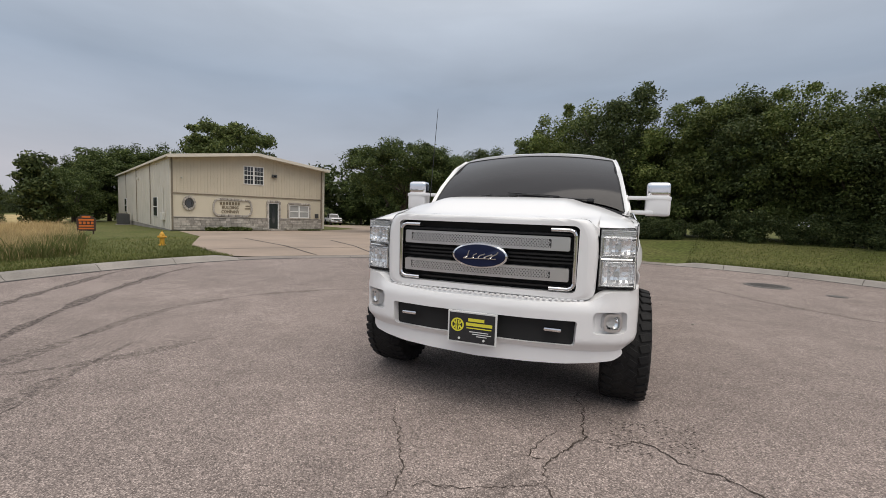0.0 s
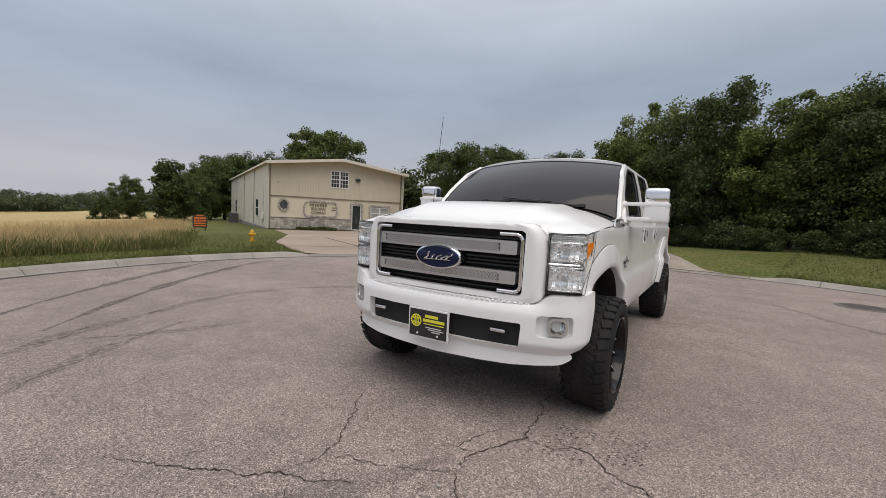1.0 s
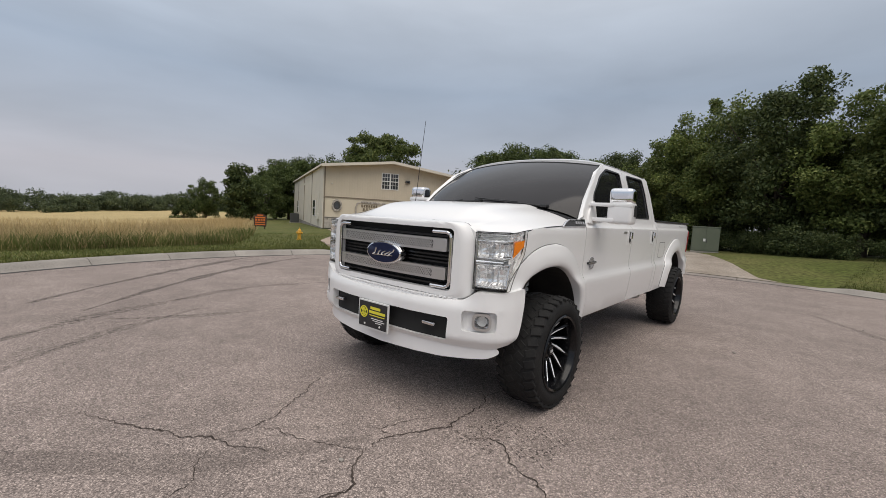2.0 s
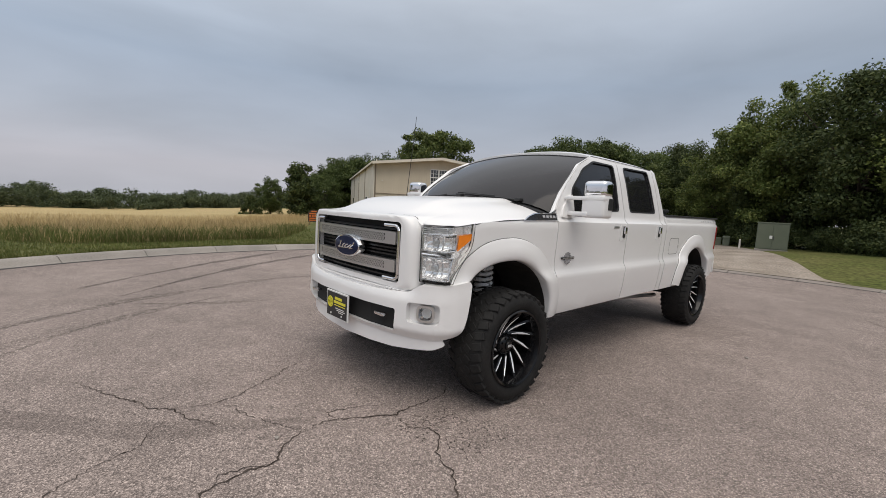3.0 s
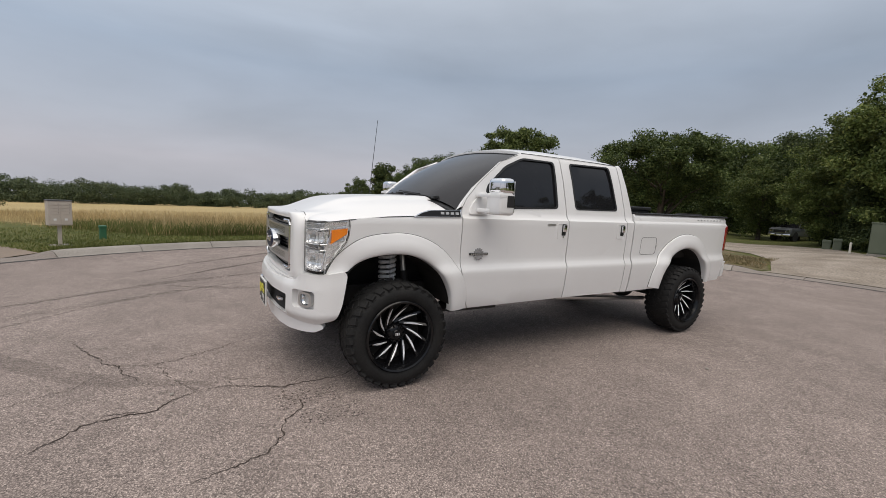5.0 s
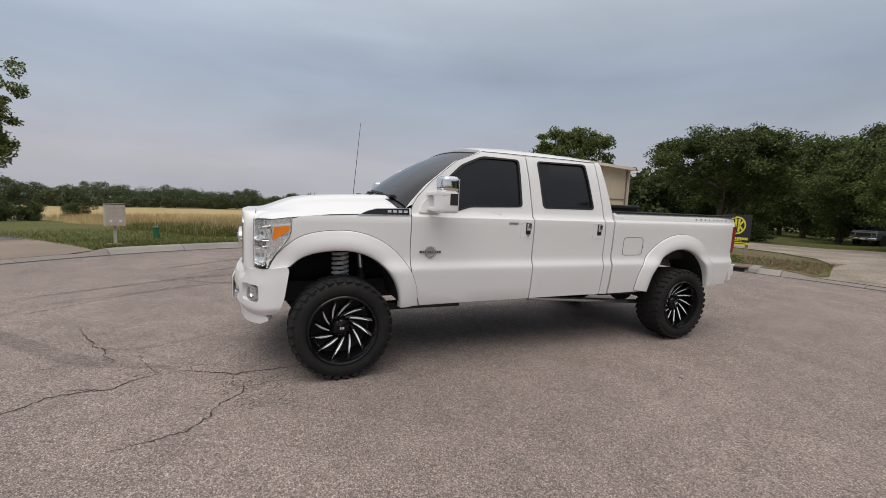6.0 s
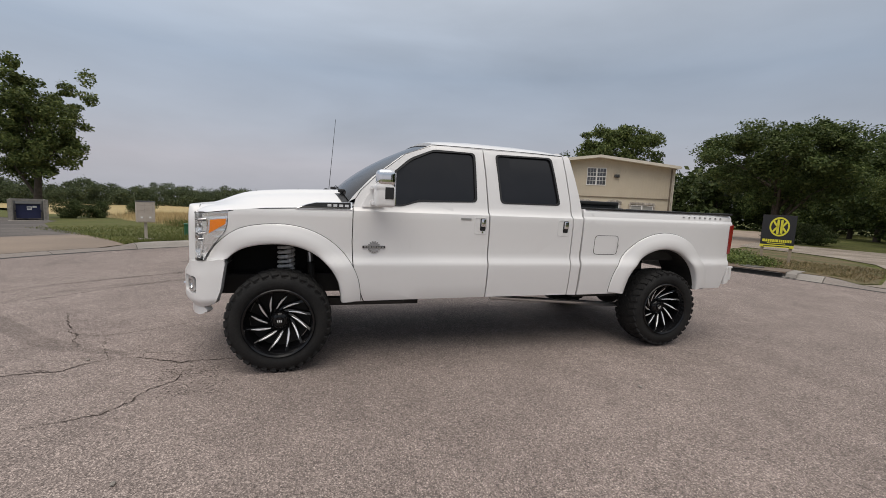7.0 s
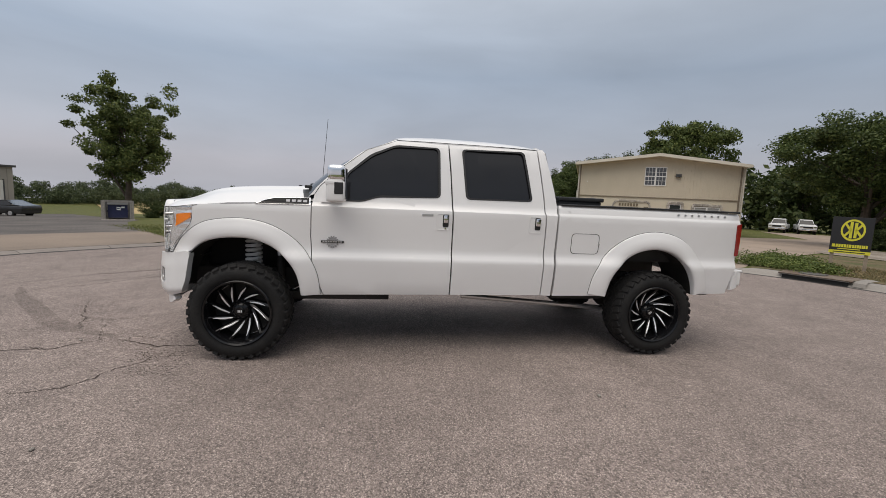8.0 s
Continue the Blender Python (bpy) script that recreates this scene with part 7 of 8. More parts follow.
def far_shed():
    x, y = -44.1, -35.6
    t = thing("metal_shed", "grey-tan metal shed with a roller door", "building", m=pose(x, y, gz(x, y) - 0.1, 0, 0, face_to(x, y, 1.5, 4) - 62) @ Matrix.Diagonal((1, 1, 1.2, 1)))
    W = mat("shed_siding", (0.34, 0.31, 0.26), 0.6, var=(0.30, 0.275, 0.235), scale=0.6)
    b = part("wall", box(-16, 0, -14, 0.4, 0, 4.0), W, t)
    bm = bmesh.new()
    for k in range(52):
        add_box(bm, -15.9 + 0.3 * k, -15.87 + 0.3 * k, 0.4, 0.43, 0, 3.9)
    for k in range(24):
        add_box(bm, 0.0, 0.03, -13.9 + 0.6 * k, -13.87 + 0.6 * k, 0, 3.9)
    part("ribs", bm, W, b, kind="stuff")
    part("roof", box(-16.2, 0.2, -14.2, 0.6, 4.0, 4.18, 0.02), METER, t)
    for yy in (-1.5, -5.4):
        rd = part("roller_door", box(-0.03, 0.05, yy - 1.0, yy + 1.0, 0, 2.9), PIPE, t)
        for k in range(6):
            part("slat", box(0.05, 0.065, yy - 0.98, yy + 0.98, 0.48 * k + 0.02, 0.48 * k + 0.45), PIPE, rd)
        for e in (-1, 1):
            part("door_frame", box(-0.02, 0.07, yy + e * 1.06 - 0.06, yy + e * 1.06 + 0.06, 0, 3.0), METER, t)
    part("wall_lamp", box(0.0, 0.25, -3.6, -3.4, 2.7, 2.95, 0.02), METER, t)


def small_wheel(parent, x, y, r, w):
    s = 1 if x > 0 else -1
    wh = part("wheel", tube((x - s * w, y, r), (x, y, r), r, n=24), RUBBER, parent)
    part("rim", tube((x - s * 0.05, y, r), (x + s * 0.012, y, r), r * 0.62, r * 0.55, 20), SATIN, wh)


def parked_pickup(name, x, y, turn, paint, label, size, rack=False, group=""):
    t = thing(name, label, "pickup truck", group, m=pose(x, y, gz(x, y) + 0.04, 0, 0, turn) @ Matrix.Diagonal((size, size, size * 1.08, 1)))
    part("body", box(-0.98, 0.98, -0.9, 4.6, 0.48, 1.12, 0.10, seg=3), paint, t, smooth=40)
    part("bonnet", box(-0.88, 0.88, -0.82, 0.75, 1.05, 1.22, 0.08, seg=3), paint, t, smooth=40)
    cab = bmesh.new()
    add_grid(cab, [[(sx * w, yy, zz) for sx in (-1, -0.5, 0, 0.5, 1)] for yy, zz, w in ((0.62, 1.12, 0.90), (1.30, 1.78, 0.72), (1.5, 1.84, 0.70), (2.5, 1.84, 0.70), (2.66, 1.78, 0.72), (2.80, 1.12, 0.90))])
    part("roof", cab, paint, t, smooth=30)
    for s in (-1, 1):
        bm = bmesh.new()
        vs = [bm.verts.new(p) for p in ((s * 0.90, 0.62, 1.12), (s * 0.90, 2.80, 1.12), (s * 0.72, 2.66, 1.78), (s * 0.72, 1.30, 1.78))]
        bm.faces.new(vs)
        part("cab_side", bm, paint, t)
        bm = bmesh.new()
        vs = [bm.verts.new(p) for p in ((s * 0.893, 0.86, 1.17), (s * 0.893, 2.62, 1.17), (s * 0.742, 2.50, 1.72), (s * 0.742, 1.36, 1.72))]
        bm.faces.new(vs)
        part("side_glass", bm, GLASS, t)
        part("headlamp", box(min(s * 0.58, s * 0.90), max(s * 0.58, s * 0.90), -0.925, -0.84, 0.84, 1.02, 0.02), CHROME, t)
        part("door_mirror", box(min(s * 0.95, s * 1.16), max(s * 0.95, s * 1.16), 0.85, 1.0, 1.14, 1.34, 0.03), TRIM, t)
        for yy in (0.0, 3.5):
            small_wheel(t, s * 0.96, yy, 0.39, 0.26)
            part("arch", tube((s * 0.90, yy, 0.42), (s * 0.987, yy, 0.42), 0.46, n=24), GAP, t)
    bm = bmesh.new()
    add_grid(bm, [[(sx * w, yy, zz) for sx in (-1, 0, 1)] for yy, zz, w in ((0.66, 1.165, 0.84), (1.255, 1.745, 0.68))])
    part("windscreen", bm, GLASS, t)
    part("grille", box(-0.55, 0.55, -0.94, -0.86, 0.74, 1.02, 0.02), CHROME, t)
    part("grille_mesh", box(-0.50, 0.50, -0.95, -0.93, 0.78, 0.98), GAP, t)
    part("bumper", box(-0.97, 0.97, -1.0, -0.86, 0.46, 0.68, 0.05), CHROME, t, smooth=40)
    part("number_plate", box(-0.17, 0.17, -1.012, -0.99, 0.50, 0.62), PRINT, t)
    if rack:
        for yy in (1.35, 3.0, 4.4):
            part("rack_bar", tube((-0.75, yy, 2.05), (0.75, yy, 2.05), 0.025, n=8), METER, t)
            for s in (-1, 1):
                part("rack_post", tube((s * 0.75, yy, 1.10), (s * 0.75, yy, 2.05), 0.022, n=8), METER, t)
        for s in (-1, 1):
            part("rack_rail", tube((s * 0.75, 1.3, 2.05), (s * 0.75, 4.5, 2.05), 0.025, n=8), METER, t)


def black_saloon():
    x, y = -37.6, -32.4
    t = thing("saloon_car", "black saloon car parked beside the shed", "car", m=pose(x, y, gz(x, y) + 0.03, 0, 0, face_to(x, y, 4, 2) + 222))
    P = mat("black_paint", (0.012, 0.013, 0.014), 0.2, coat=0.6)
    bm = bmesh.new()
    prof = [(-0.95, 0.45), (-0.9, 0.72), (-0.1, 0.92), (0.55, 0.98), (1.35, 1.40), (2.3, 1.42), (3.1, 1.06), (3.75, 1.0), (3.85, 0.62), (3.75, 0.40)]
    add_grid(bm, [[(sx * (0.90 if z < 1.1 else 0.68), yy, z) for sx in (-1, -0.6, 0.6, 1)] for yy, z in prof])
    rim_in(bm, (0, 0, 0))
    part("body_top", bm, P, t, smooth=40)
    part("body", box(-0.90, 0.90, -0.92, 3.8, 0.28, 0.96, 0.10, seg=3), P, t, smooth=40)
    for s in (-1, 1):
        bm = bmesh.new()
        vs = [bm.verts.new(p) for p in ((s * 0.88, 0.70, 0.98), (s * 0.88, 3.0, 1.0), (s * 0.70, 2.35, 1.37), (s * 0.70, 1.38, 1.36))]
        bm.faces.new(vs)
        part("side_glass", bm, GLASS, t)
        for yy in (0.0, 2.75):
            small_wheel(t, s * 0.90, yy, 0.33, 0.22)
        part("headlamp", box(min(s * 0.5, s * 0.85), max(s * 0.5, s * 0.85), -0.95, -0.8, 0.62, 0.76, 0.03), CHROME, t)


mailbox_unit()
hydrant()
cabinet()
marker_post()
green_pedestal()
sign_board()
storm_inlet()
manhole()
lawn_sign()
skip_bay()
far_shed()
black_saloon()
CARWHITE = mat("white_car_paint", (0.72, 0.72, 0.72), 0.3, coat=0.5)
CARGREY = mat("dark_grey_paint", (0.085, 0.092, 0.095), 0.3, coat=0.5)
parked_pickup("parked_pickup", -34.6, 42.6, face_to(-34.6, 42.6, 4.7, 1.4) - 6, CARWHITE, "white pickup parked beside the workshop", 0.74, group="pickups by the workshop")
parked_pickup("parked_pickup", -33.2, 44.6, face_to(-33.2, 44.6, 4.7, 1.4) + 8, CARWHITE, "white pickup parked beside the workshop", 0.74, group="pickups by the workshop")
parked_pickup("parked_pickup", -9.4, 33.0, face_to(-9.4, 33.0, 4, 0) - 26, CARGREY, "dark grey pickup with a ladder rack beside the track", 0.68, rack=True)

# ---- trees, shrubs and grass ----


def leaf_mat(name, a, b, c):
    """Leaves: three greens picked leaf by leaf, matt, letting some light through."""
    m = bpy.data.materials.new(name)
    m.use_nodes = True
    t = m.node_tree
    p = t.nodes["Principled BSDF"]
    g = t.nodes.new("ShaderNodeNewGeometry")
    r = t.nodes.new("ShaderNodeValToRGB")
    el = r.color_ramp.elements
    el[0].position, el[0].color = 0.0, (*a, 1)
    el[1].position, el[1].color = 1.0, (*c, 1)
    el.new(0.6).color = (*b, 1)
    t.links.new(g.outputs["Random Per Island"], r.inputs["Fac"])
    tc = t.nodes.new("ShaderNodeTexCoord")
    n = t.nodes.new("ShaderNodeTexNoise")
    n.inputs["Scale"].default_value, n.inputs["Detail"].default_value = 0.5, 3.0
    t.links.new(tc.outputs["Object"], n.inputs["Vector"])
    mr = t.nodes.new("ShaderNodeMapRange")
    mr.inputs["From Min"].default_value, mr.inputs["From Max"].default_value = 0.3, 0.7
    mr.inputs["To Min"].default_value, mr.inputs["To Max"].default_value = 0.72, 1.3
    t.links.new(n.outputs["Fac"], mr.inputs["Value"])
    x = t.nodes.new("ShaderNodeMix")
    x.data_type, x.blend_type = "RGBA", "MULTIPLY"
    x.inputs["Factor"].default_value = 1.0
    t.links.new(r.outputs["Color"], x.inputs["A"])
    t.links.new(mr.outputs["Result"], x.inputs["B"])
    t.links.new(x.outputs["Result"], p.inputs["Base Color"])
    p.inputs["Roughness"].default_value = 0.6
    p.inputs["Specular IOR Level"].default_value = 0.25
    tr = t.nodes.new("ShaderNodeBsdfTranslucent")
    t.links.new(x.outputs["Result"], tr.inputs["Color"])
    ms = t.nodes.new("ShaderNodeMixShader")
    ms.inputs[0].default_value = 0.25
    t.links.new(p.outputs[0], ms.inputs[1])
    t.links.new(tr.outputs[0], ms.inputs[2])
    t.links.new(ms.outputs[0], t.nodes["Material Output"].inputs[0])
    return m


LEAF = leaf_mat("green_leaves", (0.050, 0.074, 0.020), (0.098, 0.128, 0.036), (0.185, 0.205, 0.065))
LEAF2 = leaf_mat("fresh_leaves", (0.062, 0.090, 0.022), (0.118, 0.155, 0.040), (0.205, 0.225, 0.07))
# air haze over the far wood is put into these paler, bluer greens
LEAFF = leaf_mat("distant_leaves", (0.044, 0.062, 0.030), (0.082, 0.105, 0.048), (0.130, 0.148, 0.072))
LEAFM = leaf_mat("deep_green_leaves", (0.036, 0.058, 0.016), (0.072, 0.102, 0.028), (0.14, 0.165, 0.052))
LEAFD = leaf_mat("dark_leaves", (0.034, 0.052, 0.018), (0.064, 0.088, 0.028), (0.120, 0.138, 0.05))
BARK = mat("bark", (0.085, 0.066, 0.05), 0.9, var=(0.05, 0.04, 0.03), scale=6, bump=0.6, bump_scale=20)
TAN = leaf_mat("dry_grass", (0.33, 0.245, 0.12), (0.44, 0.335, 0.17), (0.56, 0.44, 0.24))
BLADE = leaf_mat("green_grass", (0.080, 0.100, 0.024), (0.125, 0.142, 0.040), (0.20, 0.19, 0.07))
STRAW = leaf_mat("dry_straw", (0.10, 0.095, 0.04), (0.20, 0.155, 0.08), (0.36, 0.28, 0.15))


def mesh_np(name, verts, quads, material):
    me = bpy.data.meshes.new(name)
    me.vertices.add(len(verts))
    me.vertices.foreach_set("co", np.ascontiguousarray(verts, dtype=np.float32).ravel())
    k = quads.shape[1]
    me.loops.add(quads.size)
    me.loops.foreach_set("vertex_index", np.ascontiguousarray(quads, dtype=np.int32).ravel())
    me.polygons.add(len(quads))
    me.polygons.foreach_set("loop_start", np.arange(0, quads.size, k, dtype=np.int32))
    me.update(calc_edges=True)
    me.materials.append(material)
    return me


def leaf_cloud(rg, centres, radii, per, size, up=0.35):
    """Small folded leaves strewn through clumps; returns vertices and quads."""
    n = len(centres) * per
    c = np.repeat(centres, per, axis=0)
    r = np.repeat(radii, per)
    d = rg.normal(size=(n, 3))
    d /= np.linalg.norm(d, axis=1, keepdims=True)
    # clumps are stretched and turned at random, with stray leaves round them
    rad = r * rg.uniform(0.15, 1.0, n) ** 0.5 * (1 + 0.12 * rg.normal(size=n))
    k = len(centres)
    st = np.repeat(np.stack([rg.uniform(0.7, 1.4, k), rg.uniform(0.7, 1.4, k), rg.uniform(0.5, 1.0, k)], axis=1), per, axis=0)
    p = c + d * rad[:, None] * st
    nrm = d * 0.6 + rg.normal(size=(n, 3)) * 0.7 + np.array([0, 0, up])
    nrm /= np.linalg.norm(nrm, axis=1, keepdims=True)
    a = np.cross(nrm, rg.normal(size=(n, 3)))
    a /= np.linalg.norm(a, axis=1, keepdims=True)
    b = np.cross(nrm, a)
    s = size * rg.uniform(0.6, 1.35, n)[:, None]
    v = np.empty((n, 4, 3))
    v[:, 0] = p - a * s
    v[:, 1] = p + b * s * 0.55 + nrm * s * 0.15
    v[:, 2] = p + a * s
    v[:, 3] = p - b * s * 0.55 + nrm * s * 0.15
    return v.reshape(-1, 3), np.arange(n * 4).reshape(-1, 4)


def crown_clumps(rg, n, rx, ry, z0, z1, lump=0.35, hollow=0.35):
    """Middles of leaf clumps in an uneven egg, wider below its middle."""
    out = []
    ph = rg.uniform(0, 6.28, 6)
    while len(out) < n:
        d = rg.normal(size=3)
        d /= np.linalg.norm(d)
        az, el = math.atan2(d[1], d[0]), d[2]
        f = 1 + lump * (0.5 * math.sin(2 * az + ph[0]) * math.cos(2 * el + ph[1]) + 0.5 * math.sin(3 * az + ph[2] + 3 * el) + 0.4 * math.sin(5 * az + ph[3] - 4 * el))
        rr = rg.uniform(hollow, 1.0) ** 0.5 * f
        h = 0.5 * (z0 + z1) + d[2] * rr * 0.5 * (z1 - z0)
        wide = 1.0 if d[2] > 0 else 0.92
        out.append((d[0] * rr * rx * wide, d[1] * rr * ry * wide, min(max(h, z0 * 0.8), z1 - 0.5 + 0.04 * (z1 - z0) * rg.rand())))
    return np.array(out)


def make_tree(name, label, seed, height, rx, z0, clumps, per, size, leaf, clump_r, trunk_r=0.25, lump=0.35, at=None, group="", hollow=0.35):
    rg = np.random.RandomState(seed)
    t = thing(name, label, "tree", group, m=at)
    cl = crown_clumps(rg, clumps, rx, rx, z0, height, lump, hollow)
    v, q = leaf_cloud(rg, cl, clump_r * rg.uniform(0.7, 1.3, clumps), per, size)
    ob = new("crown", mesh_np("crown", v, q, leaf))
    ob.parent = t
    bm = bmesh.new()
    top = z0 + (height - z0) * 0.55
    px = rg.normal(size=(5, 2)) * 0.12
    pts = [Vector((0, 0, -0.2))] + [Vector((px[i][0] * i * 0.6, px[i][1] * i * 0.6, top * (i + 1) / 5)) for i in range(5)]
    for i in range(5):
        add_tube(bm, pts[i], pts[i + 1], trunk_r * (1.15 - 0.18 * i), trunk_r * (1.15 - 0.18 * (i + 1)), 10, caps=False)
    order = rg.permutation(clumps)[:12]
    for k in order:
        e = Vector(cl[k])
        i = 1 + int(rg.randint(0, 4))
        s = pts[i]
        if e.z < s.z:
            s = pts[max(1, i - 1)]
        mid = s.lerp(e, 0.5) + Vector((0, 0, 0.12 * (e - s).length))
        add_tube(bm, s, mid, trunk_r * 0.42, trunk_r * 0.24, 7, caps=False)
        add_tube(bm, mid, e, trunk_r * 0.24, trunk_r * 0.06, 6, caps=False)
    part("trunk", bm, BARK, t, smooth=60)
    return t


def spot(x, y, s=1.0, turn=0.0, sz=None):
    return Matrix.Translation((x, y, gz(x, y) - 0.05)) @ Euler((0, 0, radians(turn))).to_matrix().to_4x4() @ Matrix.Diagonal((s, s, sz or s, 1))


def build_trees():
    W = "trees of the wood"
    a = make_tree("broadleaf_tree", "dense green broadleaf tree in the wood", 1, 9.6, 3.3, 1.0, 125, 280, 0.098, LEAF, 0.80, 0.22, lump=0.26, at=spot(-3.4, 26.6, 0.76), group=W)
    b = make_tree("broadleaf_tree", "dense green broadleaf tree in the wood", 2, 10.4, 3.6, 0.8, 135, 280, 0.098, LEAF2, 0.80, 0.24, lump=0.26, at=spot(-1.6, 24.8, 0.78), group=W)
    c = make_tree("broadleaf_tree", "dense dark green broadleaf tree in the wood", 3, 9.8, 3.2, 0.6, 125, 280, 0.098, LEAFD, 0.80, 0.22, lump=0.26, at=spot(1.2, 22.8, 0.82), group=W)
    src = (a, b, c)
    rows = [(4.2, 21.2, 1, 0.90), (5.5, 20.6, 0, 0.92), (6.6, 19.2, 2, 0.80), (7.9, 18.6, 1, 0.78), (9.2, 17.0, 0, 0.80), (10.2, 15.8, 2, 0.74), (12.0, 14.0, 1, 0.72), (14.0, 11.5, 0, 0.72), (16.0, 8.5, 2, 0.62), (-5.2, 27.2, 1, 0.70), (-2.2, 26.0, 2, 0.74), (1.4, 25.0, 0, 0.80), (4.8, 24.2, 1, 0.78), (8.0, 22.6, 2, 0.72), (11.0, 20.0, 0, 0.68), (-5.4, 31.0, 2, 0.72), (-6.6, 36.0, 0, 0.78), (-8.0, 41.5, 1, 0.76), (-4.6, 28.4, 0, 0.72), (-9.6, 35.5, 2, 0.90), (-11.6, 34.5, 0, 0.84)]
    for i, (x, y, k, s) in enumerate(rows):
        copy_thing(src[k], spot(x, y, s, 67 * i + 20, s * (0.94 + 0.04 * (i % 4))))
    # the round tree behind the sign, and those behind the workshop
    make_tree("maple_tree", "round-headed green tree with spreading limbs behind the sign", 11, 9.1, 4.7, 3.1, 230, 270, 0.095, LEAFM, 0.66, 0.30, at=spot(-14.0, 26.2, 0.84, 0, 0.77), lump=0.20)
    B = "trees behind the workshop"
    d = make_tree("background_tree", "green tree behind the workshop", 12, 12.2, 4.6, 0.8, 110, 190, 0.165, LEAFM, 1.05, 0.3, lump=0.25, at=spot(-28.5, 50.5, 0.80), group=B)
    for i, (x, y, s) in enumerate(((-41.0, 52.5, 0.74), (-22.5, 47.5, 0.80), (-34.5, 53.0, 0.80), (-18.5, 43.8, 0.92), (-12.5, 46.0, 0.70), (-46.0, 53.0, 0.74), (-11.5, 37.5, 0.78), (-14.5, 41.0, 0.86))):
        copy_thing(d, spot(x, y, s, 50 * i + 10))
    make_tree("old_tree", "tall spreading tree rising behind the workshop roof", 13, 18.3, 8.4, 6.5, 150, 190, 0.26, LEAF, 1.35, 0.6, at=spot(-50.8, 43.6, 0.71, 0, 0.80), lump=0.2)
    for i, (x, y, s) in enumerate(((-47.5, 20.9, 0.52), (-52.0, 24.6, 0.60), (-54.0, 18.4, 0.52), (-56.5, 27.3, 0.74), (-57.6, 29.4, 0.86), (-58.4, 32.0, 0.95), (-59.1, 34.7, 0.98), (-59.7, 37.6, 1.04), (-60.2, 40.5, 1.10))):
        copy_thing(d, spot(x, y, s, 80 * i))
    make_tree("poplar_tree", "narrow dark upright tree at the field's edge", 14, 8.9, 2.2, 0.8, 60, 150, 0.22, LEAFD, 0.9, 0.25, at=spot(-45.0, 18.4, 0.68))
    # conifer
    rg = np.random.RandomState(5)
    t = thing("conifer", "low dark conifer at the field's edge", "tree", m=spot(-52.8, 15.5, 0.55))
    cl = np.array([(r * math.cos(a), r * math.sin(a), z) for z in np.linspace(0.6, 4.6, 9) for a in rg.uniform(0, 6.28, 9) for r in [2.6 * (1 - z / 5.2)]])
    v, q = leaf_cloud(rg, cl, np.full(len(cl), 0.6), 60, 0.2, -0.1)
    ob = new("crown", mesh_np("crown", v, q, LEAFD))
    ob.parent = t
    part("trunk", tube((0, 0, 0), (0, 0, 4.6), 0.14, 0.03, 8), BARK, t)
    # the lone tree by the enclosure
    make_tree("cottonwood_tree", "lone tall tree with open ragged crown beside the enclosure", 21, 11.3, 3.5, 2.6, 150, 190, 0.115, LEAF, 0.60, 0.26, at=spot(-34.6, -19.7, 1.0), lump=0.30, hollow=0.15)


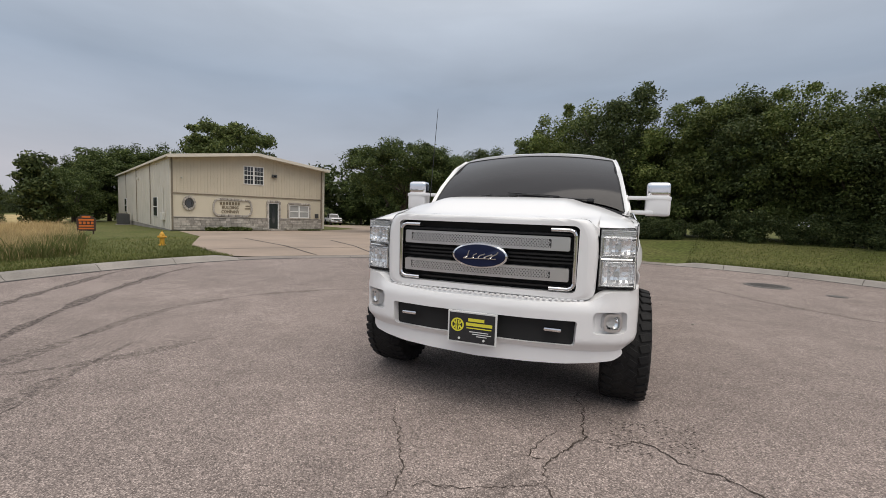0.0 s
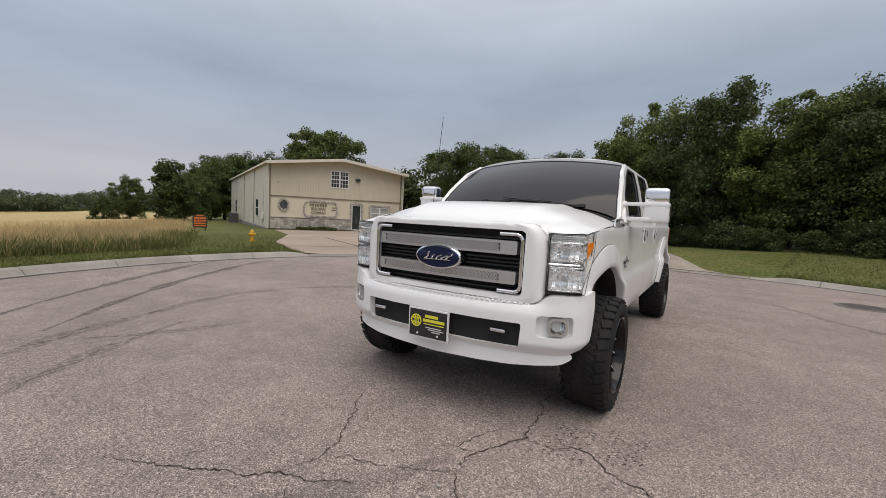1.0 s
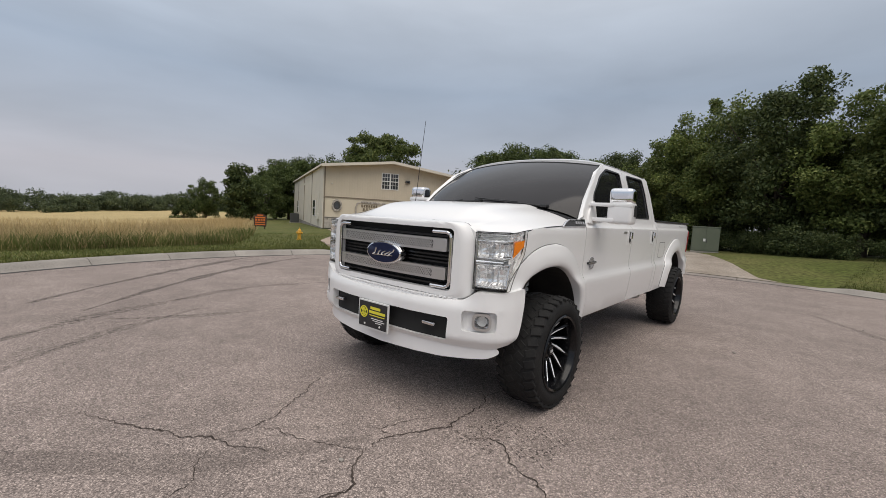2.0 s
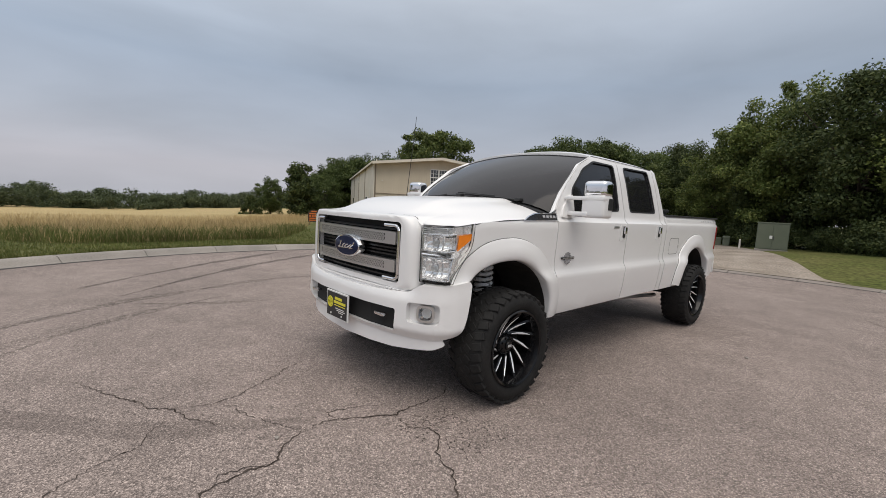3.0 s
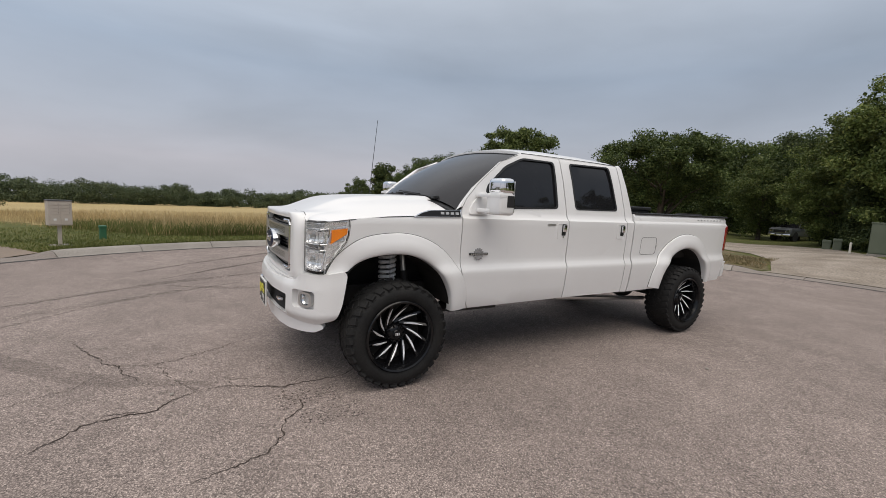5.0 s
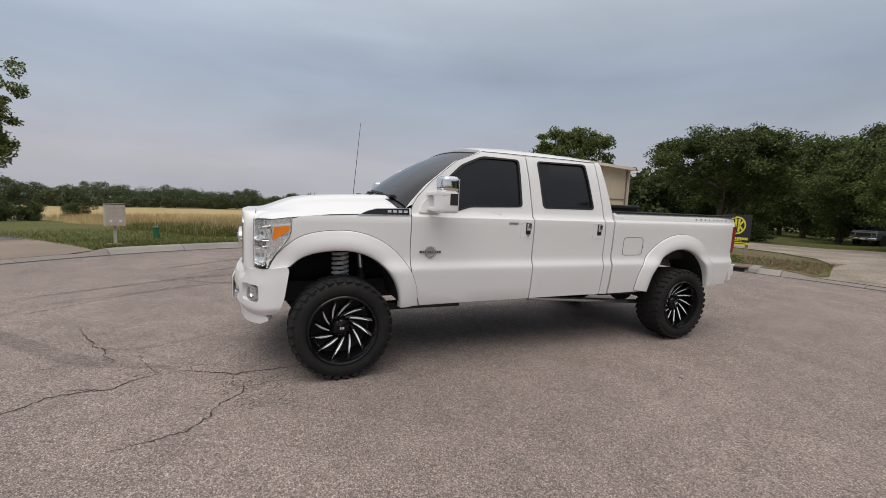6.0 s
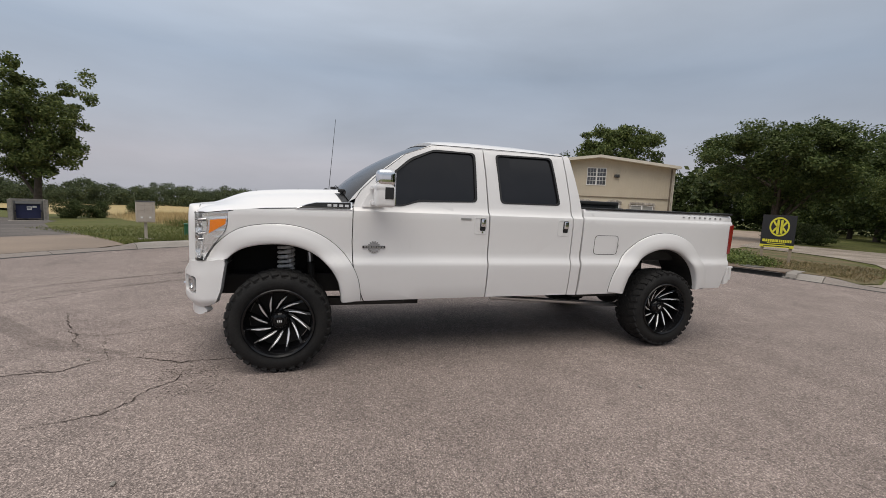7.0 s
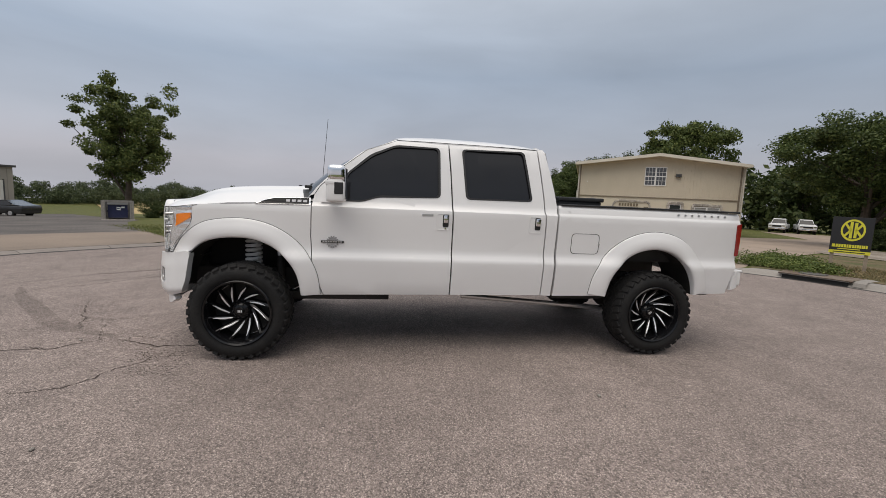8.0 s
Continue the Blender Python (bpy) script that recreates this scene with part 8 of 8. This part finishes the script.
def build_shrubs():
    G = "undergrowth along the wood"
    rg = np.random.RandomState(31)
    def shrub(name, label, seed, r, h, clumps, per, size, leaf, at, group=""):
        rr = np.random.RandomState(seed)
        t = thing(name, label, "shrub", group, m=at)
        cl = crown_clumps(rr, clumps, r, r, 0.1, h, 0.3, 0.2)
        v, q = leaf_cloud(rr, cl, np.full(clumps, r * 0.32) * rr.uniform(0.7, 1.3, clumps), per, size)
        ob = new("foliage", mesh_np("foliage", v, q, leaf))
        ob.parent = t
        bm = bmesh.new()
        for k in range(5):
            add_tube(bm, (0, 0, -0.05), cl[k], 0.03, 0.01, 6, caps=False)
        part("stems", bm, BARK, t)
        return t
    # both take the darker LEAFD, which puts the wood's deep shade into their colour
    a = shrub("shrub", "dense dark green undergrowth at the wood's edge", 41, 1.7, 2.6, 34, 260, 0.078, LEAFD, spot(-4.6, 27.0, 0.7), G)
    b = shrub("shrub", "dense green undergrowth at the wood's edge", 42, 1.5, 2.2, 30, 260, 0.078, LEAFD, spot(-2.2, 23.6, 0.75), G)
    spots = [(0.2, 22.4), (-0.9, 23.0), (1.2, 20.8), (2.2, 19.6), (3.4, 18.2), (4.8, 17.8), (6.2, 17.2), (7.4, 16.6), (8.4, 15.8), (9.4, 14.8), (10.4, 13.6), (11.6, 12.2), (-3.3, 25.2), (0.5, 21.6), (3.0, 18.9), (-5.6, 28.6), (-6.2, 30.4), (-6.8, 34.6), (-14.2, 29.6), (-16.0, 30.0), (-18.5, 34.0), (-22.5, 40.0), (-13.2, 26.0), (-12.2, 27.2), (-14.6, 27.0), (-9.4, 42.0), (-27.0, 46.0), (-44.0, 50.0)]
    for i, (x, y) in enumerate(spots):
        copy_thing((a, b)[i % 2], spot(x, y, 0.55 + 0.35 * rg.rand(), rg.rand() * 360))
    for x, y, s in ((-32.9, -17.0, 0.85), (-34.5, -16.0, 0.8), (-46, -17, 0.9)):
        copy_thing(a, spot(x, y, s, x * 40))
    # low juniper on the island and plants by the workshop wall
    shrub("juniper", "low spreading bright green juniper beside the storm drain", 51, 1.15, 0.62, 60, 420, 0.032, LEAF2, Matrix.Translation((-4.75, 11.85, 0.08)) @ Matrix.Diagonal((1.12, 0.80, 0.78, 1)))
    for k in range(11):
        p = shop.matrix_world @ Vector((2.9 + 0.36 * k, -0.62, 0))
        if k == 0:
            h = shrub("lily_clump", "clump of long green leaves along the stone base", 61, 0.30, 0.62, 12, 60, 0.09, LEAF, Matrix.Translation((p.x, p.y, gz(p.x, p.y))), "planting by the wall")
        else:
            copy_thing(h, Matrix.Translation((p.x, p.y, gz(p.x, p.y))) @ Matrix.Diagonal((1, 1, 0.8 + 0.4 * rg.rand(), 1)) @ Euler((0, 0, k)).to_matrix().to_4x4())
    for k in range(5):
        p = shop.matrix_world @ Vector((12.3 + 0.5 * k, -0.6, 0))
        copy_thing(h, Matrix.Translation((p.x, p.y, gz(p.x, p.y))) @ Matrix.Diagonal((0.8, 0.8, 0.5, 1)) @ Euler((0, 0, k)).to_matrix().to_4x4())
    # straw and weeds on the island
    n = 9000
    rr = np.random.RandomState(71)
    az = np.radians(rr.uniform(104.9, 122.5, n))
    R = np.array([ring(math.degrees(q)) for q in az]) + 0.75 + 3.4 * rr.rand(n) ** 1.2
    xy = np.stack([CX + R * np.cos(az), CY + R * np.sin(az)], 1)
    blades("straw_litter", xy, 0.06, 0.035, 0.009, STRAW, rr, "pale dry straw and weeds on bare soil", lean=1.4)


FIELD = [(-11.6, 3.2), (-10.9, 1.4), (-10.6, -1.0), (-11.3, -2.6), (-14.5, -4.4), (-21, -8.4), (-36, -16.2), (-62, -34), (-190, -115), (-205, -40), (-205, 70), (-80, 40), (-31, 13.8), (-17, 6.4)]


def inside(xy, poly):
    x, y = xy[:, 0], xy[:, 1]
    r = np.zeros(len(xy), bool)
    for i in range(len(poly)):
        (x1, y1), (x2, y2) = poly[i], poly[i - 1]
        cr = ((y1 > y) != (y2 > y)) & (x < (x2 - x1) * (y - y1) / (y2 - y1 + 1e-12) + x1)
        r ^= cr
    return r


def blades(name, xy, height, dh, width, material, rr, label, lean=0.35, grown=1.0):
    n = len(xy)
    z = np.array([gz(x, y) for x, y in xy])
    h = (height + dh * rr.normal(size=n)) * grown
    a = rr.uniform(0, 6.28, n)
    w = width * rr.uniform(0.6, 1.4, n)
    d = np.stack([np.cos(a), np.sin(a)], 1)
    l = rr.normal(size=(n, 2)) * lean * h[:, None] * 0.5
    v = np.empty((n, 4, 3))
    base = np.stack([xy[:, 0], xy[:, 1], z - 0.02], 1)
    side = np.stack([d[:, 0] * w, d[:, 1] * w, np.zeros(n)], 1)
    mid = base + np.stack([l[:, 0] * 0.4, l[:, 1] * 0.4, h * 0.6], 1)
    tip = base + np.stack([l[:, 0], l[:, 1], h], 1)
    v[:, 0], v[:, 1], v[:, 2], v[:, 3] = base - side * 0.8, mid - side * 0.2 + side * 0.9, tip, mid - side
    q = np.arange(n * 4).reshape(-1, 4)
    ob = new(name, mesh_np(name, v.reshape(-1, 3), q, material))
    return tagged(ob, label, "grass", kind="stuff")


def off_line(p, a, b):
    """Distance of a place from a stretch of line."""
    k = max(0.0, min(1.0, (p - a).dot(b - a) / (b - a).length_squared))
    return (p - a - (b - a) * k).length


def build_grass():
    FIELDM = mat("dry_field", (0.42, 0.32, 0.165), 0.95, spec=0.1, var=(0.34, 0.275, 0.135), scale=0.08, fine=0.3, fine_scale=2.2, bump=1.0, bump_scale=6)
    # the standing crop's top, far off, as one rough sheet that thins out towards its near edge
    NEAR = FIELD[-3:] + FIELD[:8]
    bm = bmesh.new()
    vs = [bm.verts.new((x, y, 0)) for x, y in FIELD]
    es = [bm.edges.new((vs[i], vs[(i + 1) % len(vs)])) for i in range(len(vs))]
    bmesh.ops.triangle_fill(bm, edges=es, use_beauty=True)
    for axis, cuts in ((0, [-15, -16, -17, -18.5, -20, -22, -24, -27, -30, -35, -40, -50, -65, -80, -100, -130, -160, -190]), (1, [-100, -70, -50, -35, -25, -18, -13, -9, -6, -4, -2, 0, 2, 4, 6, 8, 12, 18, 25, 40])):
        for c in cuts:
            bmesh.ops.bisect_plane(bm, geom=bm.verts[:] + bm.edges[:] + bm.faces[:], plane_co=(c, c, 0), plane_no=(1 - axis, axis, 0))
    for v in bm.verts:
        r, az = polar(v.co.x, v.co.y)
        p = Vector((v.co.x, v.co.y))
        d = min(off_line(p, Vector(a), Vector(b)) for a, b in zip(NEAR, NEAR[1:]))
        v.co.z = gz(v.co.x, v.co.y) - 0.02 + 0.50 * smoothstep(0.6, 9.0, d)
    solid("hay_field", bm, FIELDM, "tall dry tan grass of an unmown field", "field", kind="structure", smooth=60)
    rr = np.random.RandomState(81)

    def edge(x, y):
        p = Vector((x, y))
        return min(off_line(p, Vector(a), Vector(b)) for a, b in zip(NEAR, NEAR[1:]))

    def strew(n, r0, r1, a0, a1):
        r = r0 + (r1 - r0) * rr.rand(n) ** 1.5
        a = np.radians(rr.uniform(a0, a1, n))
        return np.stack([CX + r * np.cos(a), CY + r * np.sin(a)], 1)
    xy = strew(150000, 9.8, 46, 150, 222)
    xy = xy[inside(xy, FIELD)]
    # the crop thins out and stays lower towards its edge
    ease = np.array([smoothstep(-0.3, 2.6, edge(x, y) + 0.8 * noise.noise((x * 0.7, y * 0.7, 4))) for x, y in xy])
    keep = rr.rand(len(xy)) < 0.25 + 0.75 * ease
    blades("tall_grass", xy[keep], 0.47, 0.14, 0.008, TAN, rr, "tall dry tan grass of an unmown field", lean=0.5, grown=(0.55 + 0.45 * ease)[keep])
    xy = strew(110000, 9.8, 21, 150, 218)
    xy = xy[inside(xy, FIELD)]
    blades("field_undergrass", xy, 0.27, 0.10, 0.009, BLADE, rr, "green blades under the dry grass", lean=0.6)
    # rough grass along the kerb and the mown lawn nearby
    DR = [at_pol(124, 9.0), (-5.9, 11.6), (-7.9, 15.4), (-11.5, 22), (-16.5, 33), (-21.0, 31), (-20.0, 24.6), (-23.9, 15.2), (-17.5, 11.4), (-12.4, 6.9), at_pol(163, 9.0)]
    for lo, hi, n in ((150, 217, 42000), (20, 78, 24000)):
        a = rr.uniform(lo, hi, n)
        r = np.array([ring(q) for q in a]) + 0.40 + 11 * rr.rand(n) ** 1.8
        xy = np.stack([CX + r * np.cos(np.radians(a)), CY + r * np.sin(np.radians(a))], 1)
        xy = xy[~inside(xy, DR)]
        blades("mown_lawn", xy, 0.065, 0.025, 0.009, BLADE, rr, "short mown green grass beside the kerb", lean=0.9)


def far_trees():
    """The woods along the horizon, many crowns in one mesh for each wood."""
    rr = np.random.RandomState(91)

    def wood(name, label, n, a0, a1, d0, d1, h0, h1, w0, w1, size, per, leaf):
        cl, rad = [], []
        for i in range(n):
            az = rr.uniform(a0, a1)
            d = rr.uniform(d0, d1) * (0.84 if az > 222 else 1.0)
            h = rr.uniform(h0, h1) * (0.66 if az > 218 else 1.0) * (1 + 0.15 * math.sin(az * 0.9)) * (0.85 if 150 < az < 182 else 1.0)
            w = rr.uniform(w0, w1)
            x, y = at_pol(az, d)
            for k in range(15):
                q = rr.normal(size=3)
                q /= np.linalg.norm(q)
                cl.append((x + q[0] * w, y + q[1] * w, gz(x, y) + h * (0.5 + 0.45 * q[2])))
                rad.append(w * 0.42)
        v, q = leaf_cloud(rr, np.array(cl), np.array(rad), per, size)
        tagged(new(name, mesh_np(name, v, q, leaf)), label, "trees", kind="stuff")
    wood("far_wood", "dark wood along the horizon behind the field", 330, 150, 246, 190, 225, 5.8, 8.4, 3.0, 5.2, 0.30, 76, LEAFF)
    wood("back_wood", "deep green wood behind the workshop and the track", 100, 62, 146, 62, 80, 7.0, 9.8, 3.0, 4.6, 0.34, 42, LEAFD)


build_trees()
build_shrubs()
build_grass()
far_trees()
